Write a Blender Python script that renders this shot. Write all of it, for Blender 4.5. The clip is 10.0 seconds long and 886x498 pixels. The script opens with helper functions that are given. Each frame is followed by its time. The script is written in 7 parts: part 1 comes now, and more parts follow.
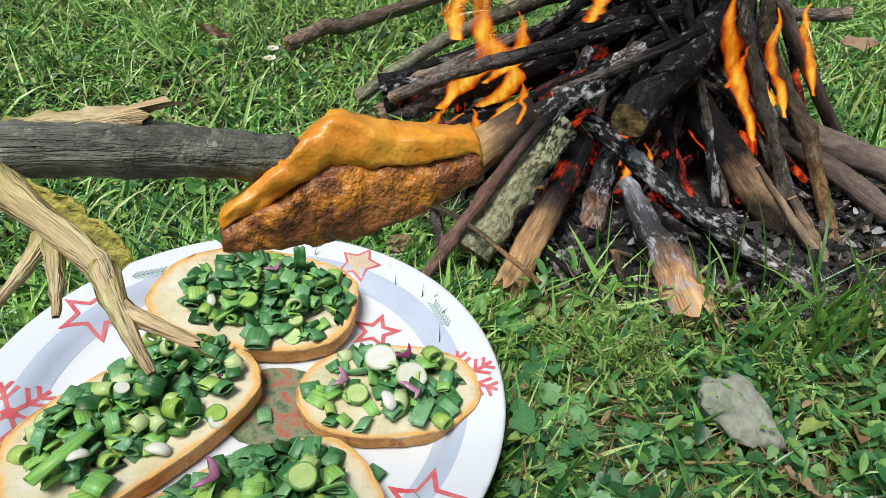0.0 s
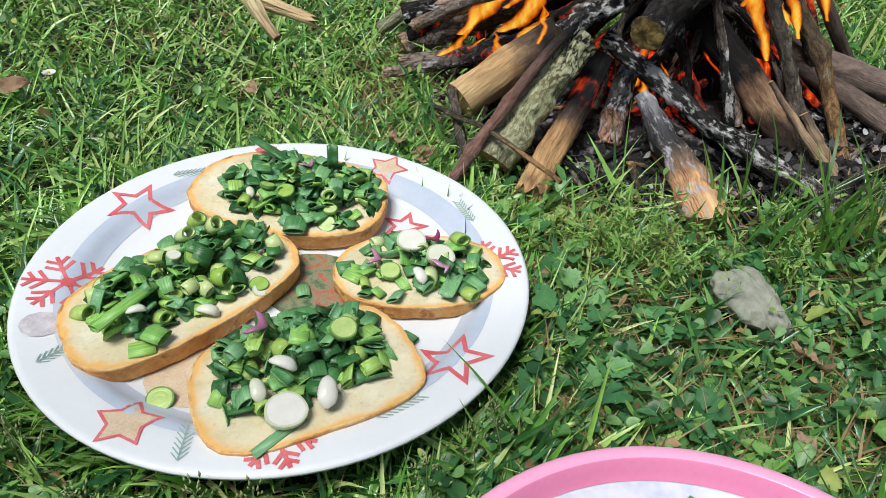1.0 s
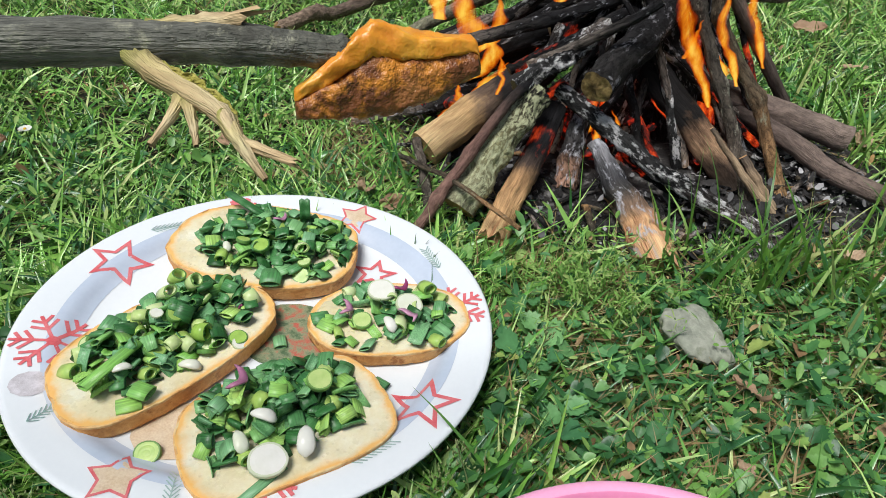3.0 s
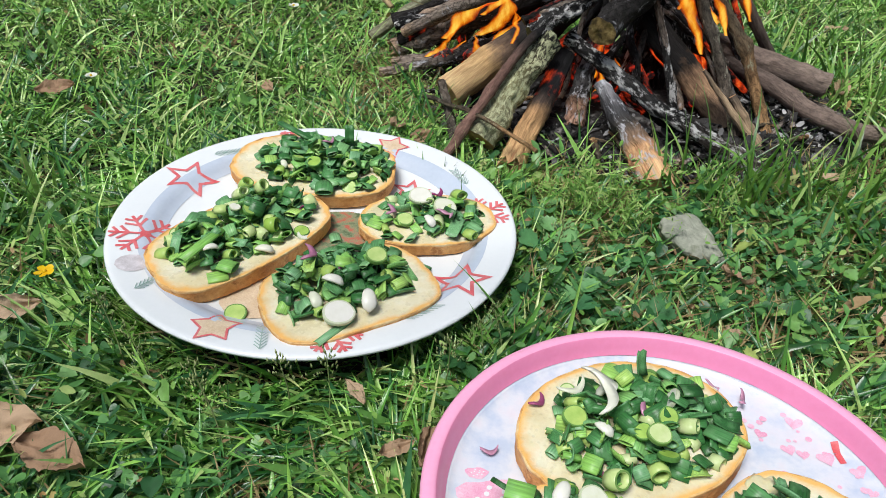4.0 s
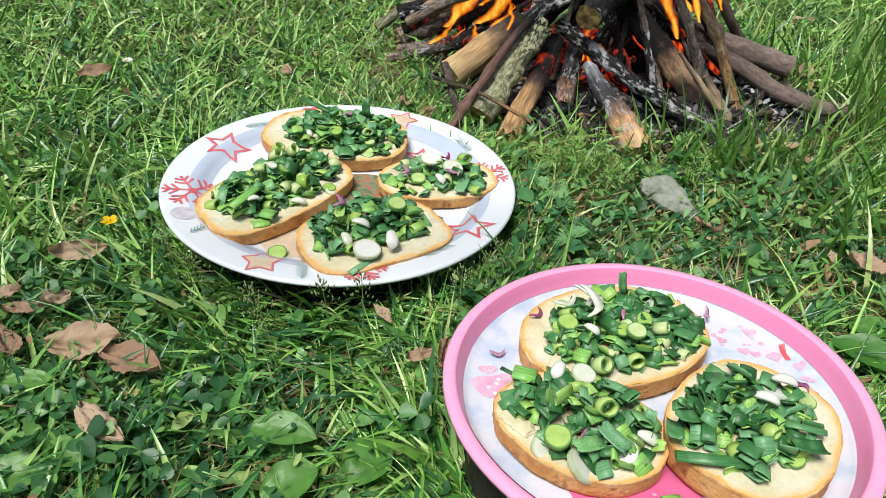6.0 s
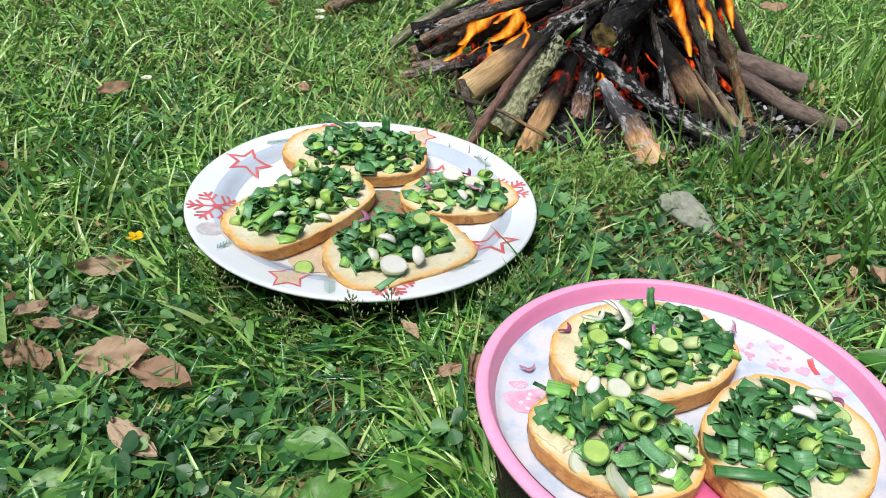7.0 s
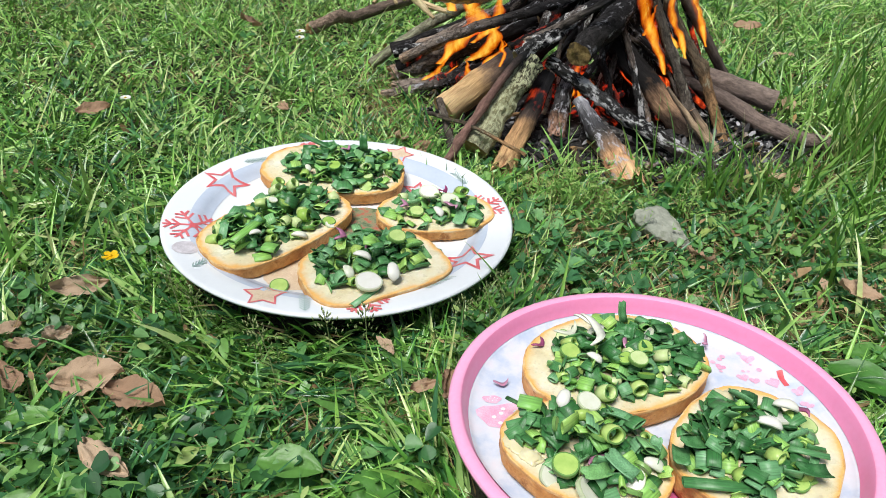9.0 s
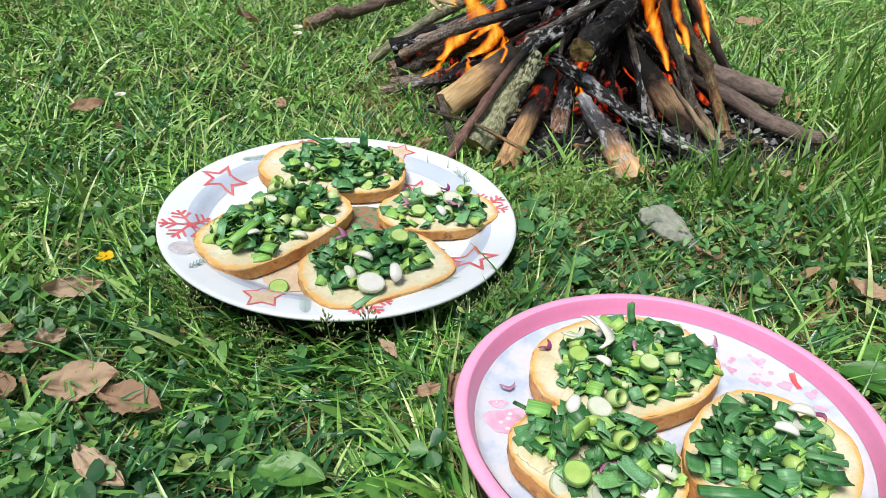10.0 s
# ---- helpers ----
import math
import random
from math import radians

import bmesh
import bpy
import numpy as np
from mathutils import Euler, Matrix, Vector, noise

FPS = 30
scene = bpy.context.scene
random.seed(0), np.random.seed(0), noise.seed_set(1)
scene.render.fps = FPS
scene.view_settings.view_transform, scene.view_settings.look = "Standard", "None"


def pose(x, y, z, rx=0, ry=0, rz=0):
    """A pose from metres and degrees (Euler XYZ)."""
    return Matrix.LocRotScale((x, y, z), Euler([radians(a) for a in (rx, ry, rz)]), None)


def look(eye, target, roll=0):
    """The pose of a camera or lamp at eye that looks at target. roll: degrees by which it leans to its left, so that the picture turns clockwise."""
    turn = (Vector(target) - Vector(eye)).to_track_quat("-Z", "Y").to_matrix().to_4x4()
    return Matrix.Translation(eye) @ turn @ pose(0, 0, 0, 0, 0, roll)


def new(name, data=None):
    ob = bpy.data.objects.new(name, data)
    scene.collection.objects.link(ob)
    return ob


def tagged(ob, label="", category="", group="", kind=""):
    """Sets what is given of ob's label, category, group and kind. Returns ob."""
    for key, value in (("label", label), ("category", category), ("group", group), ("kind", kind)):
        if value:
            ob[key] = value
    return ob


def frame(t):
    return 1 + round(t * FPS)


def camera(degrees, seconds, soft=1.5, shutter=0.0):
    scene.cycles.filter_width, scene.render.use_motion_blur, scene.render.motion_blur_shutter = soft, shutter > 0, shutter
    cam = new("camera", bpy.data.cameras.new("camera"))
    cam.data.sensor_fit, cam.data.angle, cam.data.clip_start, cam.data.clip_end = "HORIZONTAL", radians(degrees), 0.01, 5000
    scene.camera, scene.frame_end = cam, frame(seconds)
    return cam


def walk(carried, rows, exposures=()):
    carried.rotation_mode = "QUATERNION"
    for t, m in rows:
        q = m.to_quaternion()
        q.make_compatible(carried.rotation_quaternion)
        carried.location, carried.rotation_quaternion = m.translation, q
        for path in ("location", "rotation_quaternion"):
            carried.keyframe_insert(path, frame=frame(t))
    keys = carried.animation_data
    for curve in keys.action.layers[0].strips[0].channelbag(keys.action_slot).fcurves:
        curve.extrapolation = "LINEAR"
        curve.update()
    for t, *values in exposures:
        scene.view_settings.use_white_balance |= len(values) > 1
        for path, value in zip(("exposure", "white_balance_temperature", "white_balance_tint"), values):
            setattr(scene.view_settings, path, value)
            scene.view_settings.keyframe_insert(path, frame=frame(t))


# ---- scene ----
cam = camera(66.56, 10.0, soft=0.6)
PATH = [
    (0, (0.1221, -0.2447, 0.3249), (0.0803, 0.5346, -0.3005), 3.18),
    (0.5, (0.1185, -0.2627, 0.3153), (0.0565, 0.5033, -0.3246), 2.30),
    (1, (0.1158, -0.2998, 0.2957), (0.0661, 0.4599, -0.3527), 3.21),
    (1.5, (0.1111, -0.3416, 0.3021), (0.0550, 0.4230, -0.3400), 2.31),
    (2, (0.0996, -0.3292, 0.3099), (0.0593, 0.4389, -0.3292), 2.75),
    (2.2, (0.0938, -0.3076, 0.3155), (0.0638, 0.4651, -0.3186), 3.19),
    (3.3, (0.1234, -0.3115, 0.3305), (0.1154, 0.4718, -0.2911), 3.66),
    (3.5, (0.1188, -0.3180, 0.3285), (0.1110, 0.4661, -0.2920), 3.58),
    (3.8, (0.1067, -0.3722, 0.3195), (0.1006, 0.4102, -0.3033), 3.48),
    (4, (0.0978, -0.4109, 0.3224), (0.0925, 0.3689, -0.3037), 3.55),
    (4.5, (0.0852, -0.4671, 0.3352), (0.0852, 0.3084, -0.2962), 3.66),
    (5, (0.0864, -0.4918, 0.3329), (0.0892, 0.2799, -0.3031), 3.62),
    (6.5, (0.0824, -0.4959, 0.3367), (0.0916, 0.2959, -0.2741), 3.67),
    (7, (0.0653, -0.4985, 0.3357), (0.0738, 0.2995, -0.2669), 3.62),
    (7.5, (0.0671, -0.5218, 0.3348), (0.0762, 0.2812, -0.2611), 3.56),
    (8, (0.0714, -0.5110, 0.3344), (0.0859, 0.2963, -0.2555), 3.59),
    (8.5, (0.0718, -0.5079, 0.3355), (0.0928, 0.3035, -0.2485), 3.77),
    (9, (0.0751, -0.5019, 0.3381), (0.0999, 0.3115, -0.2432), 3.75),
    (9.5, (0.0747, -0.5000, 0.3363), (0.1054, 0.3142, -0.2435), 3.84),
    (10, (0.0699, -0.4913, 0.3326), (0.1005, 0.3198, -0.2515), 3.92),
]
walk(cam, [(t, look(eye, target, roll)) for t, eye, target, roll in PATH],
     ((0.0, -0.19), (2.2, -0.15), (3.5, -0.17), (4.5, -0.11), (5.0, -0.07), (6.5, -0.03), (10.0, 0.0)))

# ---- world and light: overcast day ----
world = bpy.data.worlds.new("overcast_sky")
scene.world = world
world.use_nodes = True
wn = world.node_tree.nodes
sky = wn.new("ShaderNodeTexSky")
sky.sky_type = "NISHITA"
sky.sun_disc = False
sky.sun_elevation, sky.sun_rotation = radians(68), radians(-135)
sky.air_density, sky.dust_density = 1.0, 1.5
grey = wn.new("ShaderNodeHueSaturation")
grey.inputs["Saturation"].default_value = 0.62
world.node_tree.links.new(sky.outputs[0], grey.inputs["Color"])
world.node_tree.links.new(grey.outputs[0], wn["Background"].inputs[0])
wn["Background"].inputs[1].default_value = 0.082
sun = new("sun", bpy.data.lights.new("sun", "SUN"))
sun.data.energy, sun.data.angle, sun.data.color = 4.6, radians(24), (1.0, 0.98, 0.945)
sun.matrix_world = look((-0.9, -0.9, 3.3), (0, 0, 0))


# ---- materials ----
def nodes_of(name):
    m = bpy.data.materials.new(name)
    m.use_nodes = True
    n = m.node_tree.nodes
    return m, n, m.node_tree.links, n["Principled BSDF"]


def ramp(n, stops, interp="LINEAR"):
    r = n.new("ShaderNodeValToRGB")
    r.color_ramp.interpolation = interp
    el = r.color_ramp.elements
    while len(el) < len(stops):
        el.new(0.5)
    for e, (p, c) in zip(el, stops):
        e.position, e.color = p, (*c, 1)
    return r


def noise_tex(n, links, coord, scale, detail=4.0, rough=0.6, stretch=None):
    t = n.new("ShaderNodeTexNoise")
    t.inputs["Scale"].default_value, t.inputs["Detail"].default_value, t.inputs["Roughness"].default_value = scale, detail, rough
    if stretch:
        mp = n.new("ShaderNodeMapping")
        mp.inputs["Scale"].default_value = stretch
        links.new(coord, mp.inputs["Vector"])
        coord = mp.outputs[0]
    links.new(coord, t.inputs["Vector"])
    return t


def mixc(n, links, fac, a, b, blend="MIX"):
    m = n.new("ShaderNodeMix")
    m.data_type, m.blend_type = "RGBA", blend
    for sock, val in ((m.inputs[0], fac), (m.inputs[6], a), (m.inputs[7], b)):
        if isinstance(val, (float, int)):
            sock.default_value = val
        elif isinstance(val, tuple):
            sock.default_value = (*val, 1)
        else:
            links.new(val, sock)
    return m.outputs[2]


def add_bump(n, links, p, height, strength, dist):
    b = n.new("ShaderNodeBump")
    b.inputs["Strength"].default_value, b.inputs["Distance"].default_value = strength, dist
    links.new(height, b.inputs["Height"])
    links.new(b.outputs[0], p.inputs["Normal"])


def surface(name, stops, scale, rough=0.6, bump=0.3, dist=0.001, fine=None, spec=0.5, sss=0.0, stains=None, vary=0.35):
    """Two scales of noise: a broad one picks the colour from the stops, a fine one varies it and gives relief."""
    m, n, links, p = nodes_of(name)
    co = n.new("ShaderNodeTexCoord").outputs["Object"]
    big = noise_tex(n, links, co, scale, 5)
    r = ramp(n, stops)
    links.new(big.outputs["Fac"], r.inputs[0])
    small = noise_tex(n, links, co, fine or scale * 9, 3)
    col = mixc(n, links, vary, r.outputs[0], small.outputs["Fac"], "OVERLAY")
    if stains:
        s_col, s_scale, lo, hi = stains
        st = noise_tex(n, links, co, s_scale, 6, 0.65)
        rr = ramp(n, [(lo, (0, 0, 0)), (hi, (1, 1, 1))])
        links.new(st.outputs["Fac"], rr.inputs[0])
        col = mixc(n, links, rr.outputs[0], col, s_col)
    links.new(col, p.inputs["Base Color"])
    p.inputs["Roughness"].default_value = rough
    p.inputs["Specular IOR Level"].default_value = spec
    if sss:
        p.inputs["Subsurface Weight"].default_value = sss
        p.inputs["Subsurface Radius"].default_value = (0.004, 0.003, 0.0015)
    add_bump(n, links, p, small.outputs["Fac"], bump, dist)
    return m


def foliage(name, stops, rough=0.5, trans=0.35, per="island", vein=900.0, bump=0.25, spec=0.35, tint=(0.22, 0.42, 0.06), patches=None):
    """Leaf surface: colour by piece, light shining through."""
    m, n, links, p = nodes_of(name)
    if per == "island":
        rnd = n.new("ShaderNodeNewGeometry").outputs["Random Per Island"]
    else:
        rnd = n.new("ShaderNodeObjectInfo").outputs["Random"]
    r = ramp(n, stops)
    links.new(rnd, r.inputs[0])
    co = n.new("ShaderNodeTexCoord").outputs["Object"]
    nz = noise_tex(n, links, co, 160, 4)
    col = mixc(n, links, 0.5, r.outputs[0], nz.outputs["Fac"], "OVERLAY")
    if patches:
        # clumps of another tone, some fist-sized, some a few blades wide
        for p_scale, p_lo, p_hi, p_most, p_col in patches:
            pz = noise_tex(n, links, co, p_scale, 3, 0.55)
            pm = ramp(n, [(p_lo, (0, 0, 0)), (p_hi, (p_most, p_most, p_most))])
            links.new(pz.outputs["Fac"], pm.inputs[0])
            col = mixc(n, links, pm.outputs[0], col, p_col)
    fine = noise_tex(n, links, co, vein, 2)
    add_bump(n, links, p, fine.outputs["Fac"], bump, 0.0005)
    links.new(col, p.inputs["Base Color"])
    p.inputs["Roughness"].default_value = rough
    p.inputs["Specular IOR Level"].default_value = spec
    tr = n.new("ShaderNodeBsdfTranslucent")
    warm = mixc(n, links, 0.5, col, tint)
    links.new(warm, tr.inputs["Color"])
    mx = n.new("ShaderNodeMixShader")
    mx.inputs[0].default_value = trans
    links.new(p.outputs[0], mx.inputs[1])
    links.new(tr.outputs[0], mx.inputs[2])
    links.new(mx.outputs[0], n["Material Output"].inputs["Surface"])
    return m


CHAR, ASH = (0.015, 0.0145, 0.016), (0.40, 0.405, 0.44)


def log_mat(name, stops, rough=0.95, flakes=0.0, flake_col=ASH, flake_scale=120, mottle=0.6, relief=1.0, wobble=0.12, crack=190.0, cracks=0.75, streak=0.16, fibre=0.65, glow=None):
    """Bark, bare wood, char and ash along a log; grain runs along it."""
    m, n, links, p = nodes_of(name)
    al = n.new("ShaderNodeAttribute")
    al.attribute_name = "along"
    lc = n.new("ShaderNodeAttribute")
    lc.attribute_name = "grain"
    wob = noise_tex(n, links, lc.outputs["Vector"], 45, 4, 0.65)
    mad = n.new("ShaderNodeMath")
    mad.operation = "MULTIPLY_ADD"
    links.new(wob.outputs["Fac"], mad.inputs[0])
    mad.inputs[1].default_value = wobble * 2
    add = n.new("ShaderNodeMath")
    add.operation = "SUBTRACT"
    links.new(al.outputs["Fac"], add.inputs[0])
    add.inputs[1].default_value = wobble
    links.new(add.outputs[0], mad.inputs[2])
    r = ramp(n, stops)
    links.new(mad.outputs[0], r.inputs[0])
    grain = noise_tex(n, links, lc.outputs["Vector"], 240, 5, 0.7, (1, 1, streak))
    gr = ramp(n, [(0.34, (0.10, 0.10, 0.10)), (0.5, (0.45, 0.45, 0.45)), (0.68, (0.90, 0.89, 0.87))])
    links.new(grain.outputs["Fac"], gr.inputs[0])
    col = mixc(n, links, mottle, r.outputs[0], gr.outputs[0], "OVERLAY")
    fib = noise_tex(n, links, lc.outputs["Vector"], 900, 3, 0.6, (1, 1, 0.035))
    fbr = ramp(n, [(0.34, (0.55, 0.53, 0.51)), (0.50, (0.94, 0.94, 0.94)), (0.66, (1.08, 1.08, 1.08))])
    links.new(fib.outputs["Fac"], fbr.inputs[0])
    col = mixc(n, links, fibre, col, fbr.outputs[0], "MULTIPLY")
    scorch = noise_tex(n, links, lc.outputs["Vector"], 85, 5, 0.7, (1, 1, 0.35))
    scr = ramp(n, [(0.30, (0.25, 0.22, 0.20)), (0.50, (1, 1, 1))])
    links.new(scorch.outputs["Fac"], scr.inputs[0])
    col = mixc(n, links, 0.55, col, scr.outputs[0], "MULTIPLY")
    vor = n.new("ShaderNodeTexVoronoi")
    vor.feature = "DISTANCE_TO_EDGE"
    vor.inputs["Scale"].default_value = crack
    vm = n.new("ShaderNodeMapping")
    vm.inputs["Scale"].default_value = (1, 1, 0.4)
    warp = n.new("ShaderNodeMixRGB")
    warp.blend_type = "ADD"
    warp.inputs[0].default_value = 0.010
    links.new(lc.outputs["Vector"], warp.inputs[1])
    links.new(grain.outputs["Color"], warp.inputs[2])
    links.new(warp.outputs[0], vm.inputs["Vector"])
    links.new(vm.outputs[0], vor.inputs["Vector"])
    cr = ramp(n, [(0.0, (0.12, 0.12, 0.12)), (0.10, (1, 1, 1))])
    links.new(vor.outputs["Distance"], cr.inputs[0])
    col = mixc(n, links, cracks, col, cr.outputs[0], "MULTIPLY")
    if flakes:
        fl = noise_tex(n, links, lc.outputs["Vector"], flake_scale, 8, 0.72, (1, 1, 0.55))
        fr = ramp(n, [(0.60 - flakes * 0.2, (0, 0, 0)), (0.69 - flakes * 0.2, (0.95, 0.95, 0.95))])
        links.new(fl.outputs["Fac"], fr.inputs[0])
        speck = mixc(n, links, 0.7, flake_col, fib.outputs["Fac"], "OVERLAY")
        col = mixc(n, links, fr.outputs[0], col, speck)
    links.new(col, p.inputs["Base Color"])
    p.inputs["Roughness"].default_value = rough
    p.inputs["Specular IOR Level"].default_value = 0.18
    both = n.new("ShaderNodeMath")
    both.operation = "MULTIPLY_ADD"
    links.new(cr.outputs[0], both.inputs[0])
    both.inputs[1].default_value = cracks * 0.6
    links.new(grain.outputs["Fac"], both.inputs[2])
    rel = n.new("ShaderNodeMath")
    rel.operation = "ADD"
    links.new(both.outputs[0], rel.inputs[0])
    links.new(fib.outputs["Fac"], rel.inputs[1])
    add_bump(n, links, p, rel.outputs[0], relief, 0.0018)
    if glow:
        # live embers: red-hot patches between two lengths of the log
        a0, a1, power = glow
        hot = noise_tex(n, links, lc.outputs["Vector"], 62, 5, 0.7, (1, 1, 0.45))
        band = ramp(n, [(max(a0 - 0.15, 0), (0, 0, 0)), (a0, (1, 1, 1)), (a1, (1, 1, 1)), (min(a1 + 0.15, 1), (0, 0, 0))])
        links.new(al.outputs["Fac"], band.inputs[0])
        heat = n.new("ShaderNodeMath")
        heat.operation = "MULTIPLY"
        links.new(hot.outputs["Fac"], heat.inputs[0])
        links.new(band.outputs[0], heat.inputs[1])
        hr = ramp(n, [(0.46, (0, 0, 0)), (0.53, (0.22, 0.014, 0.004)), (0.61, (0.75, 0.07, 0.010)), (0.72, (1.0, 0.24, 0.035))])
        links.new(heat.outputs[0], hr.inputs[0])
        links.new(hr.outputs[0], p.inputs["Emission Color"])
        p.inputs["Emission Strength"].default_value = power
    return m


def emissive(name, stops, strength, scale=60, lo=0.45, hi=0.6, base=CHAR):
    """Glowing coals: char that glows where the noise opens."""
    m, n, links, p = nodes_of(name)
    co = n.new("ShaderNodeTexCoord").outputs["Object"]
    nz = noise_tex(n, links, co, scale, 5, 0.65)
    r = ramp(n, [(lo, (0, 0, 0)), *stops])
    links.new(nz.outputs["Fac"], r.inputs[0])
    p.inputs["Base Color"].default_value = (*base, 1)
    p.inputs["Roughness"].default_value = 0.9
    links.new(r.outputs[0], p.inputs["Emission Color"])
    p.inputs["Emission Strength"].default_value = strength
    add_bump(n, links, p, nz.outputs["Fac"], 0.8, 0.003)
    return m


def flame_mat(name):
    """Glowing gas: yellow in the body, orange to red at the sides, thinning out at its edges and tip."""
    m, n, links, p = nodes_of(name)
    n.remove(p)
    al = n.new("ShaderNodeAttribute")
    al.attribute_name = "along"
    ed = n.new("ShaderNodeAttribute")
    ed.attribute_name = "side"
    co = n.new("ShaderNodeTexCoord").outputs["Object"]
    nz = noise_tex(n, links, co, 75, 4, 0.6, (1, 1, 0.4))
    body = n.new("ShaderNodeMath")
    body.operation = "MULTIPLY_ADD"
    links.new(ed.outputs["Fac"], body.inputs[0])
    body.inputs[1].default_value = -0.42
    links.new(nz.outputs["Fac"], body.inputs[2])
    thin = n.new("ShaderNodeMath")
    thin.operation = "MULTIPLY_ADD"
    links.new(al.outputs["Fac"], thin.inputs[0])
    thin.inputs[1].default_value = -0.16
    links.new(body.outputs[0], thin.inputs[2])
    r = ramp(n, [(0.08, (0.9, 0.06, 0.002)), (0.22, (1.0, 0.17, 0.006)), (0.36, (1.0, 0.33, 0.015)), (0.50, (1.0, 0.60, 0.08))])
    links.new(thin.outputs[0], r.inputs[0])
    em = n.new("ShaderNodeEmission")
    em.inputs["Strength"].default_value = 1.25
    links.new(r.outputs[0], em.inputs["Color"])
    tr = n.new("ShaderNodeBsdfTransparent")
    fr = ramp(n, [(0.04, (0, 0, 0)), (0.22, (0.22, 0.22, 0.22)), (0.42, (0.58, 0.58, 0.58)), (0.60, (0.80, 0.80, 0.80))])
    links.new(thin.outputs[0], fr.inputs[0])
    mx = n.new("ShaderNodeMixShader")
    links.new(fr.outputs[0], mx.inputs[0])
    links.new(tr.outputs[0], mx.inputs[1])
    links.new(em.outputs[0], mx.inputs[2])
    links.new(mx.outputs[0], n["Material Output"].inputs["Surface"])
    return m


def bread_top(name):
    """Buttered crumb with pores and greasy patches, browned unevenly towards the crust."""
    m, n, links, p = nodes_of(name)
    co = n.new("ShaderNodeTexCoord").outputs["Object"]
    big = noise_tex(n, links, co, 48, 5)
    r = ramp(n, [(0.3, (0.58, 0.50, 0.30)), (0.5, (0.66, 0.60, 0.41)), (0.7, (0.71, 0.68, 0.54))])
    links.new(big.outputs["Fac"], r.inputs[0])
    small = noise_tex(n, links, co, 480, 4, 0.7)
    col = mixc(n, links, 0.18, r.outputs[0], small.outputs["Fac"], "OVERLAY")
    vor = n.new("ShaderNodeTexVoronoi")
    vor.inputs["Scale"].default_value = 230
    links.new(co, vor.inputs["Vector"])
    pores = ramp(n, [(0.12, (0.62, 0.62, 0.62)), (0.26, (1, 1, 1))])
    links.new(vor.outputs["Distance"], pores.inputs[0])
    col = mixc(n, links, 0.22, col, pores.outputs[0], "MULTIPLY")
    ed = n.new("ShaderNodeAttribute")
    ed.attribute_name = "edge"
    sway = noise_tex(n, links, co, 75, 5, 0.65)
    mad = n.new("ShaderNodeMath")
    mad.operation = "MULTIPLY_ADD"
    links.new(sway.outputs["Fac"], mad.inputs[0])
    mad.inputs[1].default_value = 1.1
    links.new(ed.outputs["Fac"], mad.inputs[2])
    br = ramp(n, [(0.55, (0, 0, 0)), (0.75, (0.4, 0.4, 0.4)), (0.92, (1, 1, 1))])
    half = n.new("ShaderNodeMath")
    half.operation = "MULTIPLY"
    links.new(mad.outputs[0], half.inputs[0])
    half.inputs[1].default_value = 0.70
    links.new(half.outputs[0], br.inputs[0])
    col = mixc(n, links, br.outputs[0], col, (0.72, 0.42, 0.13))
    links.new(col, p.inputs["Base Color"])
    gl = ramp(n, [(0.4, (0.22, 0.22, 0.22)), (0.6, (0.5, 0.5, 0.5))])
    links.new(sway.outputs["Fac"], gl.inputs[0])
    links.new(gl.outputs[0], p.inputs["Roughness"])
    p.inputs["Specular IOR Level"].default_value = 0.45
    p.inputs["Subsurface Weight"].default_value = 0.2
    p.inputs["Subsurface Radius"].default_value = (0.004, 0.003, 0.0015)
    add_bump(n, links, p, pores.outputs[0], 0.35, 0.0008)
    return m


def onion_green(name):
    """Cut onion leaf: blue-green, with pale lines along the leaf and a dull bloom."""
    m, n, links, p = nodes_of(name)
    r = ramp(n, [(0, (0.014, 0.072, 0.016)), (0.24, (0.034, 0.145, 0.038)), (0.46, (0.078, 0.235, 0.080)), (0.66, (0.150, 0.335, 0.165)), (0.84, (0.19, 0.43, 0.085)), (1, (0.34, 0.54, 0.13))])
    links.new(n.new("ShaderNodeObjectInfo").outputs["Random"], r.inputs[0])
    co = n.new("ShaderNodeTexCoord").outputs["Object"]
    lines = noise_tex(n, links, co, 1100, 2, 0.5, (1, 1, 0.05))
    patch = noise_tex(n, links, co, 190, 3, 0.6)
    col = mixc(n, links, 0.75, r.outputs[0], lines.outputs["Fac"], "OVERLAY")
    pr = ramp(n, [(0.50, (0, 0, 0)), (0.75, (0.35, 0.35, 0.35))])
    links.new(patch.outputs["Fac"], pr.inputs[0])
    col = mixc(n, links, pr.outputs[0], col, (0.20, 0.40, 0.19))
    links.new(col, p.inputs["Base Color"])
    p.inputs["Roughness"].default_value = 0.40
    p.inputs["Specular IOR Level"].default_value = 0.4
    add_bump(n, links, p, lines.outputs["Fac"], 0.5, 0.0004)
    return m


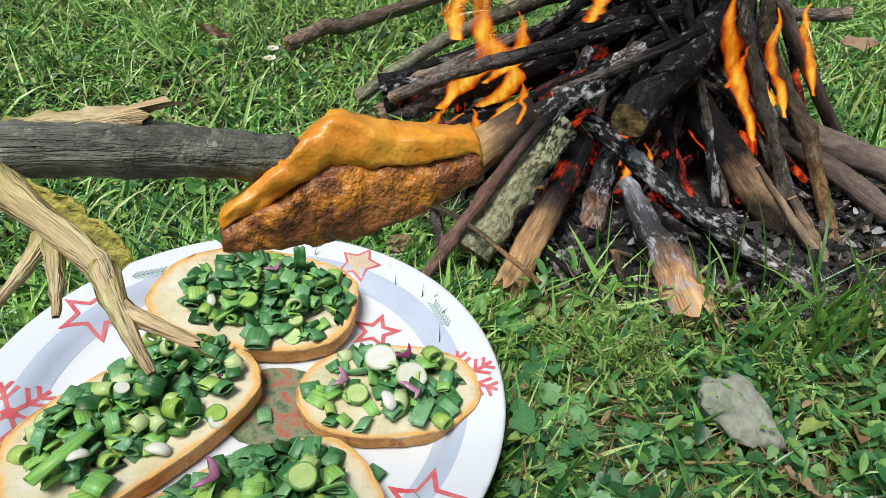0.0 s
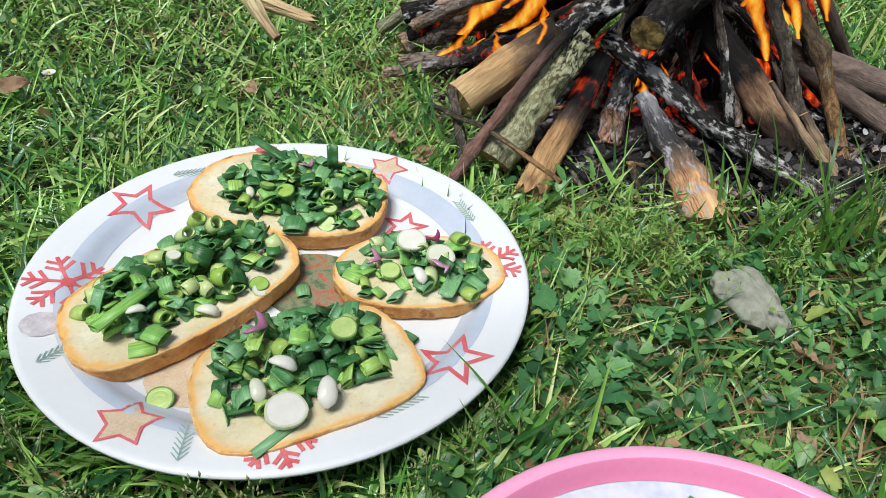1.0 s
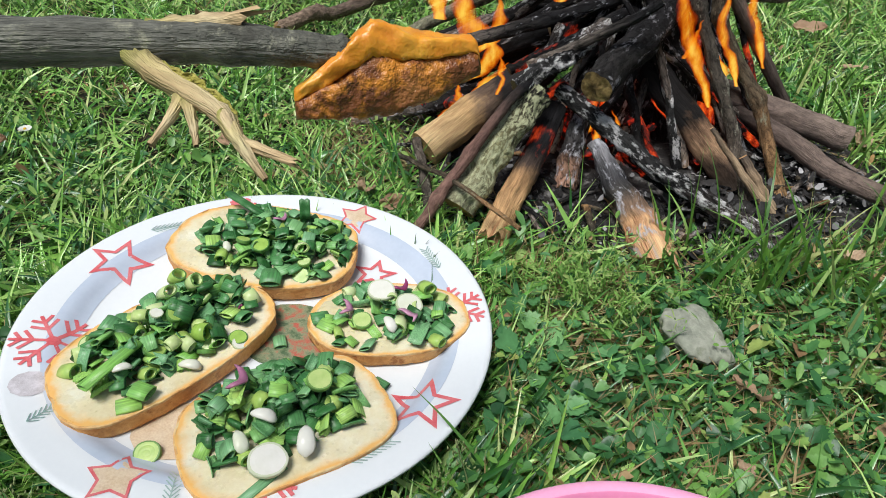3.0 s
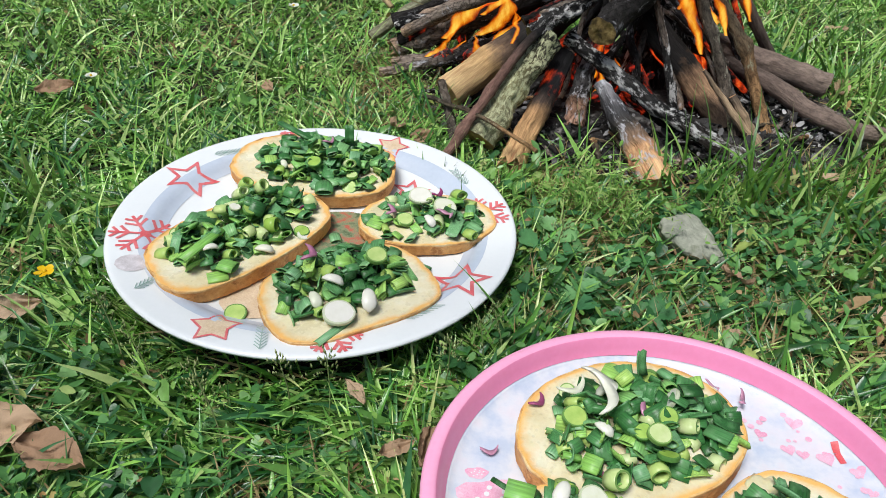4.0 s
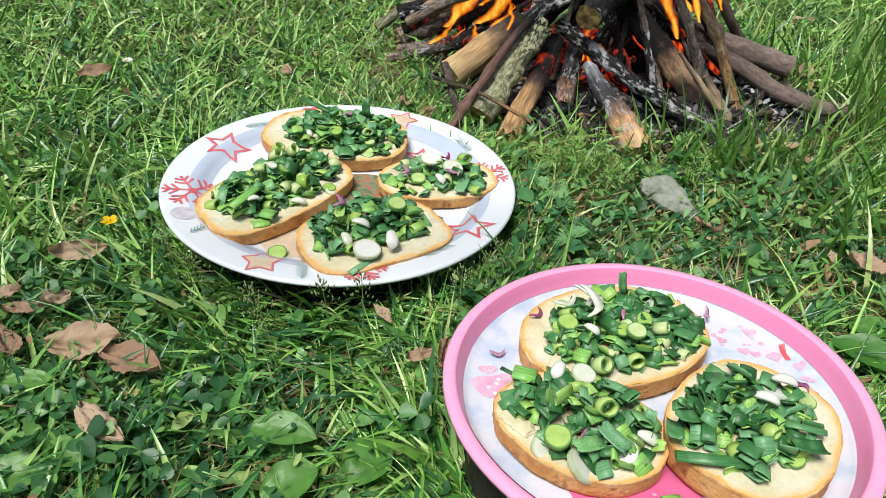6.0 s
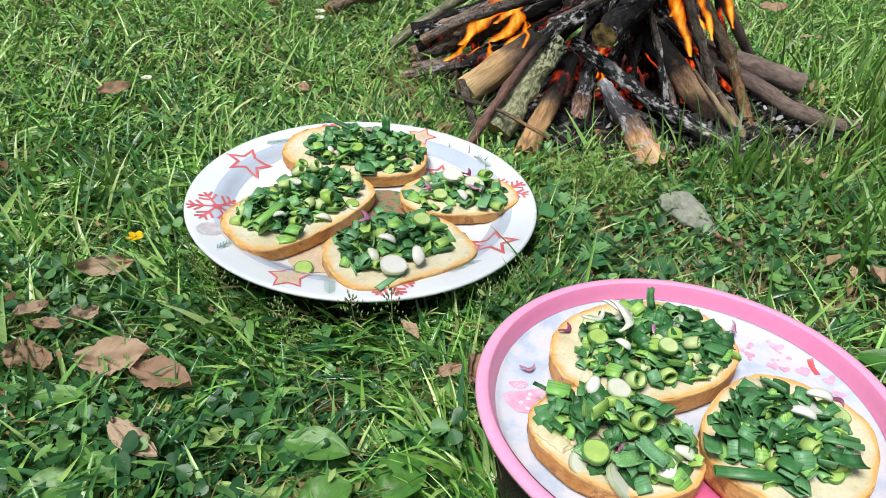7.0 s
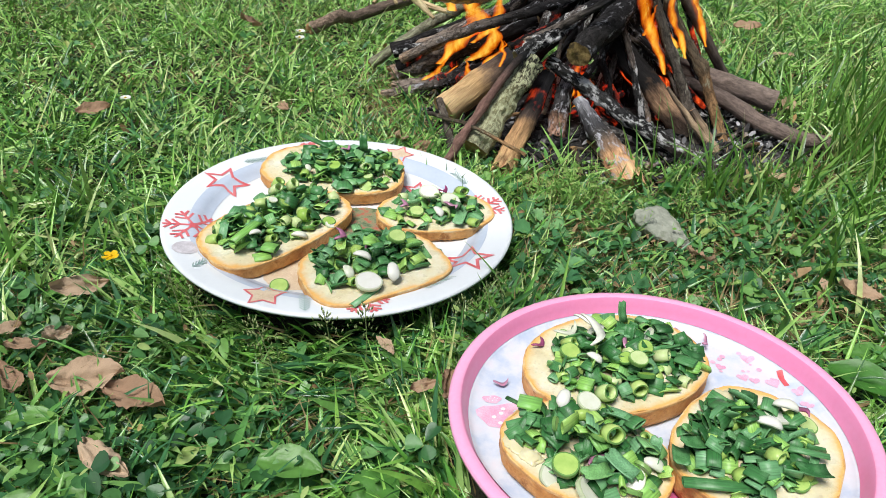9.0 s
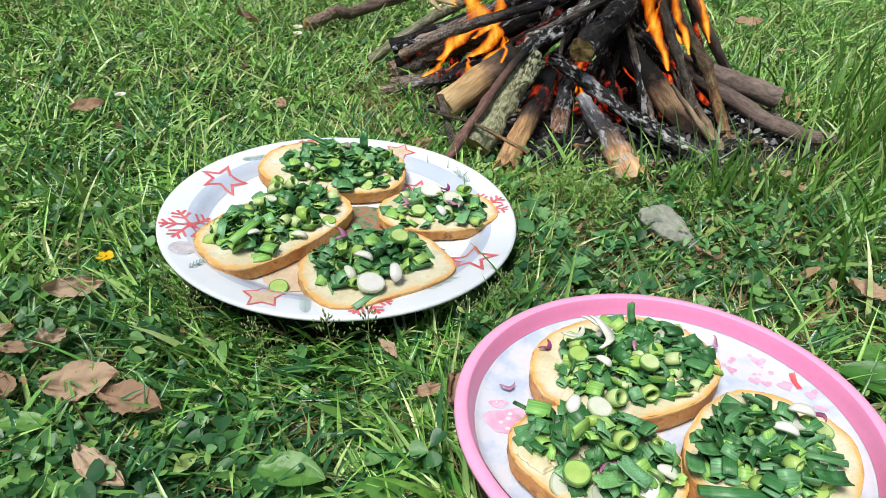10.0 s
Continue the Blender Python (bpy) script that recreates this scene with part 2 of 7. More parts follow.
def meadow_ground(name):
    """Soil with the shade between blades in its colour, and the mixed green of the meadow farther off, where single
    blades can no longer be told apart.
    """
    m, n, links, p = nodes_of(name)
    co = n.new("ShaderNodeTexCoord").outputs["Object"]
    big = noise_tex(n, links, co, 14, 5)
    # darker than bare soil: the shade among the blades is coloured in
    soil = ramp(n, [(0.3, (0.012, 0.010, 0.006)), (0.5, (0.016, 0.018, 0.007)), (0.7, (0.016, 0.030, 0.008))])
    links.new(big.outputs["Fac"], soil.inputs[0])
    tuft = noise_tex(n, links, co, 38, 6, 0.7)
    green = ramp(n, [(0.3, (0.025, 0.070, 0.012)), (0.5, (0.070, 0.155, 0.025)), (0.7, (0.13, 0.22, 0.05))])
    links.new(tuft.outputs["Fac"], green.inputs[0])
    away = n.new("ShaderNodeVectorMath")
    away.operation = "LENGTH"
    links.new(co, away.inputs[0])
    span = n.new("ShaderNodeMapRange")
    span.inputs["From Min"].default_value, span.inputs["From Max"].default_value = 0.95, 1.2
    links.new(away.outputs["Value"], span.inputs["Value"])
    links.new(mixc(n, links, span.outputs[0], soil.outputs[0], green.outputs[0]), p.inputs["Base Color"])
    p.inputs["Roughness"].default_value = 0.95
    add_bump(n, links, p, tuft.outputs["Fac"], 0.9, 0.02)
    return m


M_SOIL = meadow_ground("meadow_ground")
GRASS = [(0.0, (0.010, 0.055, 0.012)), (0.20, (0.026, 0.125, 0.019)), (0.44, (0.130, 0.360, 0.052)), (0.70, (0.315, 0.60, 0.120)), (0.90, (0.47, 0.68, 0.24)), (1.0, (0.56, 0.62, 0.27))]
M_GRASS = foliage("grass_blade", GRASS, 0.31, 0.14, spec=0.65, tint=(0.20, 0.46, 0.06),
                  patches=((13, 0.48, 0.66, 0.32, (0.28, 0.40, 0.085)), (11, 0.52, 0.66, 0.45, (0.030, 0.14, 0.040)), (55, 0.62, 0.70, 0.4, (0.34, 0.36, 0.12))))
M_BROAD = foliage("broad_grass_blade", [(0, (0.022, 0.10, 0.036)), (0.35, (0.054, 0.18, 0.066)), (0.6, (0.10, 0.28, 0.065)), (0.85, (0.19, 0.41, 0.10)), (1, (0.38, 0.52, 0.19))], 0.32, 0.15, spec=0.6)
M_LONG = foliage("long_grass_blade", [(0, (0.035, 0.12, 0.025)), (0.4, (0.11, 0.27, 0.04)), (0.75, (0.24, 0.44, 0.09)), (0.92, (0.40, 0.56, 0.20)), (1, (0.48, 0.46, 0.20))], 0.34, 0.25, spec=0.55)
M_STRAW = foliage("dry_grass", [(0, (0.16, 0.11, 0.05)), (0.5, (0.30, 0.22, 0.10)), (1, (0.42, 0.34, 0.18))], 0.7, 0.25, tint=(0.42, 0.33, 0.16))
M_CLOVER = foliage("clover_leaf", [(0, (0.016, 0.075, 0.026)), (0.5, (0.048, 0.155, 0.048)), (0.85, (0.10, 0.26, 0.075)), (1, (0.19, 0.36, 0.13))], 0.42, 0.20, spec=0.45)
M_WEED = foliage("weed_leaf", [(0, (0.030, 0.12, 0.040)), (0.35, (0.060, 0.20, 0.070)), (0.6, (0.12, 0.29, 0.075)), (0.85, (0.21, 0.40, 0.10)), (1, (0.38, 0.44, 0.13))], 0.50, 0.28, spec=0.32)
M_LOBED = foliage("lobed_leaf", [(0, (0.055, 0.19, 0.075)), (0.6, (0.10, 0.27, 0.10)), (1, (0.17, 0.36, 0.13))], 0.48, 0.2, spec=0.35)
M_FEATHER = foliage("bedstraw_leaf", [(0, (0.12, 0.28, 0.05)), (0.5, (0.22, 0.42, 0.09)), (1, (0.40, 0.52, 0.18))], 0.6, 0.35)
M_PLANTAIN = foliage("plantain_leaf", [(0, (0.060, 0.20, 0.030)), (1, (0.125, 0.29, 0.060))], 0.40, 0.3, "object", 400, 0.5, 0.45)
M_DEAD = foliage("dead_leaf", [(0, (0.32, 0.20, 0.125)), (0.5, (0.44, 0.30, 0.195)), (1, (0.54, 0.40, 0.275))], 0.75, 0.15, "object", 300, 0.6, tint=(0.42, 0.25, 0.12))
M_BITS = foliage("dead_leaf_bits", [(0, (0.10, 0.06, 0.03)), (0.4, (0.26, 0.16, 0.08)), (0.75, (0.42, 0.30, 0.16)), (0.92, (0.46, 0.37, 0.14)), (1, (0.40, 0.24, 0.10))], 0.75, 0.15, tint=(0.42, 0.30, 0.12))
M_STONE = surface("stone", [(0.35, (0.22, 0.24, 0.19)), (0.65, (0.34, 0.35, 0.29))], 30, 0.85, 0.6, 0.002, 220, stains=((0.14, 0.17, 0.09), 40, 0.54, 0.66))
M_WHITE = surface("white_melamine", [(0.3, (0.655, 0.70, 0.735)), (0.7, (0.69, 0.73, 0.76))], 12, 0.24, 0.02, 0.0003, 300, vary=0.07)
M_RED = surface("red_print", [(0.3, (0.58, 0.085, 0.10)), (0.7, (0.64, 0.20, 0.21))], 90, 0.3, 0.02, 0.0002)
M_TAN = surface("gingerbread_print", [(0.3, (0.55, 0.42, 0.28)), (0.7, (0.66, 0.56, 0.42))], 90, 0.3, 0.02, 0.0002)
M_SPRIG = surface("sprig_print", [(0.3, (0.20, 0.33, 0.30)), (0.7, (0.34, 0.45, 0.42))], 90, 0.3, 0.02, 0.0002)
M_GREYPRINT = surface("cone_print", [(0.3, (0.36, 0.34, 0.36)), (0.7, (0.60, 0.58, 0.62))], 160, 0.3, 0.02, 0.0002)
M_PINK = surface("pink_melamine", [(0.3, (0.77, 0.34, 0.53)), (0.7, (0.80, 0.37, 0.56))], 14, 0.28, 0.02, 0.0003, 300, vary=0.1)
M_PINKDEEP = surface("deep_pink_melamine", [(0.3, (0.61, 0.12, 0.27)), (0.7, (0.65, 0.15, 0.30))], 14, 0.28, 0.02, 0.0003, 300, vary=0.1)
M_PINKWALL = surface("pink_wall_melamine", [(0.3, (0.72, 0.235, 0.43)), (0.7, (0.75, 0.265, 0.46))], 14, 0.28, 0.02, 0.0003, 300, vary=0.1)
M_PINKPRINT = surface("pink_print", [(0.35, (0.68, 0.32, 0.47)), (0.65, (0.72, 0.48, 0.60))], 120, 0.3, 0.02, 0.0002)
M_CRUMB = bread_top("bread_crumb")
M_CRUST = surface("bread_crust", [(0.3, (0.46, 0.19, 0.05)), (0.45, (0.64, 0.32, 0.10)), (0.6, (0.72, 0.41, 0.16)), (0.75, (0.78, 0.52, 0.26))], 46, 0.7, 0.7, 0.0016, 330, 0.3, stains=((0.36, 0.14, 0.04), 95, 0.54, 0.68))
M_TOAST = surface("toasted_edge", [(0.3, (0.40, 0.17, 0.045)), (0.42, (0.56, 0.30, 0.10)), (0.56, (0.65, 0.43, 0.19)), (0.68, (0.68, 0.54, 0.31))], 85, 0.55, 0.5, 0.001, 300, 0.4)
M_ONION = onion_green("onion_green")
M_ONIONPALE = foliage("onion_pale_green", [(0, (0.34, 0.56, 0.10)), (0.5, (0.50, 0.68, 0.20)), (1, (0.68, 0.78, 0.44))], 0.3, 0.25, "object", 400, 0.1)
M_ONIONSKIN = foliage("onion_white_skin", [(0, (0.62, 0.70, 0.46)), (1, (0.72, 0.76, 0.60))], 0.28, 0.35, "object", 400, 0.1)
M_ONIONCUT = foliage("onion_cut_edge", [(0, (0.10, 0.26, 0.06)), (1, (0.24, 0.42, 0.12))], 0.35, 0.25, "object", 400, 0.1)
M_ONIONWHITE = foliage("onion_white", [(0, (0.74, 0.78, 0.62)), (0.5, (0.80, 0.81, 0.72)), (1, (0.82, 0.82, 0.78))], 0.25, 0.22, "object", 500, 0.1, 0.5, (0.8, 0.8, 0.6))
M_ONIONPURPLE = foliage("onion_purple", [(0, (0.30, 0.03, 0.14)), (1, (0.62, 0.36, 0.50))], 0.3, 0.2, "object", 500, 0.1, 0.5, (0.6, 0.2, 0.4))
M_ASH = foliage("ash_flake", [(0, (0.02, 0.02, 0.02)), (0.45, (0.06, 0.06, 0.06)), (0.75, (0.18, 0.18, 0.185)), (1, (0.46, 0.46, 0.47))], 0.95, 0.02, tint=(0.4, 0.4, 0.4))
M_COAL = surface("charcoal", [(0.3, (0.008, 0.007, 0.007)), (0.7, (0.03, 0.028, 0.028))], 70, 0.75, 0.9, 0.003, 200, stains=((0.30, 0.30, 0.31), 60, 0.58, 0.68))
M_ASHBED = surface("ash_bed", [(0.40, (0.008, 0.007, 0.007)), (0.54, (0.020, 0.018, 0.017)), (0.66, (0.16, 0.155, 0.15))], 60, 0.95, 0.9, 0.004, 190)
M_ENDYELLOW = surface("yellow_end_wood", [(0.38, (0.07, 0.045, 0.015)), (0.55, (0.22, 0.15, 0.05)), (0.68, (0.36, 0.27, 0.11))], 130, 0.8, 0.7, 0.002, 300)
M_EMBER = emissive("ember", [(0.54, (0.25, 0.006, 0.001)), (0.64, (0.9, 0.035, 0.003)), (0.78, (1.0, 0.20, 0.02))], 0.5, 1.1, 0.50)
M_FLAME = flame_mat("flame")
M_ENDWOOD = surface("cut_wood", [(0.3, (0.36, 0.19, 0.08)), (0.7, (0.54, 0.34, 0.17))], 60, 0.85, 0.6, 0.002, 300)
M_ENDCHAR = surface("scorched_wood", [(0.35, (0.03, 0.022, 0.015)), (0.65, (0.16, 0.12, 0.04))], 60, 0.85, 0.6, 0.002, 300)
M_BACON = surface("roasted_bacon_fat", [(0.3, (0.60, 0.19, 0.010)), (0.5, (0.72, 0.29, 0.02)), (0.7, (0.78, 0.40, 0.05))], 70, 0.40, 0.5, 0.002, 200, 0.6, 0.25)
M_RIND = surface("browned_bacon_meat", [(0.3, (0.07, 0.022, 0.008)), (0.55, (0.20, 0.065, 0.018)), (0.75, (0.36, 0.15, 0.04))], 90, 0.5, 0.9, 0.003, 260, 0.5, stains=((0.58, 0.22, 0.025), 120, 0.50, 0.62))


# ---- mesh helpers ----
def part(name, bm, material, parent=None, label="", smooth=True):
    me = bpy.data.meshes.new(name)
    bmesh.ops.recalc_face_normals(bm, faces=bm.faces)
    bm.to_mesh(me)
    bm.free()
    me.materials.append(material)
    if smooth:
        me.polygons.foreach_set("use_smooth", [True] * len(me.polygons))
    ob = new(name, me)
    if parent:
        ob.parent = parent
    if label:
        tagged(ob, label)
    return ob


def mesh_np(name, verts, faces, material, smooth=True):
    """A mesh from arrays: faces is a list of int arrays, each (n, corners)."""
    me = bpy.data.meshes.new(name)
    verts = np.asarray(verts, np.float32)
    me.vertices.add(len(verts))
    me.vertices.foreach_set("co", verts.ravel())
    loops = np.concatenate([f.ravel() for f in faces]).astype(np.int32)
    sizes = np.concatenate([np.full(len(f), f.shape[1]) for f in faces])
    starts = np.concatenate([[0], np.cumsum(sizes)[:-1]]).astype(np.int32)
    me.loops.add(len(loops))
    me.loops.foreach_set("vertex_index", loops)
    me.polygons.add(len(sizes))
    me.polygons.foreach_set("loop_start", starts)
    if smooth:
        me.polygons.foreach_set("use_smooth", np.ones(len(sizes), bool))
    me.update(calc_edges=True)
    me.validate()
    me.materials.append(material)
    return new(name, me)


def empty(name, m):
    ob = new(name)
    ob.empty_display_size = 0.02
    ob.matrix_world = m
    return ob


def smooth01(a, b, x):
    t = np.clip((x - a) / (b - a), 0, 1)
    return t * t * (3 - 2 * t)


# the two plates: centre, tilt and size
W_C, W_TILT, W_R = (0.0, 0.0, 0.0170), (-0.0162, -0.0491), 0.150
P_C, P_TILT, P_R = (0.2151, -0.2285, 0.0372), (0.0451, -0.1105), 0.1228
FIRE = (0.285, 0.285)


def plane_pose(c, tilt):
    zx = Vector((-tilt[0], -tilt[1], 1)).normalized()
    xx = Vector((1, 0, tilt[0])).normalized()
    yy = zx.cross(xx).normalized()
    m = Matrix((xx, yy, zx)).transposed().to_4x4()
    m.translation = c
    return m


def ground_z(x, y):
    x, y = np.asarray(x, float), np.asarray(y, float)
    z = -0.020 + 0.004 * np.sin(9 * x + 1.3) * np.cos(8 * y) + 0.003 * np.sin(23 * x - 2) * np.sin(19 * y + 1) + 0.002 * np.sin(51 * x + 40 * y)
    for c, tilt, r, deep in ((W_C, W_TILT, W_R, 0.0185), (P_C, P_TILT, P_R, 0.0215)):
        d = np.hypot(x - c[0], y - c[1])
        under = c[2] + tilt[0] * (x - c[0]) + tilt[1] * (y - c[1]) - deep
        w = 1 - smooth01(r * 0.70, r * 0.88, d)
        z = z * (1 - w) + under * w
    d = np.hypot((x - FIRE[0]) / 0.22, (y - FIRE[1]) / 0.17)
    w = 1 - smooth01(0.6, 1.1, d)
    return z * (1 - w) + (-0.012) * w


# ---- ground: one sheet out to the horizon ----
def build_ground():
    near = np.linspace(-1.3, 1.5, 150)
    far = np.array([2, 3, 5, 9, 16, 30, 60, 150, 400, 1200.0])
    ax = np.concatenate([-far[::-1], near, far])
    X, Y = np.meshgrid(ax, ax, indexing="ij")
    Z = ground_z(X, Y)
    n = len(ax)
    i = np.arange(n * n).reshape(n, n)
    f = np.stack([i[:-1, :-1], i[1:, :-1], i[1:, 1:], i[:-1, 1:]], -1).reshape(-1, 4)
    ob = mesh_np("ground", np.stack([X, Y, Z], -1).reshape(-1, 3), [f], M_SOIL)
    tagged(ob, "meadow soil with grass shade in its colour, overgrown with grass", "ground", kind="structure")


build_ground()
rng = np.random.default_rng(7)


def off_limits(x, y, margin=0.0):
    """Where nothing grows: under the plates, in the fire bed, under the stone."""
    a = np.hypot(x - W_C[0], y - W_C[1]) < W_R * 0.75 + margin
    b = np.hypot(x - P_C[0], y - P_C[1]) < P_R * 0.86 + margin
    c = (np.hypot((x - FIRE[0]) / 0.190, (y - FIRE[1] - 0.01) / 0.145) < 1 + margin * 5) | (np.hypot((x - 0.47) / 0.075, (y - 0.235) / 0.06) < 1)
    d = np.hypot((x - 0.294) / 0.014, (y - 0.040) / 0.022) < 1
    e = np.hypot((x - 0.008) / 0.020, (y + 0.213) / 0.011) < 1
    return a | b | c | d | e


def blades(name, xy, length, width, lean, bend, material, head=None, segs=4, crease=0.0):
    """Curved tapering blades of grass, all in one mesh; with a crease each is folded along its middle."""
    n = len(xy)
    th = rng.uniform(0, 2 * np.pi, n) if head is None else head
    hx, hy = np.cos(th), np.sin(th)
    tw = rng.normal(0, 0.6, n)
    row = 3 if crease else 2
    verts = np.zeros((n, row * segs + 1, 3))
    z0 = ground_z(xy[:, 0], xy[:, 1]) - 0.002
    px, pz = np.zeros(n), np.zeros(n)
    ang = lean.copy()
    for k in range(segs + 1):
        s = k / segs
        w = width * (1 - s ** 1.6) * (0.75 + 0.5 * min(1, s * 3)) * 0.5
        a = th + np.pi / 2 + tw * s
        cx, cy, cz = xy[:, 0] + hx * px, xy[:, 1] + hy * px, z0 + pz
        off = np.stack([np.cos(a) * w, np.sin(a) * w, np.sin(tw * 1.2) * w * 0.8], -1)
        c = np.stack([cx, cy, cz], -1)
        if k == segs:
            verts[:, row * segs] = c
        else:
            verts[:, row * k], verts[:, row * k + row - 1] = c - off, c + off
            if crease:
                down = np.stack([np.cos(ang) * hx, np.cos(ang) * hy, -np.sin(ang)], -1)
                verts[:, row * k + 1] = c + down * (w * crease)[:, None]
        px = px + np.sin(ang) * length / segs
        pz = pz + np.cos(ang) * length / segs
        ang = np.minimum(ang + bend / segs, 2.2)
        pz = np.maximum(pz, 0.003 * s)
    base = (np.arange(n) * (row * segs + 1))[:, None]
    quads = np.concatenate([base + np.array([[row * k + j, row * k + j + 1, row * (k + 1) + j + 1, row * (k + 1) + j]]) for k in range(segs - 1) for j in range(row - 1)])
    tris = np.concatenate([base + np.array([[row * (segs - 1) + j, row * (segs - 1) + j + 1, row * segs]]) for j in range(row - 1)])
    return mesh_np(name, verts.reshape(-1, 3), [quads, tris], material)


def scatter(n, x0, x1, y0, y1, margin=0.0, patch=None, wedge=False):
    x, y = rng.uniform(x0, x1, n), rng.uniform(y0, y1, n)
    keep = ~off_limits(x, y, margin)
    if wedge:
        keep &= np.abs(x - 0.11) < (0.34 + 0.60 * np.maximum(y + 0.45, 0)) * rng.uniform(0.97, 1.25, n)
    if patch:
        v = np.sin(x * patch + 1.7) * np.sin(y * patch * 1.1 + 0.4) + 0.6 * np.sin(x * patch * 2.3 + 4) * np.sin(y * patch * 2.1)
        keep &= v > rng.normal(-0.25, 0.5, n)
    return np.stack([x[keep], y[keep]], -1)


def clear_of_plates(xy, th, length):
    """Turn away or shorten blades that would grow up through a plate's rim."""
    for c, r, room in ((W_C, W_R, 0.010), (P_C, P_R, 0.022)):
        dx, dy = c[0] - xy[:, 0], c[1] - xy[:, 1]
        d = np.maximum(np.hypot(dx, dy), 1e-6)
        inward = (np.cos(th) * dx + np.sin(th) * dy) / d
        turn = (d < r + 0.06) & (inward > 0.05) & (rng.random(len(d)) < 0.8)
        th[turn] = (np.arctan2(dy, dx) + np.where(rng.random(len(d)) < 0.5, 1, -1) * rng.uniform(1.5, 2.7, len(d)))[turn]
        inward = (np.cos(th) * dx + np.sin(th) * dy) / d
        close = (d < r + 0.07) & (inward > 0.15)
        length = np.where(close, np.minimum(length, np.maximum((d - r) * 0.9, 0) / np.maximum(inward, 0.3) + 0.008), length)
        length = np.where(d < r + 0.003, np.minimum(length, np.where((d > r * 0.78) & (inward < -0.2), 0.038, np.where(d > r * 0.9, room * 1.6, room))), length)
    return length


def grass_field():
    # a thin lawn all round, and the thick one that the walk passes
    xy = np.concatenate([scatter(46000, -1.1, 1.4, -0.9, 1.4), scatter(104000, -0.95, 1.10, -0.50, 0.98, wedge=True)])
    # clover takes over in front of the plates: fewer blades there
    xy = xy[(xy[:, 1] > -0.10 + 0.05 * np.sin(xy[:, 0] * 21)) | (rng.random(len(xy)) < np.where(xy[:, 1] < -0.15, 0.45, 0.85))]
    # low weeds thin the blades out round the stone, and trampled ash does so beside the logs
    weedy = np.hypot((xy[:, 0] - 0.285) / 0.175, (xy[:, 1] - 0.0) / 0.125) < 1 + 0.25 * np.sin(xy[:, 0] * 40) * np.sin(xy[:, 1] * 34)
    ashy = np.hypot((xy[:, 0] - 0.50) / 0.085, (xy[:, 1] - 0.265) / 0.075) < 1
    xy = xy[(~weedy | (rng.random(len(xy)) < 0.66)) & (~ashy | (rng.random(len(xy)) < 0.25))]
    rims = []
    for c, r in ((W_C, W_R), (P_C, P_R)):
        a, d = rng.uniform(0, 2 * np.pi, 7000), r * 0.88 + rng.uniform(0, 1, 7000) * 0.060
        rims.append(np.stack([c[0] + d * np.cos(a), c[1] + d * np.sin(a)], -1))
    rims = np.concatenate(rims)
    xy = np.concatenate([xy, rims[~off_limits(rims[:, 0], rims[:, 1])]])
    clump = np.sin(xy[:, 0] * 118 + 2.2 * np.sin(xy[:, 1] * 61)) * np.sin(xy[:, 1] * 104 + 2 * np.sin(xy[:, 0] * 71 + 1))
    keep = rng.random(len(xy)) < 0.84 + 0.40 * clump
    xy, clump = xy[keep], clump[keep]
    n = len(xy)
    # tufts: the blades of one small patch share a direction and a length
    tuft = np.sin(xy[:, 0] * 47 + 3 * np.sin(xy[:, 1] * 31)) * np.sin(xy[:, 1] * 43 + 2 * np.sin(xy[:, 0] * 37))
    th = np.where(rng.random(n) < 0.45, 7 * np.sin(xy[:, 0] * 19 + 2 * np.sin(xy[:, 1] * 17)) + rng.normal(0, 0.5, n), rng.uniform(0, 2 * np.pi, n))
    short = rng.random(n) < 0.30
    ln = np.where(short, rng.uniform(0.012, 0.028, n), np.minimum(rng.gamma(6, 0.0061, n).clip(0.018, 0.080), np.where(xy[:, 1] < -0.15, 0.060, 0.1)))
    lean = np.where(short, rng.uniform(0.3, 1.3, n), rng.uniform(0.45, 1.45, n))
    weedy = np.hypot((xy[:, 0] - 0.285) / 0.175, (xy[:, 1] - 0.0) / 0.125) < 1
    ln = clear_of_plates(xy, th, ln * (1 + 0.24 * tuft + 0.16 * clump) * np.where(weedy, 0.75, 1.0))
    ob = blades("lawn_grass", xy, ln, rng.gamma(7, 0.00040, n).clip(0.0013, 0.0048) * np.where(xy[:, 1] > 0.10, 0.80, 1.0), lean, rng.uniform(-0.2, 1.6, n), M_GRASS, th, 4, 0.55)
    tagged(ob, "lush green meadow grass with thin tangled blades", "grass", kind="stuff")
    xy = np.concatenate([scatter(9000, -0.45, 0.75, -0.5, 0.25, 0.012, wedge=True), scatter(7500, -0.40, 0.14, -0.5, -0.10, 0.012), scatter(1500, 0.14, 0.55, -0.14, 0.12, 0.012)])
    n = len(xy)
    th = rng.uniform(0, 2 * np.pi, n)
    ln = clear_of_plates(xy, th, rng.uniform(0.018, 0.055, n))
    ob = blades("broad_grass", xy, ln, rng.gamma(9, 0.00042, n).clip(0.0024, 0.0060), rng.uniform(0.5, 1.45, n), rng.uniform(0.0, 1.2, n), M_BROAD, th, 5, 0.45)
    tagged(ob, "broader blue-green grass blades in the lawn", "grass", kind="stuff")
    xy = rng.normal(0.1, 1.5, (40000, 2))
    xy = xy[(np.abs(xy[:, 0] - 0.15) > 1.0) | (xy[:, 1] > 1.1) | (xy[:, 1] < -0.75)]
    # and the ring round the thick lawn
    ring = np.stack([rng.uniform(-1.1, 1.4, 30000), rng.uniform(-0.95, 1.0, 30000)], -1)
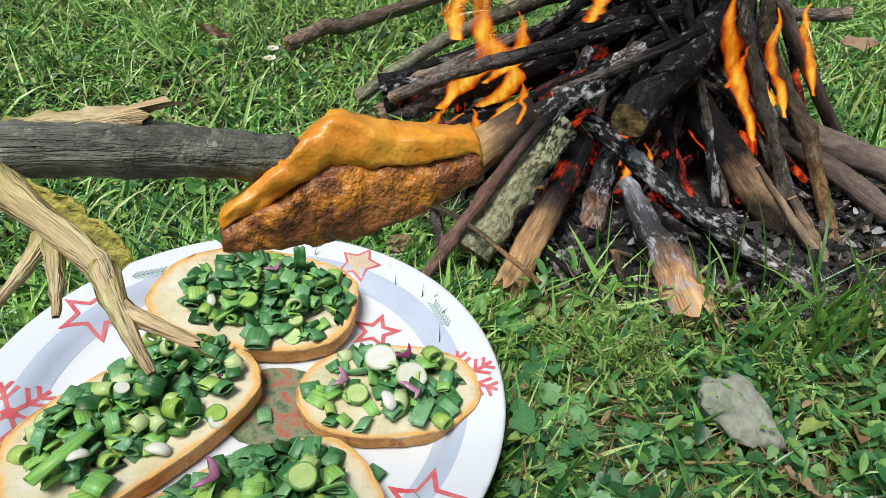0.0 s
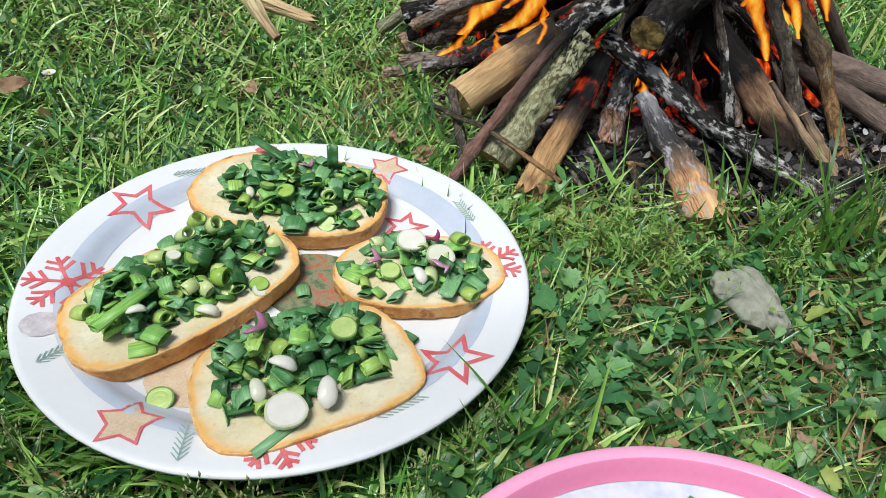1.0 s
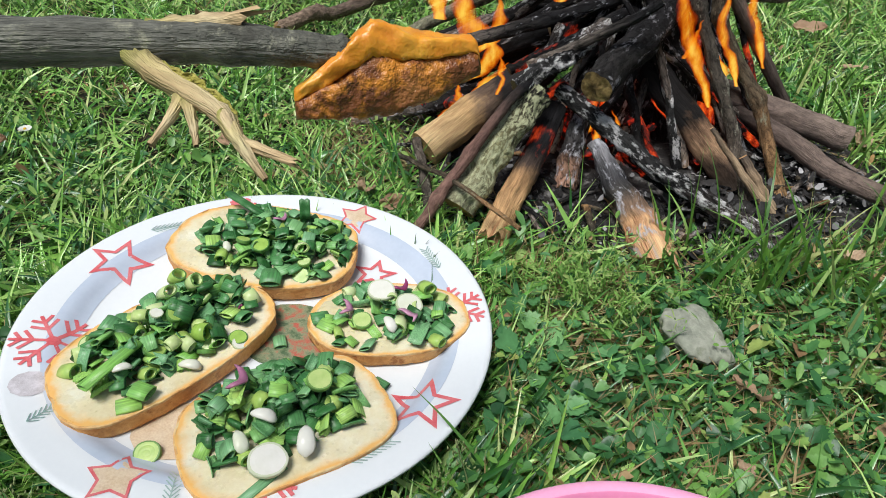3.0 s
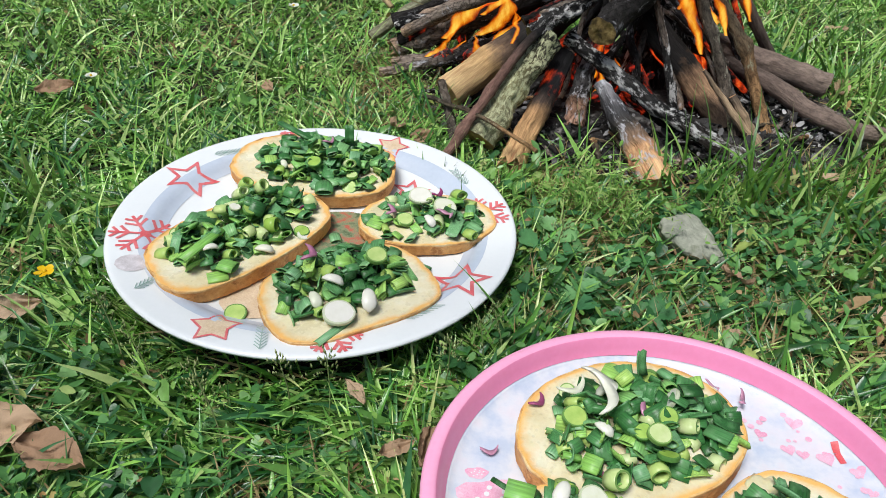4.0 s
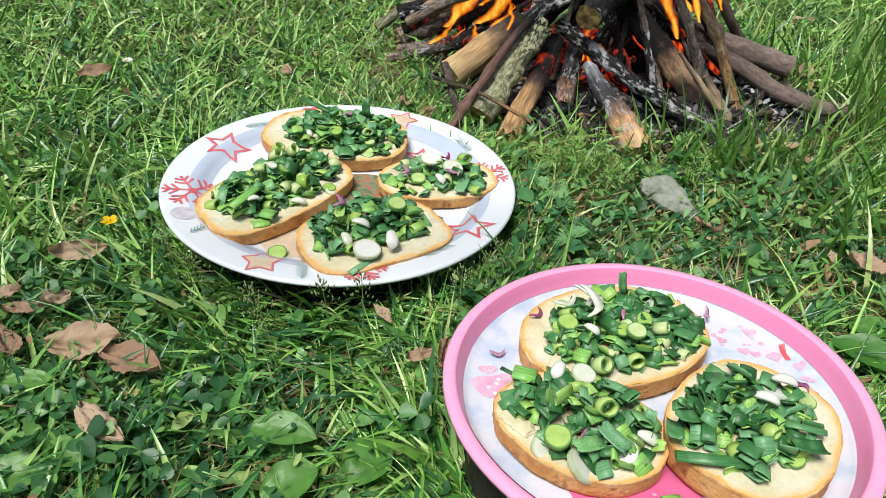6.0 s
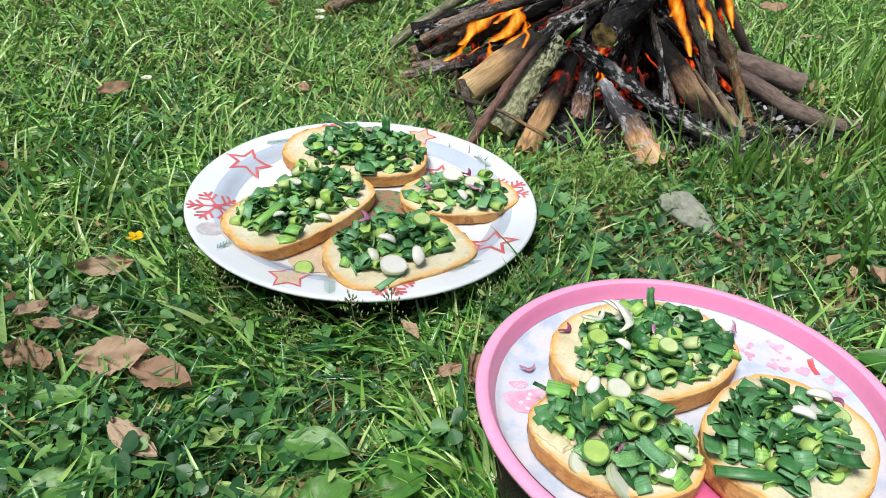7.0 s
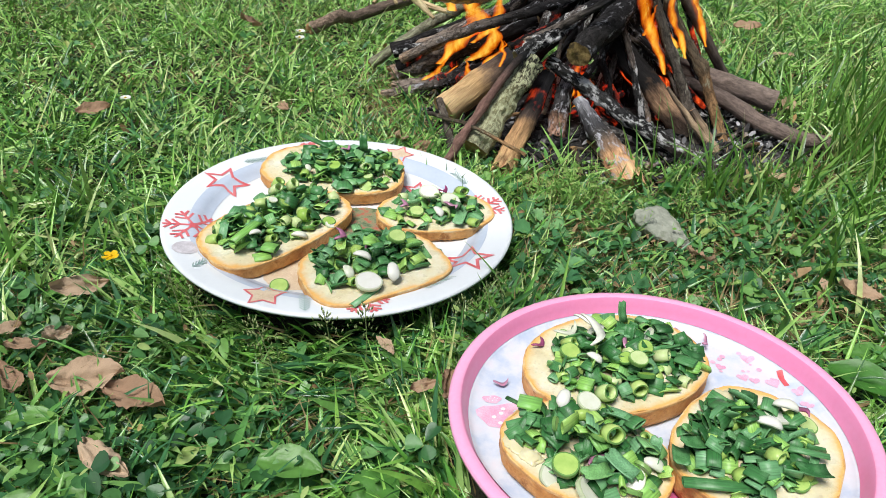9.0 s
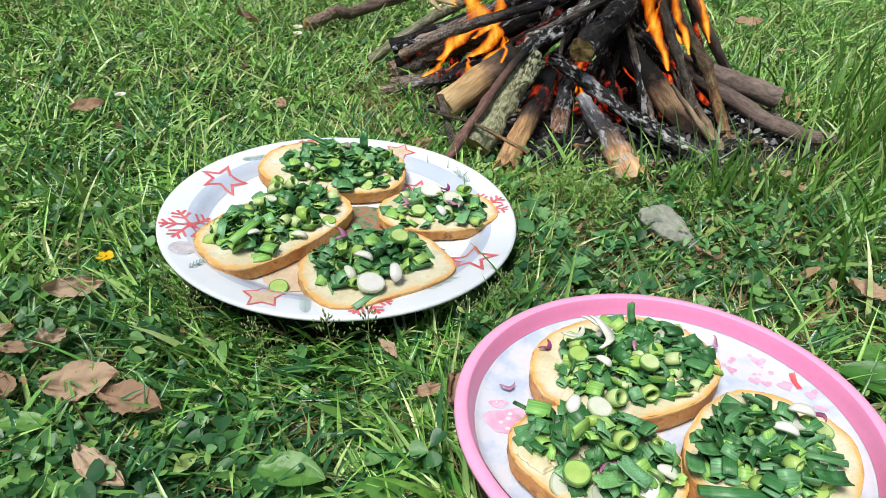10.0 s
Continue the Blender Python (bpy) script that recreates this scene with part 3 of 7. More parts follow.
    ring = ring[(np.abs(ring[:, 0] - 0.11) > 0.38 + 0.66 * np.maximum(ring[:, 1] + 0.45, 0)) | (ring[:, 1] < -0.50)]
    xy = np.concatenate([xy, ring])
    n = len(xy)
    ob = blades("meadow_grass", xy, rng.uniform(0.05, 0.11, n), rng.uniform(0.003, 0.007, n), rng.uniform(0.3, 1.3, n), rng.uniform(0.0, 0.8, n), M_GRASS, None, 3)
    tagged(ob, "green meadow grass farther from the fire", "grass", kind="stuff")
    xy = np.concatenate([scatter(8000, -0.8, 1.1, -0.5, 0.95, patch=11, wedge=True), scatter(9000, -0.8, 1.1, -0.5, 0.95, wedge=True), scatter(1500, 0.14, 0.5, -0.14, 0.14), scatter(700, 0.155, 0.225, 0.02, 0.10), scatter(1300, -0.02, 0.11, 0.19, 0.42), scatter(1800, -0.40, 0.14, -0.45, -0.05), scatter(160, -0.03, 0.05, -0.24, -0.19), scatter(2400, 0.13, 0.46, -0.13, 0.13), scatter(500, 0.40, 0.56, 0.13, 0.20)])
    n = len(xy)
    th = rng.uniform(0, 2 * np.pi, n)
    ln = clear_of_plates(xy, th, rng.uniform(0.015, 0.055, n))
    ob = blades("dry_grass", xy, ln, rng.uniform(0.0007, 0.0020, n), rng.uniform(0.8, 1.5, n), rng.uniform(-0.2, 0.4, n), M_STRAW, th, 3)
    tagged(ob, "dry straw-coloured grass stalks lying in the lawn", "dry grass", kind="stuff")
    xy = np.concatenate([scatter(2600, -0.30, 0.08, -0.22, -0.07, 0.008, 23), scatter(1800, -0.30, 0.06, -0.34, -0.07, 0.008, 15), scatter(900, 0.12, 0.30, 0.02, 0.13, 0.008)])
    n = len(xy)
    th = rng.uniform(0, 2 * np.pi, n)
    ln = clear_of_plates(xy, th, rng.uniform(0.010, 0.030, n))
    ob = blades("fine_grass", xy, ln, rng.uniform(0.0009, 0.0022, n), rng.uniform(0.3, 1.3, n), rng.uniform(0.0, 1.0, n), M_FEATHER, th, 3)
    tagged(ob, "fine yellow-green shoots between the clover leaves", "grass", kind="stuff")


grass_field()


def leaf_cloud(name, xy, shape, size, height, tilt, material, per=1, spread=0.0, cup=0.25):
    """Many small leaves cut to one outline, each a fan round its own centre, turned and tilted at random."""
    far = (np.hypot(xy[:, 0] - W_C[0], xy[:, 1] - W_C[1]) > W_R + 0.008) & (np.hypot(xy[:, 0] - P_C[0], xy[:, 1] - P_C[1]) > P_R + 0.008)
    xy, size, height = xy[far], size[far], height[far]
    n = len(xy) * per
    k = len(shape)
    ctr = np.repeat(xy, per, 0)
    base_th = np.repeat(rng.uniform(0, 2 * np.pi, len(xy)), per)
    th = base_th + np.tile(np.arange(per) * 2 * np.pi / max(per, 1), len(xy)) + rng.normal(0, 0.15, n)
    sz = np.repeat(size, per) * rng.uniform(0.85, 1.15, n)
    h = np.repeat(height, per) + rng.uniform(-0.002, 0.002, n)
    tl = rng.normal(0, tilt, n)
    tr = rng.normal(0, tilt, n)
    pts = np.concatenate([[(0.5, 0.0)], np.array(shape)])
    lx, ly = pts[:, 0][None] * sz[:, None], pts[:, 1][None] * sz[:, None]
    lz = cup * np.abs(ly) + tl[:, None] * lx + tr[:, None] * ly
    lx = lx + spread * sz[:, None]
    X = ctr[:, :1] + lx * np.cos(th)[:, None] - ly * np.sin(th)[:, None]
    Y = ctr[:, 1:] + lx * np.sin(th)[:, None] + ly * np.cos(th)[:, None]
    Z = ground_z(ctr[:, 0], ctr[:, 1])[:, None] + h[:, None] + lz
    v = np.stack([X, Y, Z], -1).reshape(-1, 3)
    base = (np.arange(n) * (k + 1))[:, None]
    tris = np.concatenate([base + np.array([[0, 1 + j, 1 + (j + 1) % k]]) for j in range(k)])
    return mesh_np(name, v, [tris], material)


CLOVER_LEAFLET = [(0.0, 0.0), (0.16, 0.20), (0.40, 0.38), (0.66, 0.46), (0.88, 0.38), (0.99, 0.18), (0.94, 0.0), (0.99, -0.18), (0.88, -0.38), (0.66, -0.46), (0.40, -0.38), (0.16, -0.20)]
LOBED = [(0, 0), (0.10, 0.14), (0.06, 0.34), (0.20, 0.38), (0.30, 0.54), (0.42, 0.44), (0.55, 0.48), (0.60, 0.34), (0.78, 0.34), (0.80, 0.20), (0.96, 0.14), (1.0, 0.0),
         (0.96, -0.14), (0.80, -0.20), (0.78, -0.34), (0.60, -0.34), (0.55, -0.48), (0.42, -0.44), (0.30, -0.54), (0.20, -0.38), (0.06, -0.34), (0.10, -0.14)]
OVAL = [(0, 0), (0.2, 0.16), (0.5, 0.23), (0.8, 0.15), (1.0, 0.0), (0.8, -0.15), (0.5, -0.23), (0.2, -0.16)]


def herbs():
    xy = np.concatenate([scatter(600, -0.9, 1.1, -0.6, 1.0, 0.02, 13), scatter(1200, -0.45, 0.5, -0.5, 0.02, 0.022, 17), scatter(500, -0.40, 0.12, -0.5, -0.09, 0.022, 11), scatter(260, 0.13, 0.46, -0.14, 0.13, 0.012, 17)])
    n = len(xy)
    ob = leaf_cloud("clover", xy, CLOVER_LEAFLET, rng.gamma(9, 0.00082, n).clip(0.0040, 0.0112), rng.uniform(0.006, 0.024, n), 0.40, M_CLOVER, 3, 0.06, cup=0.42)
    tagged(ob, "small dark green three-part clover leaves among the grass", "clover", kind="stuff")
    xy = np.concatenate([scatter(200, -0.5, 0.9, -0.5, 0.6, 0.03, 9), scatter(120, 0.13, 0.46, -0.13, 0.13, 0.012)])
    n = len(xy)
    ob = leaf_cloud("creeping_buttercup_leaves", xy, LOBED, rng.uniform(0.005, 0.012, n), rng.uniform(0.006, 0.022, n), 0.45, M_WEED, 3, 0.05, cup=0.55)
    tagged(ob, "lobed green leaves of creeping meadow weeds", "weeds", kind="stuff")
    xy = np.concatenate([scatter(900, -0.8, 1.0, -0.55, 0.8, 0.02, 15), scatter(130, 0.13, 0.5, -0.14, 0.14, 0.015)])
    n = len(xy)
    ob = leaf_cloud("oval_meadow_leaves", xy, OVAL, rng.uniform(0.006, 0.015, n), rng.uniform(0.008, 0.026, n), 0.5, M_WEED, cup=0.6)
    tagged(ob, "small oval green leaves low in the meadow", "weeds", kind="stuff")
    # a patch of larger blue-green lobed leaves between plate and stone
    xy = np.stack([rng.normal(0.190, 0.022, 18), rng.normal(-0.020, 0.024, 18)], -1)
    xy = xy[~off_limits(xy[:, 0], xy[:, 1], 0.01)]
    n = len(xy)
    ob = leaf_cloud("lobed_weed_leaves", xy, LOBED, rng.uniform(0.011, 0.018, n), rng.uniform(0.012, 0.024, n), 0.32, M_LOBED, 2, 0.05, cup=0.5)
    tagged(ob, "larger blue-green lobed weed leaves beside the plate", "weeds", kind="stuff")
    xy = np.concatenate([scatter(7000, -0.75, 1.0, -0.3, 0.95, 0.01, wedge=True), scatter(4000, -0.75, 0.15, 0.10, 0.95, 0.01, wedge=True)])
    n = len(xy)
    ob = leaf_cloud("pale_leaflets", xy, OVAL, rng.uniform(0.0035, 0.0085, n), rng.uniform(0.012, 0.032, n), 0.5, M_FEATHER)
    tagged(ob, "tiny pale green leaflets scattered through the lawn", "weeds", kind="stuff")
    xy = np.concatenate([scatter(1500, -0.6, 0.8, -0.5, 0.7, 0.01, 12), scatter(700, -0.35, 0.5, -0.5, 0.14, 0.01), scatter(110, 0.13, 0.46, -0.13, 0.14, 0.01), scatter(200, 0.42, 0.60, 0.18, 0.36, 0.0)])
    n = len(xy)
    ob = leaf_cloud("dry_leaf_bits", xy, [(0, 0), (0.2, 0.25), (0.6, 0.30), (1.0, 0.08), (0.9, -0.15), (0.4, -0.28)], rng.gamma(3, 0.0014, n), rng.uniform(0.004, 0.022, n), 0.6, M_BITS, cup=0.7)
    tagged(ob, "small brown and yellow bits of dead leaves in the grass", "leaf litter", kind="stuff")


herbs()


# ---- campfire ----
def curve_points(pts, m):
    """A smooth line of m points through a few given ones."""
    pts = [Vector(p) for p in pts]
    if len(pts) == 2:
        return [pts[0].lerp(pts[1], i / (m - 1)) for i in range(m)]
    ext = [pts[0] * 2 - pts[1], *pts, pts[-1] * 2 - pts[-2]]
    out = []
    for i in range(m):
        u = i / (m - 1) * (len(pts) - 1)
        k = min(int(u), len(pts) - 2)
        t = u - k
        a, b, c, d = ext[k:k + 4]
        out.append(0.5 * (2 * b + (c - a) * t + (2 * a - 5 * b + 4 * c - d) * t * t + (3 * b - a - 3 * c + d) * t ** 3))
    return out


def tube(pts, r0, r1, rough=0.12, sides=14, rings=26, seed=0, jag0=0.0, jag1=0.0, kink=0.0, knots=()):
    """The skin of a stick or log, open at its ends, with its two end loops. Gives the bmesh with the layers along and grain."""
    bm = bmesh.new()
    la, lg = bm.verts.layers.float.new("along"), bm.verts.layers.float_vector.new("grain")
    line = curve_points(pts, rings)
    length = sum((line[i + 1] - line[i]).length for i in range(rings - 1))
    up = Vector((0.13, 0.31, 0.94))
    loops = []
    for i, c in enumerate(line):
        s = i / (rings - 1)
        d = (line[min(i + 1, rings - 1)] - line[max(i - 1, 0)]).normalized()
        u = d.cross(up).normalized()
        v = d.cross(u)
        r = r0 + (r1 - r0) * s
        for ks, kh in knots:
            r *= 1 + kh * math.exp(-((s - ks) * length / 0.006) ** 2)
        c = c + (u * noise.noise((s * 6, seed, 1.7)) + v * noise.noise((s * 6, seed, 9.1))) * kink * r
        loop = []
        for j in range(sides):
            a = 2 * math.pi * j / sides
            q = Vector((math.cos(a), math.sin(a), s * length / max(r0, r1) * 0.45))
            fib = Vector((math.cos(a) * 5, math.sin(a) * 5, s * length / max(r0, r1) * 0.25 + seed))
            rr = r * (1 + rough * 1.6 * noise.noise(q * 1.3 + Vector((seed * 3.1, 0, 0))) + rough * noise.noise(q * 4 + Vector((0, seed * 2.3, 0))) + rough * 0.7 * noise.noise(q * 11 + Vector((seed * 1.3, 0, 4))) - rough * 0.9 * max(0.0, noise.noise(fib)))
            jag = 0.0
            if i == 0:
                jag = -jag0 * abs(noise.noise((math.cos(a) * 2.2, math.sin(a) * 2.2, seed + 5.0))) * 2
            if i == rings - 1:
                jag = jag1 * abs(noise.noise((math.cos(a) * 2.2, math.sin(a) * 2.2, seed + 8.0))) * 2
            vert = bm.verts.new(c + (u * math.cos(a) + v * math.sin(a)) * rr + d * jag)
            vert[la] = s
            vert[lg] = (math.cos(a) * r, math.sin(a) * r, s * length + seed)
            loop.append(vert)
        loops.append(loop)
    for a, b in zip(loops, loops[1:]):
        for j in range(sides):
            bm.faces.new((a[j], a[(j + 1) % sides], b[(j + 1) % sides], b[j]))
    return bm, [[v.co.copy() for v in loops[0]], [v.co.copy() for v in loops[-1]]]


def end_cap(loop, depth, seed):
    """The face of a cut or broken end, built in rings with an uneven middle."""
    bm = bmesh.new()
    c = sum(loop, Vector()) / len(loop)
    rings = []
    for k, f in enumerate((1.0, 0.72, 0.4)):
        ring = []
        for j, p in enumerate(loop):
            q = c.lerp(p, f)
            if k:
                q = q + depth * noise.noise((j * 1.7, k * 2.0, seed)) * 1.2
            ring.append(bm.verts.new(q))
        rings.append(ring)
    mid = bm.verts.new(c + depth * 0.3)
    n = len(loop)
    for a, b in zip(rings, rings[1:]):
        for j in range(n):
            bm.faces.new((a[j], a[(j + 1) % n], b[(j + 1) % n], b[j]))
    for j in range(n):
        bm.faces.new((rings[-1][j], rings[-1][(j + 1) % n], mid))
    return bm


LOGS = "campfire logs"


def log(name, label, pts, r0, r1, material, end_material=M_ENDWOOD, seed=1, rough=0.16, sides=28, rings=70, jag0=0.0, jag1=0.0, kink=0.3, knots=(), category="log", group=LOGS):
    bm, ends = tube(pts, r0, r1, rough, sides, rings, seed, jag0, jag1, kink, knots)
    body = tagged(part(name, bm, material), label, category, group)
    d0 = (Vector(pts[0]) - Vector(pts[1])).normalized()
    d1 = (Vector(pts[-1]) - Vector(pts[-2])).normalized()
    part("end_face", end_cap(ends[0], d0 * (r0 * 0.25 + jag0 * 0.6), seed), end_material, body)
    part("end_face", end_cap(ends[1], d1 * (r1 * 0.25 + jag1 * 0.6), seed + 3), M_ENDCHAR, body)
    return body


L_TAN = log_mat("tan_log", [(0.0, (0.60, 0.43, 0.23)), (0.28, (0.54, 0.35, 0.17)), (0.38, (0.16, 0.11, 0.08)), (0.47, (0.03, 0.028, 0.028)), (1, CHAR)], mottle=0.4, cracks=0.05, streak=0.07)
L_RED = log_mat("reddish_bark", [(0, (0.25, 0.15, 0.12)), (0.5, (0.20, 0.115, 0.095)), (0.75, (0.06, 0.045, 0.04)), (0.9, CHAR)], cracks=0.25, mottle=0.45, streak=0.5, fibre=0.25)
L_LICHEN = log_mat("lichen_bark", [(0, (0.30, 0.30, 0.19)), (0.5, (0.30, 0.29, 0.15)), (0.72, (0.10, 0.09, 0.05)), (0.85, (0.03, 0.028, 0.02)), (0.95, CHAR)], flakes=0.75, flake_col=(0.46, 0.48, 0.30), flake_scale=320, relief=0.9, crack=420.0, cracks=0.45, streak=0.6, fibre=0.15)
L_SPLIT = log_mat("split_wood", cracks=0.10, streak=0.13, mottle=0.5, stops=[(0, (0.66, 0.44, 0.22)), (0.14, (0.54, 0.33, 0.16)), (0.42, (0.40, 0.24, 0.12)), (0.56, (0.07, 0.05, 0.04)), (0.64, CHAR), (1, CHAR)], glow=(0.6, 0.8, 0.7))
L_ASHY = log_mat("charred_ash_wood", [(0, CHAR), (0.25, (0.04, 0.04, 0.04)), (0.6, CHAR), (0.75, (0.06, 0.05, 0.045)), (1, (0.13, 0.11, 0.10))], flakes=0.50, flake_col=(0.60, 0.60, 0.60), crack=260.0, streak=0.5, fibre=0.3)
L_LIVE = log_mat("live_charred_wood", [(0, (0.015, 0.013, 0.012)), (0.5, CHAR), (1, CHAR)], flakes=0.12, glow=(0.05, 0.45, 1.0), streak=0.5, fibre=0.3)
L_CHAR = log_mat("charred_wood", [(0, (0.03, 0.028, 0.027)), (0.5, CHAR), (1, CHAR)], flakes=0.22, flake_col=(0.24, 0.24, 0.26), relief=1.0, streak=0.4, fibre=0.3)
L_CHARGREY = log_mat("charred_grey_wood", [(0, (0.42, 0.30, 0.21)), (0.08, (0.27, 0.22, 0.185)), (0.42, (0.19, 0.16, 0.14)), (0.60, (0.04, 0.036, 0.034)), (0.72, CHAR), (1, CHAR)], flakes=0.12, streak=0.35, fibre=0.4)
L_STUB = log_mat("stub_wood", [(0, (0.34, 0.20, 0.14)), (0.20, (0.24, 0.145, 0.10)), (0.30, (0.03, 0.026, 0.026)), (0.6, (0.09, 0.09, 0.095)), (1, CHAR)], flakes=0.42, glow=(0.72, 0.95, 0.9), streak=0.3, fibre=0.4)
L_BROKEN = log_mat("broken_stub_wood", cracks=0.12, streak=0.08, mottle=0.55, stops=[(0, (0.74, 0.46, 0.25)), (0.26, (0.62, 0.36, 0.19)), (0.36, (0.28, 0.18, 0.12)), (0.52, (0.06, 0.055, 0.05)), (0.62, (0.05, 0.05, 0.055)), (1, (0.24, 0.24, 0.26))], flakes=0.35)
L_LEAN = log_mat("scorched_brown_wood", cracks=0.15, streak=0.22, fibre=0.45, stops=[(0, CHAR), (0.36, (0.015, 0.014, 0.014)), (0.48, (0.22, 0.135, 0.085)), (0.60, (0.38, 0.24, 0.145)), (0.74, (0.11, 0.075, 0.055)), (1, (0.07, 0.055, 0.045))], mottle=0.55, wobble=0.2)
L_GREYSTICK = log_mat("grey_bark", [(0, (0.05, 0.045, 0.04)), (0.5, (0.10, 0.085, 0.07)), (1, (0.13, 0.105, 0.085))], flakes=0.2, flake_col=(0.34, 0.33, 0.26), cracks=0.5, streak=0.6, fibre=0.25)
L_BROWNSTICK = log_mat("brown_bark", [(0, (0.05, 0.045, 0.035)), (0.55, (0.12, 0.095, 0.065)), (0.72, (0.24, 0.14, 0.07)), (1, (0.38, 0.23, 0.11))], flakes=0.2, flake_col=(0.30, 0.29, 0.20), cracks=0.5, streak=0.6, fibre=0.25)
L_PALE = log_mat("pale_split_wood", cracks=0.15, stops=[(0, (0.12, 0.095, 0.08)), (0.35, (0.36, 0.26, 0.17)), (1, (0.50, 0.37, 0.24))], mottle=0.5)
L_GREYLOG = log_mat("grey_brown_bark", cracks=0.18, stops=[(0, (0.25, 0.195, 0.165)), (0.5, (0.185, 0.14, 0.12)), (0.8, (0.07, 0.055, 0.05)), (1, (0.04, 0.034, 0.03))], mottle=0.45, streak=0.45, fibre=0.3)
L_MOSSY = log_mat("mossy_bark", [(0, (0.26, 0.26, 0.17)), (0.5, (0.22, 0.21, 0.15)), (0.85, CHAR)], flakes=0.3, flake_col=(0.34, 0.36, 0.24), cracks=0.4, streak=0.6, fibre=0.25)
L_OLDBRANCH = log_mat("old_branch_bark", [(0, (0.30, 0.22, 0.16)), (0.4, (0.19, 0.14, 0.11)), (1, (0.20, 0.155, 0.125))], mottle=0.6, cracks=0.4, streak=0.45, fibre=0.3)


def campfire():
    log("log", "bare tan log with a sawn end, charred towards the fire", [(0.088, 0.242, 0.007), (0.159, 0.298, 0.045), (0.252, 0.370, 0.085)], 0.0178, 0.0150, L_TAN, seed=2, rough=0.05, kink=0.1)
    log("stick", "slim reddish-brown stick leaning into the fire", [(0.088, 0.131, -0.007), (0.117, 0.160, 0.031), (0.152, 0.198, 0.072), (0.176, 0.232, 0.088)], 0.0048, 0.0042, L_RED, seed=3, rough=0.08, knots=((0.2, 0.3), (0.45, 0.25)), category="stick")
    log("stick", "short grey-brown twig leaning at the edge of the fire", [(0.100, 0.150, -0.008), (0.093, 0.180, 0.012), (0.082, 0.212, 0.034)], 0.0048, 0.0040, L_GREYSTICK, seed=4, rough=0.16, category="stick")
    log("log", "thick log crusted with pale green lichen", [(0.123, 0.156, 0.003), (0.151, 0.193, 0.041), (0.184, 0.234, 0.075)], 0.0165, 0.0120, L_LICHEN, seed=5, rough=0.15, sides=40, rings=110)
    log("log", "split log with a splintered pale brown end", [(0.153, 0.132, -0.006), (0.169, 0.170, 0.012), (0.187, 0.210, 0.029), (0.206, 0.259, 0.049)], 0.0122, 0.0100, L_SPLIT, seed=6, rough=0.09, jag0=0.015, kink=0.05)
    log("log", "short stub charred black and ashy at its top", [(0.2185, 0.208, -0.005), (0.225, 0.238, 0.017), (0.234, 0.268, 0.042), (0.246, 0.300, 0.070)], 0.0108, 0.0085, L_STUB, seed=7, rough=0.14, jag0=0.003)
    log("log", "broken log with a torn bright wood end and ashy tip", [(0.282, 0.128, -0.004), (0.270, 0.154, 0.009), (0.253, 0.185, 0.026), (0.238, 0.216, 0.040)], 0.0175, 0.0065, L_BROKEN, seed=8, rough=0.15, jag0=0.030, sides=22)
    log("log", "long charred log flecked with white ash", [(0.206, 0.262, 0.067), (0.251, 0.225, 0.049), (0.297, 0.192, 0.028), (0.341, 0.169, 0.012), (0.393, 0.150, -0.008)], 0.0070, 0.0088, L_ASHY, seed=9, rough=0.2, rings=54)
    log("log", "leaning log, black above with scorched brown bare wood", [(0.286, 0.336, 0.082), (0.327, 0.287, 0.045), (0.362, 0.248, 0.014), (0.380, 0.228, -0.004)], 0.0140, 0.0150, L_LEAN, seed=10, rough=0.06, kink=0.1)
    log("log", "black charred log with a round yellowish end", [(0.229, 0.215, 0.092), (0.279, 0.291, 0.110), (0.322, 0.362, 0.129)], 0.0140, 0.0155, L_CHAR, M_ENDYELLOW, seed=11, rough=0.09, sides=24)
    log("stick", "knobbly grey bark stick standing over the fire", [(0.302, 0.293, 0.198), (0.321, 0.283, 0.136), (0.363, 0.253, 0.052), (0.385, 0.211, -0.009)], 0.0050, 0.0058, L_GREYSTICK, seed=12, rough=0.14, rings=60, kink=0.6, knots=((0.3, 0.35), (0.55, 0.35), (0.8, 0.4)), category="stick")
    log("stick", "knobbly brown stick with bark peeled off its foot", [(0.332, 0.333, 0.193), (0.349, 0.323, 0.127), (0.405, 0.283, 0.042), (0.420, 0.226, -0.009)], 0.0058, 0.0064, L_BROWNSTICK, seed=13, rough=0.14, rings=60, kink=0.6, knots=((0.35, 0.35), (0.6, 0.45)), category="stick")
    log("split_stick", "thin pale split stick with a pointed dark top", [(0.339, 0.229, 0.056), (0.366, 0.215, 0.028), (0.403, 0.194, -0.008)], 0.0020, 0.0045, L_PALE, seed=14, rough=0.1, sides=8, category="stick")
    log("split_stick", "pale bare wood splinter leaning on the logs", [(0.373, 0.225, 0.032), (0.405, 0.200, -0.006)], 0.0040, 0.0048, L_PALE, seed=15, rough=0.1, sides=8, category="stick")
    log("stick", "dark bark stick leaning on the back of the fire", [(0.337, 0.333, 0.169), (0.376, 0.343, 0.123), (0.464, 0.370, 0.018), (0.472, 0.372, -0.005)], 0.0062, 0.0062, L_GREYLOG, seed=16, rough=0.1, category="stick")
    log("log", "thick grey-brown log lying with its sawn end out", [(0.337, 0.361, 0.045), (0.421, 0.333, 0.032), (0.504, 0.301, 0.017)][::-1], 0.0135, 0.0145, L_GREYLOG, seed=17, rough=0.045, sides=24)
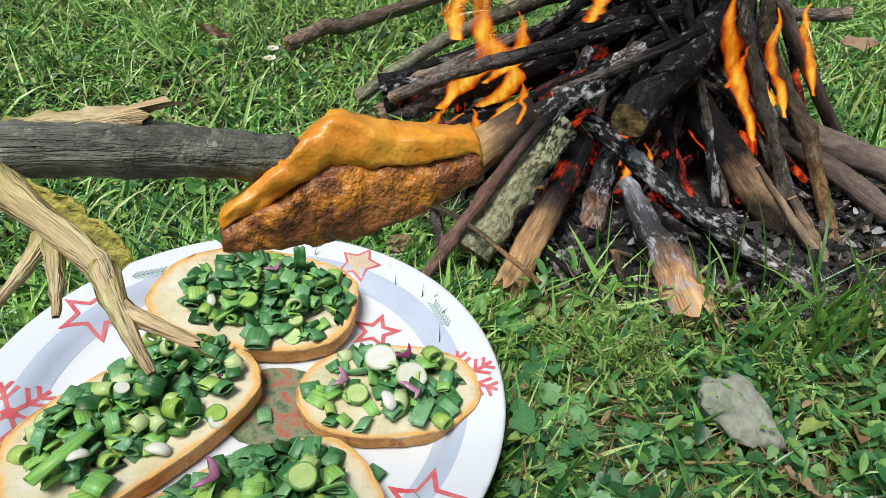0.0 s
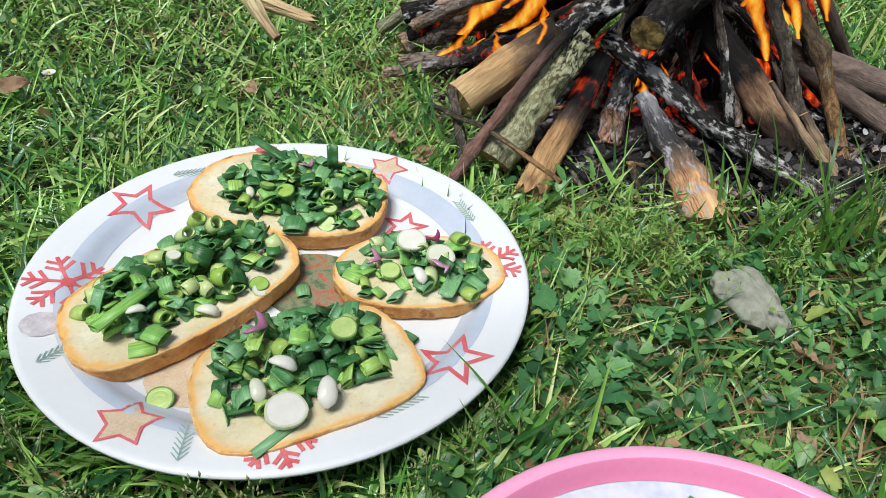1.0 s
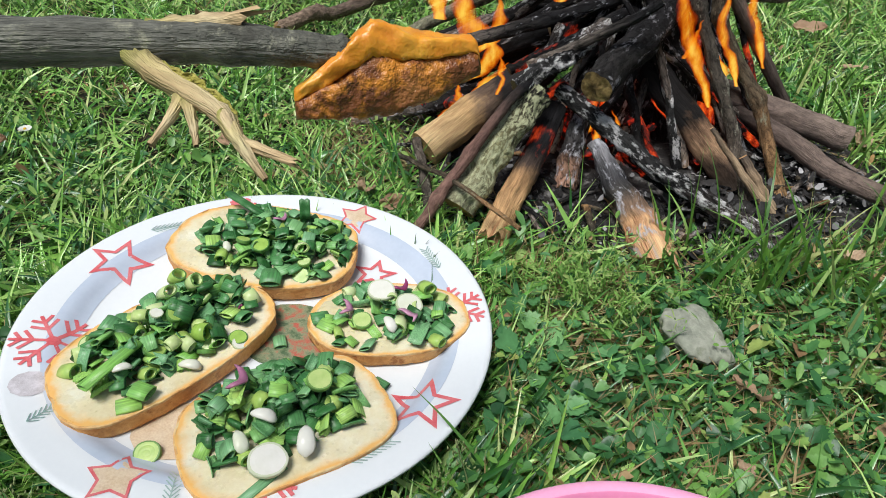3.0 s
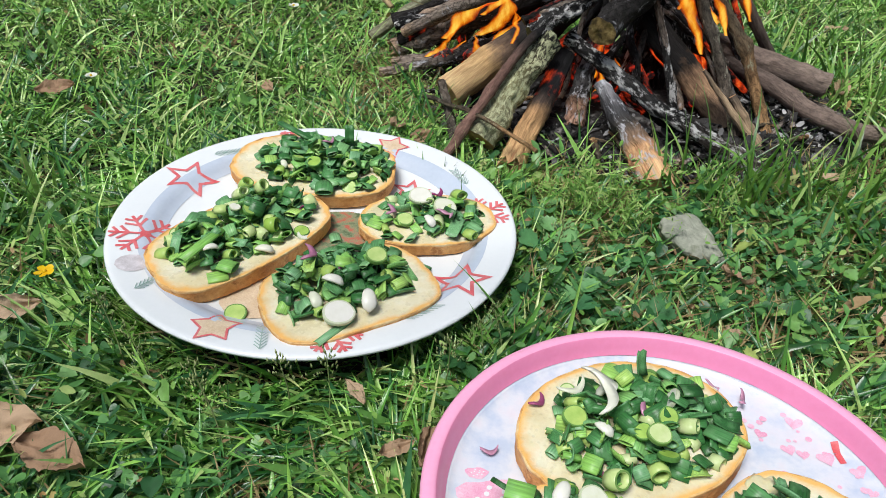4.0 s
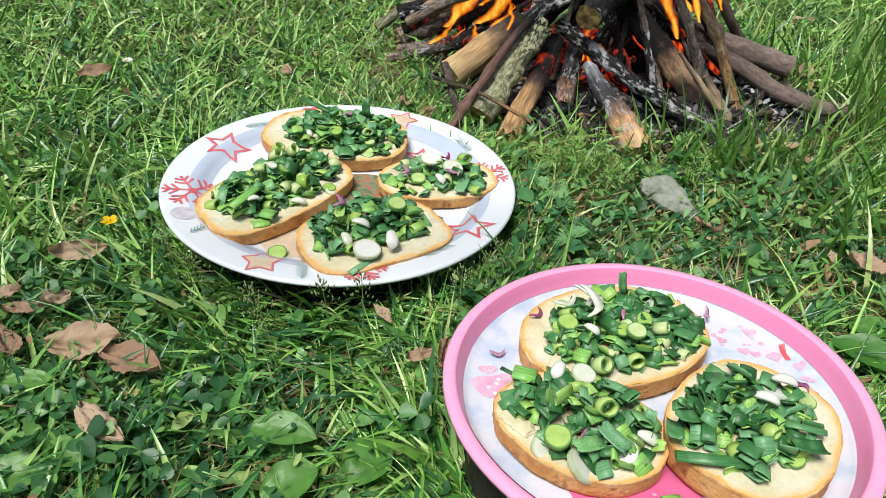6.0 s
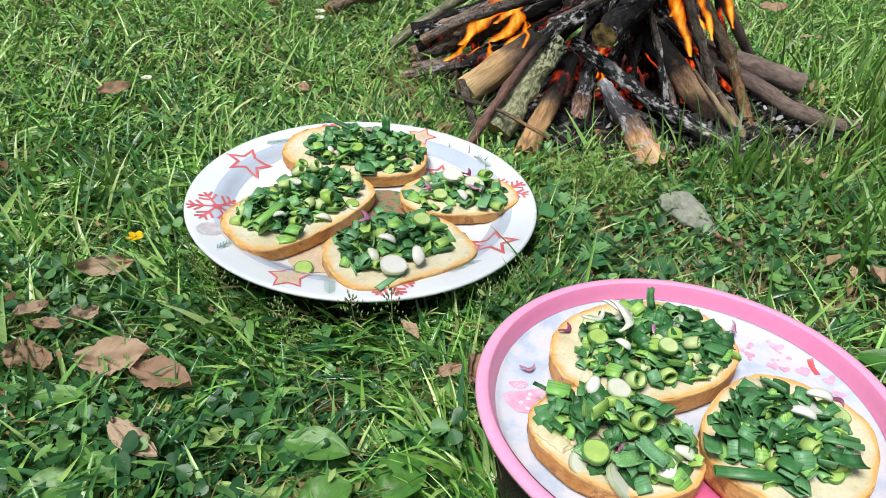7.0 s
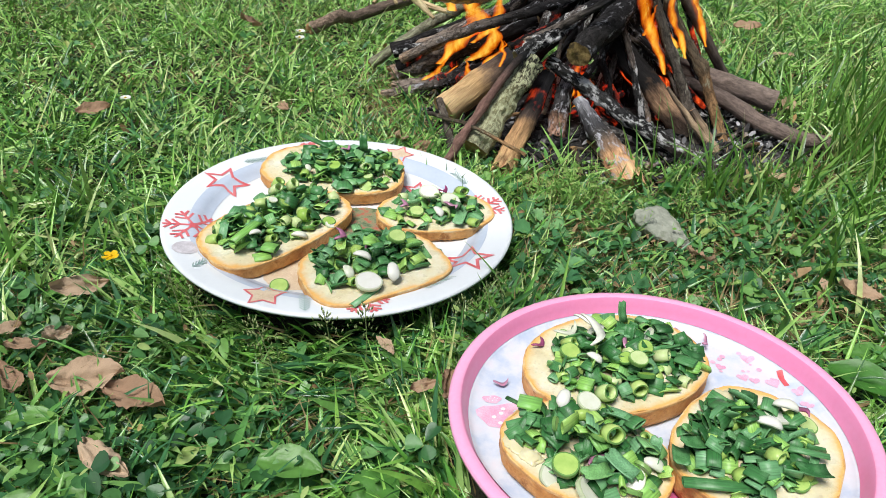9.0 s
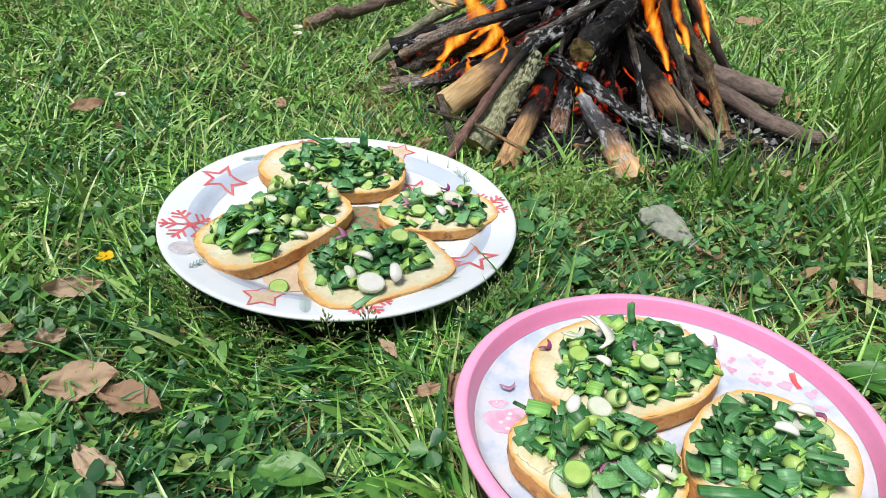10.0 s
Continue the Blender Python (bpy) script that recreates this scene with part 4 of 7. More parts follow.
    log("log", "long grey-brown branch lying beside the fire", [(0.347, 0.377, 0.035), (0.423, 0.313, 0.021), (0.488, 0.237, 0.006), (0.542, 0.210, 0.002)][::-1], 0.0085, 0.0105, L_GREYLOG, seed=18, rough=0.05, rings=50, knots=((0.5, 0.15),))
    log("stick", "thin charred grey stick across the top of the fire", [(0.176, 0.261, 0.087), (0.196, 0.260, 0.099), (0.251, 0.251, 0.135), (0.276, 0.252, 0.154)], 0.0042, 0.0040, L_CHARGREY, seed=19, rough=0.14, category="stick")
    log("log", "log with a bright splintered end, bark charred", [(0.023, 0.368, 0.002), (0.061, 0.361, 0.019), (0.116, 0.355, 0.046), (0.202, 0.349, 0.085)], 0.0115, 0.0110, L_CHARGREY, seed=20, rough=0.16, jag0=0.010)
    log("log", "long black charred stick sloping into the flames", [(0.031, 0.357, 0.025), (0.081, 0.342, 0.057), (0.130, 0.328, 0.083), (0.202, 0.329, 0.108), (0.282, 0.332, 0.139)], 0.0062, 0.0066, L_CHARGREY, seed=21, rough=0.12, rings=54)
    log("log", "mossy grey-green branch at the back of the fire", [(-0.015, 0.408, -0.004), (0.068, 0.455, 0.044), (0.143, 0.447, 0.088), (0.242, 0.420, 0.140)], 0.0072, 0.0078, L_MOSSY, seed=22, rough=0.1, rings=50)
    log("stick", "low half-burnt stick lying in the ash", [(0.009, 0.306, -0.003), (0.075, 0.312, 0.011), (0.131, 0.327, 0.021)], 0.0052, 0.0060, L_CHARGREY, seed=23, rough=0.2, category="stick")
    log("stick", "charred stub low at the edge of the ash", [(0.021, 0.332, -0.003), (0.091, 0.332, 0.013), (0.141, 0.337, 0.031)], 0.0070, 0.0070, L_CHARGREY, seed=33, rough=0.2, category="stick")
    log("branch", "weathered brown branch lying in the grass", [(-0.114, 0.510, 0.008), (-0.078, 0.544, 0.016), (-0.041, 0.580, 0.014), (0.064, 0.683, 0.027), (0.163, 0.755, 0.055)], 0.0088, 0.0080, L_OLDBRANCH, seed=24, rough=0.14, rings=54, jag0=0.006, knots=((0.30, 0.3),), category="branch", group="")
    log("twig", "thin bare twig resting on the logs", [(0.066, 0.206, 0.020), (0.118, 0.154, 0.030), (0.170, 0.098, 0.028)], 0.0024, 0.0019, L_BROWNSTICK, seed=25, rough=0.1, sides=8, kink=0.8, category="twig")
    log("stick", "dark stick with a sawn end at the back", [(0.464, 0.437, 0.112), (0.376, 0.423, 0.106), (0.292, 0.401, 0.100)], 0.0062, 0.0062, L_CHARGREY, seed=26, rough=0.06, category="stick")
    log("stick", "bright charred stick end glowing at its tip", [(0.179, 0.284, 0.050), (0.197, 0.299, 0.088), (0.206, 0.310, 0.109)], 0.0050, 0.0046, L_ASHY, seed=27, rough=0.14, category="stick")
    log("stick", "burnt stick crusted with white ash", [(0.164, 0.226, 0.082), (0.188, 0.243, 0.093), (0.214, 0.262, 0.103), (0.246, 0.292, 0.116)], 0.0072, 0.0085, L_ASHY, M_ENDCHAR, seed=28, rough=0.3, kink=0.7, category="stick")
    log("stick", "half-burnt reddish stick glowing underneath", [(0.160, 0.270, 0.078), (0.190, 0.281, 0.091), (0.222, 0.292, 0.106), (0.262, 0.312, 0.122)], 0.0042, 0.0050, L_LIVE, M_ENDCHAR, seed=29, rough=0.2, category="stick")
    log("stick", "half-burnt stick with a glowing underside", [(0.258, 0.222, 0.030), (0.288, 0.205, 0.018), (0.320, 0.190, 0.006)], 0.0042, 0.0046, L_LIVE, M_ENDCHAR, seed=30, rough=0.2, category="stick")
    # thinner burnt sticks that fill the pile
    r7 = random.Random(31)
    for i in range(26):
        a = math.pi * (1.05 + 0.95 * (i + r7.random()) / 26)
        foot = Vector((FIRE[0] + 0.005 + 0.150 * math.cos(a), FIRE[1] + 0.045 + 0.075 * math.sin(a), r7.uniform(-0.008, 0.0)))
        top = Vector((0.270 + r7.uniform(-0.05, 0.07), 0.350 + r7.uniform(-0.02, 0.03), r7.uniform(0.10, 0.21)))
        mid = foot.lerp(top, 0.45) + Vector((r7.uniform(-0.014, 0.014), r7.uniform(-0.01, 0.01), r7.uniform(-0.006, 0.010)))
        log("stick", "thin burnt stick in the campfire", [foot, mid, top], r7.uniform(0.0026, 0.0056), r7.uniform(0.0022, 0.0046), (L_CHAR, L_LIVE, L_ASHY, L_CHARGREY)[i % 4], M_ENDCHAR, seed=70 + i, rough=0.22, sides=10, rings=22, kink=0.9, category="stick")
    # layers of burnt sticks that close the pile behind the flames
    r8 = random.Random(19)
    for i in range(14):
        foot = Vector((0.015 + 0.115 * r8.random(), 0.350 + 0.075 * r8.random(), 0.058 * r8.random() - 0.004))
        top = Vector((0.275 + r8.uniform(-0.05, 0.04), 0.385 + r8.uniform(-0.03, 0.03), 0.085 + r8.uniform(0.0, 0.09)))
        mid = foot.lerp(top, 0.5) + Vector((r8.uniform(-0.01, 0.01), r8.uniform(-0.01, 0.01), r8.uniform(-0.004, 0.012)))
        foot.z = min(foot.z, 0.03 + 0.3 * max(0.0, foot.x - 0.03))
        log("stick", "dark burnt stick stacked in the campfire", [foot, mid, top], r8.uniform(0.005, 0.0085), r8.uniform(0.004, 0.007), (L_CHAR, L_CHARGREY, L_ASHY, L_LIVE)[i % 4], M_ENDCHAR, seed=120 + i, rough=0.22, sides=12, rings=26, kink=0.7, category="stick")
    # the dark core of the pile
    r2 = random.Random(5)
    apex = Vector((0.285, 0.375, 0.185))
    for i in range(20):
        a = 2 * math.pi * (i + r2.random() * 0.6) / 20
        foot = Vector((FIRE[0] - 0.005 + 0.120 * math.cos(a), FIRE[1] + 0.085 + 0.055 * math.sin(a), -0.008))
        top = apex + Vector((r2.uniform(-0.05, 0.05), r2.uniform(-0.03, 0.03), r2.uniform(-0.03, 0.03)))
        mid = foot.lerp(top, 0.5) + Vector((r2.uniform(-0.012, 0.012), r2.uniform(-0.012, 0.012), 0.004))
        log("log", "charred black log in the core of the campfire", [foot, mid, top], r2.uniform(0.007, 0.012), r2.uniform(0.006, 0.010), (L_CHAR, L_ASHY, L_LIVE, L_ASHY)[i % 4], M_ENDCHAR, seed=40 + i, rough=0.2, sides=12, rings=18)


campfire()


def burnt_debris():
    """Short bits of burnt twig scattered in the ash and just outside it."""
    q = random.Random(77)
    for i in range(46):
        a, f = q.uniform(math.pi * 0.95, math.pi * 2.15), q.uniform(0.72, 1.15)
        x, y = FIRE[0] + 0.19 * f * math.cos(a), FIRE[1] + 0.02 + 0.15 * f * math.sin(a)
        if math.hypot(x, y) < W_R + 0.02:
            continue
        t, h = q.uniform(0, math.pi), q.uniform(0.010, 0.026)
        d = Vector((math.cos(t) * h, math.sin(t) * h, q.uniform(-0.002, 0.006)))
        c = Vector((x, y, q.uniform(-0.003, 0.002)))
        log("burnt_twig", "short burnt twig lying in the ash", [c - d, c + d * 0.1 + Vector((0, 0, 0.002)), c + d], q.uniform(0.0016, 0.0038), q.uniform(0.0012, 0.003), (L_ASHY, L_CHAR, L_CHARGREY, L_BROWNSTICK)[i % 4], M_ENDCHAR, seed=200 + i, rough=0.2, sides=8, rings=10, kink=0.6, category="twig", group="burnt twigs in the ash")


burnt_debris()


def chunk(seed, stretch=(1, 0.8, 0.6)):
    bm = bmesh.new()
    bmesh.ops.create_icosphere(bm, subdivisions=2, radius=1)
    for v in bm.verts:
        d = v.co.normalized()
        v.co = Vector([round(c * 2.2) / 2.2 * 0.4 + c * 0.6 for c in d]) * (1 + 0.35 * noise.noise(d * 1.8 + Vector((seed * 4.0, 0, 0))))
        v.co = Vector((v.co.x * stretch[0], v.co.y * stretch[1], v.co.z * stretch[2]))
    return bm


def fire_bed():
    # mound of ash under the pile
    bm = bmesh.new()
    bmesh.ops.create_grid(bm, x_segments=60, y_segments=50, size=1)
    for v in bm.verts:
        x, y = v.co.x * 0.27, v.co.y * 0.195
        d = math.hypot(v.co.x, v.co.y)
        edge = 1 - float(smooth01(0.55, 0.98, d + 0.25 * noise.noise((x * 14, y * 14, 3))))
        v.co = Vector((FIRE[0] + x, FIRE[1] + y, -0.020 + 0.016 * edge + 0.004 * noise.noise((x * 60, y * 60, 0)) * edge + 0.002 * noise.noise((x * 200, y * 200, 0))))
    bed = part("ash_bed", bm, M_ASHBED)
    tagged(bed, "bed of black and grey ash under the campfire", "ash", kind="stuff")
    # loose flakes of pale ash
    n = 2300
    a, rad = rng.uniform(0, 2 * np.pi, n), np.sqrt(rng.uniform(0.1, 1.25, n))
    xy = np.stack([FIRE[0] + 0.2 * rad * np.cos(a), FIRE[1] + 0.155 * rad * np.sin(a)], -1)
    xy = np.concatenate([xy, np.stack([rng.normal(0.48, 0.045, 420), rng.normal(0.235, 0.035, 420)], -1)])
    keep = ~((np.hypot(xy[:, 0], xy[:, 1]) < 0.16) | (np.hypot(xy[:, 0] - 0.3, xy[:, 1] - 0.045) < 0.03))
    xy = xy[keep]
    n = len(xy)
    ob = leaf_cloud("ash_flakes", xy, [(0, 0.1), (0.3, 0.4), (0.8, 0.35), (1, -0.1), (0.6, -0.45), (0.2, -0.3)], rng.gamma(1.7, 0.0016, n).clip(0.0008, 0.011), rng.uniform(0.008, 0.015, n), 0.6, M_ASH)
    tagged(ob, "loose flakes of pale grey ash", "ash", kind="stuff")
    n = 1500
    a, rad = rng.uniform(0, 2 * np.pi, n), np.sqrt(rng.uniform(0.25, 1.15, n))
    xy = np.stack([FIRE[0] + 0.195 * rad * np.cos(a), FIRE[1] + 0.15 * rad * np.sin(a)], -1)
    xy = xy[np.hypot(xy[:, 0], xy[:, 1]) > 0.16]
    n = len(xy)
    ob = leaf_cloud("charcoal_crumbs", xy, [(0, 0.12), (0.3, 0.34), (0.8, 0.25), (1, -0.1), (0.6, -0.35), (0.2, -0.25)], rng.gamma(2.2, 0.0020, n), rng.uniform(0.006, 0.016, n), 0.7, M_COAL, cup=-0.6)
    tagged(ob, "crumbs of black charcoal and burnt bark", "charcoal", kind="stuff")
    masters = []
    for k in range(4):
        me = bpy.data.meshes.new("ember")
        bm = chunk(k)
        bm.to_mesh(me)
        bm.free()
        masters.append(me)
    glow = [me.copy() for me in masters]
    for me in masters:
        me.materials.append(M_COAL)
    for me in glow:
        me.materials.append(M_EMBER)
    r3 = random.Random(11)
    for i in range(84):
        hot = i < 30
        if i < 9:
            x, y, z = r3.gauss(0.112, 0.022), r3.gauss(0.315, 0.012), r3.uniform(-0.002, 0.022)
        elif hot:
            x, y = r3.gauss(0.25, 0.045), r3.gauss(0.295, 0.022)
            z = 0.004 + 0.05 * r3.random() * max(0, 1 - abs(x - 0.25) / 0.12)
        else:
            a, q = r3.uniform(0, 6.28), r3.uniform(0.5, 1.05)
            x, y, z = FIRE[0] + 0.17 * q * math.cos(a), FIRE[1] + 0.13 * q * math.sin(a), -0.004
        ob = new("ember" if hot else "charcoal", (glow if hot else masters)[i % 4])
        s = r3.uniform(0.004, 0.010)
        ob.matrix_world = pose(x, y, z, r3.uniform(0, 360), r3.uniform(0, 360), r3.uniform(0, 360)) @ Matrix.Scale(s, 4)
        if hot:
            tagged(ob, "red glowing ember between the charred logs", "ember", "embers of the campfire")
        else:
            tagged(ob, "black lump of charcoal with grey ash", "charcoal", "charcoal round the campfire")


fire_bed()


def flame(pts, widths, thick, seed):
    """A tongue of flame: a thin wavy body that tapers to its tip."""
    bm = bmesh.new()
    la, ls = bm.verts.layers.float.new("along"), bm.verts.layers.float.new("side")
    line = curve_points(pts, 30)
    loops = []
    for i, c in enumerate(line):
        s = i / 29
        u = s * (len(widths) - 1)
        k = min(int(u), len(widths) - 2)
        w = widths[k] + (widths[k + 1] - widths[k]) * (u - k)
        c = c + Vector((noise.noise((s * 5, seed, 0)), noise.noise((s * 5, seed, 4)), 0)) * 0.006 * s
        w *= 1 + 0.5 * noise.noise((s * 7, seed, 8))
        loop = []
        for j in range(12):
            a = 2 * math.pi * j / 12
            q = 1 + 0.35 * noise.noise((math.cos(a), s * 9, seed))
            v = bm.verts.new(c + Vector((math.cos(a) * w * q, math.sin(a) * thick * q * w / max(widths), 0)))
            v[la], v[ls] = s, math.cos(a) ** 2
            loop.append(v)
        loops.append(loop)
    for a, b in zip(loops, loops[1:]):
        for j in range(12):
            bm.faces.new((a[j], a[(j + 1) % 12], b[(j + 1) % 12], b[j]))
    bm.faces.new(loops[0][::-1])
    bm.faces.new(loops[-1])
    ob = part("flame", bm, M_FLAME)
    tagged(ob, "bright orange tongue of flame", "flame", "flames of the campfire")


flame([(0.081, 0.331, 0.031), (0.106, 0.334, 0.063), (0.126, 0.337, 0.085), (0.111, 0.339, 0.115), (0.121, 0.343, 0.160)], [0.006, 0.013, 0.017, 0.013, 0.001], 0.004, 1)
flame([(0.121, 0.332, 0.060), (0.143, 0.336, 0.080), (0.151, 0.338, 0.100), (0.144, 0.338, 0.125)], [0.004, 0.009, 0.007, 0.001], 0.004, 2)
flame([(0.093, 0.342, 0.095), (0.089, 0.347, 0.120), (0.101, 0.348, 0.150), (0.096, 0.353, 0.190)], [0.007, 0.012, 0.009, 0.001], 0.005, 3)
flame([(0.348, 0.274, 0.054), (0.336, 0.274, 0.079), (0.317, 0.272, 0.107), (0.303, 0.270, 0.138), (0.297, 0.271, 0.168)], [0.002, 0.006, 0.009, 0.010, 0.002], 0.004, 4)
flame([(0.374, 0.291, 0.069), (0.362, 0.291, 0.094), (0.346, 0.291, 0.119), (0.338, 0.291, 0.158)], [0.002, 0.005, 0.006, 0.001], 0.003, 5)
flame([(0.414, 0.339, 0.069), (0.402, 0.339, 0.094), (0.386, 0.339, 0.124), (0.382, 0.339, 0.149)], [0.002, 0.005, 0.006, 0.001], 0.003, 6)
flame([(0.241, 0.245, 0.017), (0.246, 0.248, 0.029), (0.241, 0.250, 0.045)], [0.003, 0.004, 0.001], 0.002, 7)
flame([(0.151, 0.268, 0.055), (0.155, 0.270, 0.068), (0.153, 0.272, 0.084)], [0.002, 0.003, 0.001], 0.002, 8)
flame([(0.061, 0.320, 0.013), (0.076, 0.322, 0.023), (0.091, 0.324, 0.041)], [0.003, 0.006, 0.001], 0.003, 9)


def wisps(cx, cy, z0, n, spread, seed):
    """Small licking tongues round the larger flames."""
    r6 = random.Random(seed)
    for i in range(n):
        x, y, z = cx + r6.uniform(-spread, spread), cy + r6.uniform(-0.012, 0.012), z0 + r6.uniform(-0.012, 0.02)
        h = r6.uniform(0.018, 0.042)
        lean = r6.uniform(-0.014, 0.016)
        flame([(x, y, z), (x + lean * 0.2 + 0.003, y, z + h * 0.4), (x + lean, y, z + h)], [0.002, r6.uniform(0.0025, 0.0055), 0.0006], 0.0025, seed + i)


wisps(0.335, 0.278, 0.085, 2, 0.03, 100)
wisps(0.235, 0.266, 0.026, 4, 0.035, 120)
flame([(0.118, 0.325, 0.040), (0.136, 0.326, 0.052), (0.146, 0.327, 0.070), (0.134, 0.328, 0.098)], [0.006, 0.012, 0.010, 0.001], 0.005, 14)
flame([(0.100, 0.300, 0.012), (0.116, 0.304, 0.026), (0.112, 0.306, 0.046)], [0.004, 0.008, 0.001], 0.004, 17)
flame([(0.062, 0.318, 0.006), (0.080, 0.318, 0.016), (0.104, 0.320, 0.034)], [0.002, 0.005, 0.001], 0.003, 18)
flame([(0.128, 0.312, 0.030), (0.142, 0.314, 0.044), (0.162, 0.316, 0.066)], [0.003, 0.007, 0.001], 0.004, 19)
flame([(0.150, 0.300, 0.040), (0.158, 0.302, 0.056), (0.152, 0.304, 0.078)], [0.003, 0.006, 0.001], 0.004, 15)
flame([(0.205, 0.340, 0.120), (0.212, 0.342, 0.140), (0.204, 0.343, 0.175)], [0.006, 0.009, 0.001], 0.005, 16)


# ---- plates ----
def profile_height(prof, r):
    for (r0, z0), (r1, z1) in zip(prof, prof[1:]):
        if r0 <= r <= r1:
            return z0 + (z1 - z0) * (r - r0) / (r1 - r0)
    return prof[-1][1]


def lathe(prof, sides=96):
    """A body turned from (radius, height) pairs, starting and ending on the axis."""
    bm = bmesh.new()
    rings = []
    for r, z in prof:
        if r < 1e-6:
            rings.append([bm.verts.new((0, 0, z))])
        else:
            rings.append([bm.verts.new((r * math.cos(2 * math.pi * j / sides), r * math.sin(2 * math.pi * j / sides), z)) for j in range(sides)])
    for a, b in zip(rings, rings[1:]):
        for j in range(sides):
            k = (j + 1) % sides
            if len(a) == 1:
                bm.faces.new((a[0], b[j], b[k]))
            elif len(b) == 1:
                bm.faces.new((a[j], b[0], a[k]))
            else:
                bm.faces.new((a[j], b[j], b[k], a[k]))
    return bm


W_TOP = [(0.0, -0.0118), (0.10, -0.0118), (0.110, -0.0112), (0.116, -0.0090), (0.122, -0.0045), (0.126, -0.0030), (0.136, -0.0018), (0.146, -0.0006), (0.1485, -0.0002), (0.1500, -0.0012)]
P_TOP = [(0.0000, -0.0153), (0.0980, -0.0153), (0.1060, -0.0146), (0.1095, -0.0128), (0.1115, -0.0108)]
P_BAND = [(0.1115, -0.0108), (0.1132, -0.0060), (0.1148, -0.0012), (0.1158, -0.0003), (0.1185, 0.0), (0.1215, -0.0003), (0.1228, -0.0018)]


def strokes(bm, prof, lines, w, lift=0.0005):
    """Thin printed lines that follow the plate's surface."""
    for (x0, y0), (x1, y1) in lines:
        d = math.hypot(x1 - x0, y1 - y0)
        nx, ny = -(y1 - y0) / d * w / 2, (x1 - x0) / d * w / 2
        n = max(2, int(d / 0.003) + 1)
        prev = None
        for i in range(n):
            t = i / (n - 1)
            row = []
            for s in (-1, 1):
                x, y = x0 + (x1 - x0) * t + nx * s, y0 + (y1 - y0) * t + ny * s
                row.append(bm.verts.new((x, y, profile_height(prof, math.hypot(x, y)) + lift)))
            if prev:
                bm.faces.new((prev[0], prev[1], row[1], row[0]))
            prev = row


def star_lines(cx, cy, r, turn, inner=0.45):
    pts = []
    for i in range(10):
        a = radians(turn) + math.pi * i / 5
        q = r if i % 2 == 0 else r * inner
        pts.append((cx + q * math.cos(a), cy + q * math.sin(a)))
    return [(pts[i], pts[(i + 1) % 10]) for i in range(10)]


def flake_lines(cx, cy, r, turn):
    out = []
    for i in range(6):
        a = radians(turn) + math.pi * i / 3
        ux, uy = math.cos(a), math.sin(a)
        out.append(((cx, cy), (cx + ux * r, cy + uy * r)))
        for f, q in ((0.45, 0.42), (0.72, 0.32)):
            for s in (-1, 1):
                b = a + s * radians(50)
                out.append(((cx + ux * r * f, cy + uy * r * f), (cx + ux * r * f + math.cos(b) * r * q, cy + uy * r * f + math.sin(b) * r * q)))
    return out


def sprig_lines(cx, cy, r, turn):
    a = radians(turn)
    ux, uy = math.cos(a), math.sin(a)
    out = [((cx - ux * r, cy - uy * r), (cx + ux * r, cy + uy * r))]
    for i in range(9):
        t = -1 + 2 * i / 8
        for s in (-1, 1):
            b = a + s * radians(40)
            out.append(((cx + ux * r * t, cy + uy * r * t), (cx + ux * r * t + math.cos(b) * r * 0.5, cy + uy * r * t + math.sin(b) * r * 0.5)))
    return out


def filled(bm, prof, pts, lift=0.0004):
    """A printed patch with a fan of faces."""
    cx, cy = sum(p[0] for p in pts) / len(pts), sum(p[1] for p in pts) / len(pts)
    rings = []
    for f in (1.0, 0.66, 0.33):
        rings.append([bm.verts.new((x, y, profile_height(prof, math.hypot(x, y)) + lift)) for x, y in ((cx + (px - cx) * f, cy + (py - cy) * f) for px, py in pts)])
    c = bm.verts.new((cx, cy, profile_height(prof, math.hypot(cx, cy)) + lift))
    n = len(pts)
    for a, b in zip(rings, rings[1:]):
        for j in range(n):
            bm.faces.new((a[j], a[(j + 1) % n], b[(j + 1) % n], b[j]))
    for j in range(n):
        bm.faces.new((rings[-1][j], rings[-1][(j + 1) % n], c))


def star_ring(name, prof, x, y, r, turn, inner, w, material, parent, label=""):
    """A star's outline, one closed band."""
    bm = bmesh.new()
    outer, within = star_lines(x, y, r, turn, inner), star_lines(x, y, r - w * 1.9, turn, inner)
    rows = []
    for (a, b), (c, d) in zip(outer, within):
        for t in (0, 0.34, 0.67):
            row = []
            for p, q in ((a, b), (c, d)):
                px, py = p[0] + (q[0] - p[0]) * t, p[1] + (q[1] - p[1]) * t
                row.append(bm.verts.new((px, py, profile_height(prof, math.hypot(px, py)) + 0.0005)))
            rows.append(row)
    for a, b in zip(rows, rows[1:] + rows[:1]):
        bm.faces.new((a[0], b[0], b[1], a[1]))
    part(name, bm, material, parent, label)


def printed(name, prof, lines, w, material, parent, label=""):
    bm = bmesh.new()
    strokes(bm, prof, lines, w)
    ob = part(name, bm, material, parent, label)
    return ob


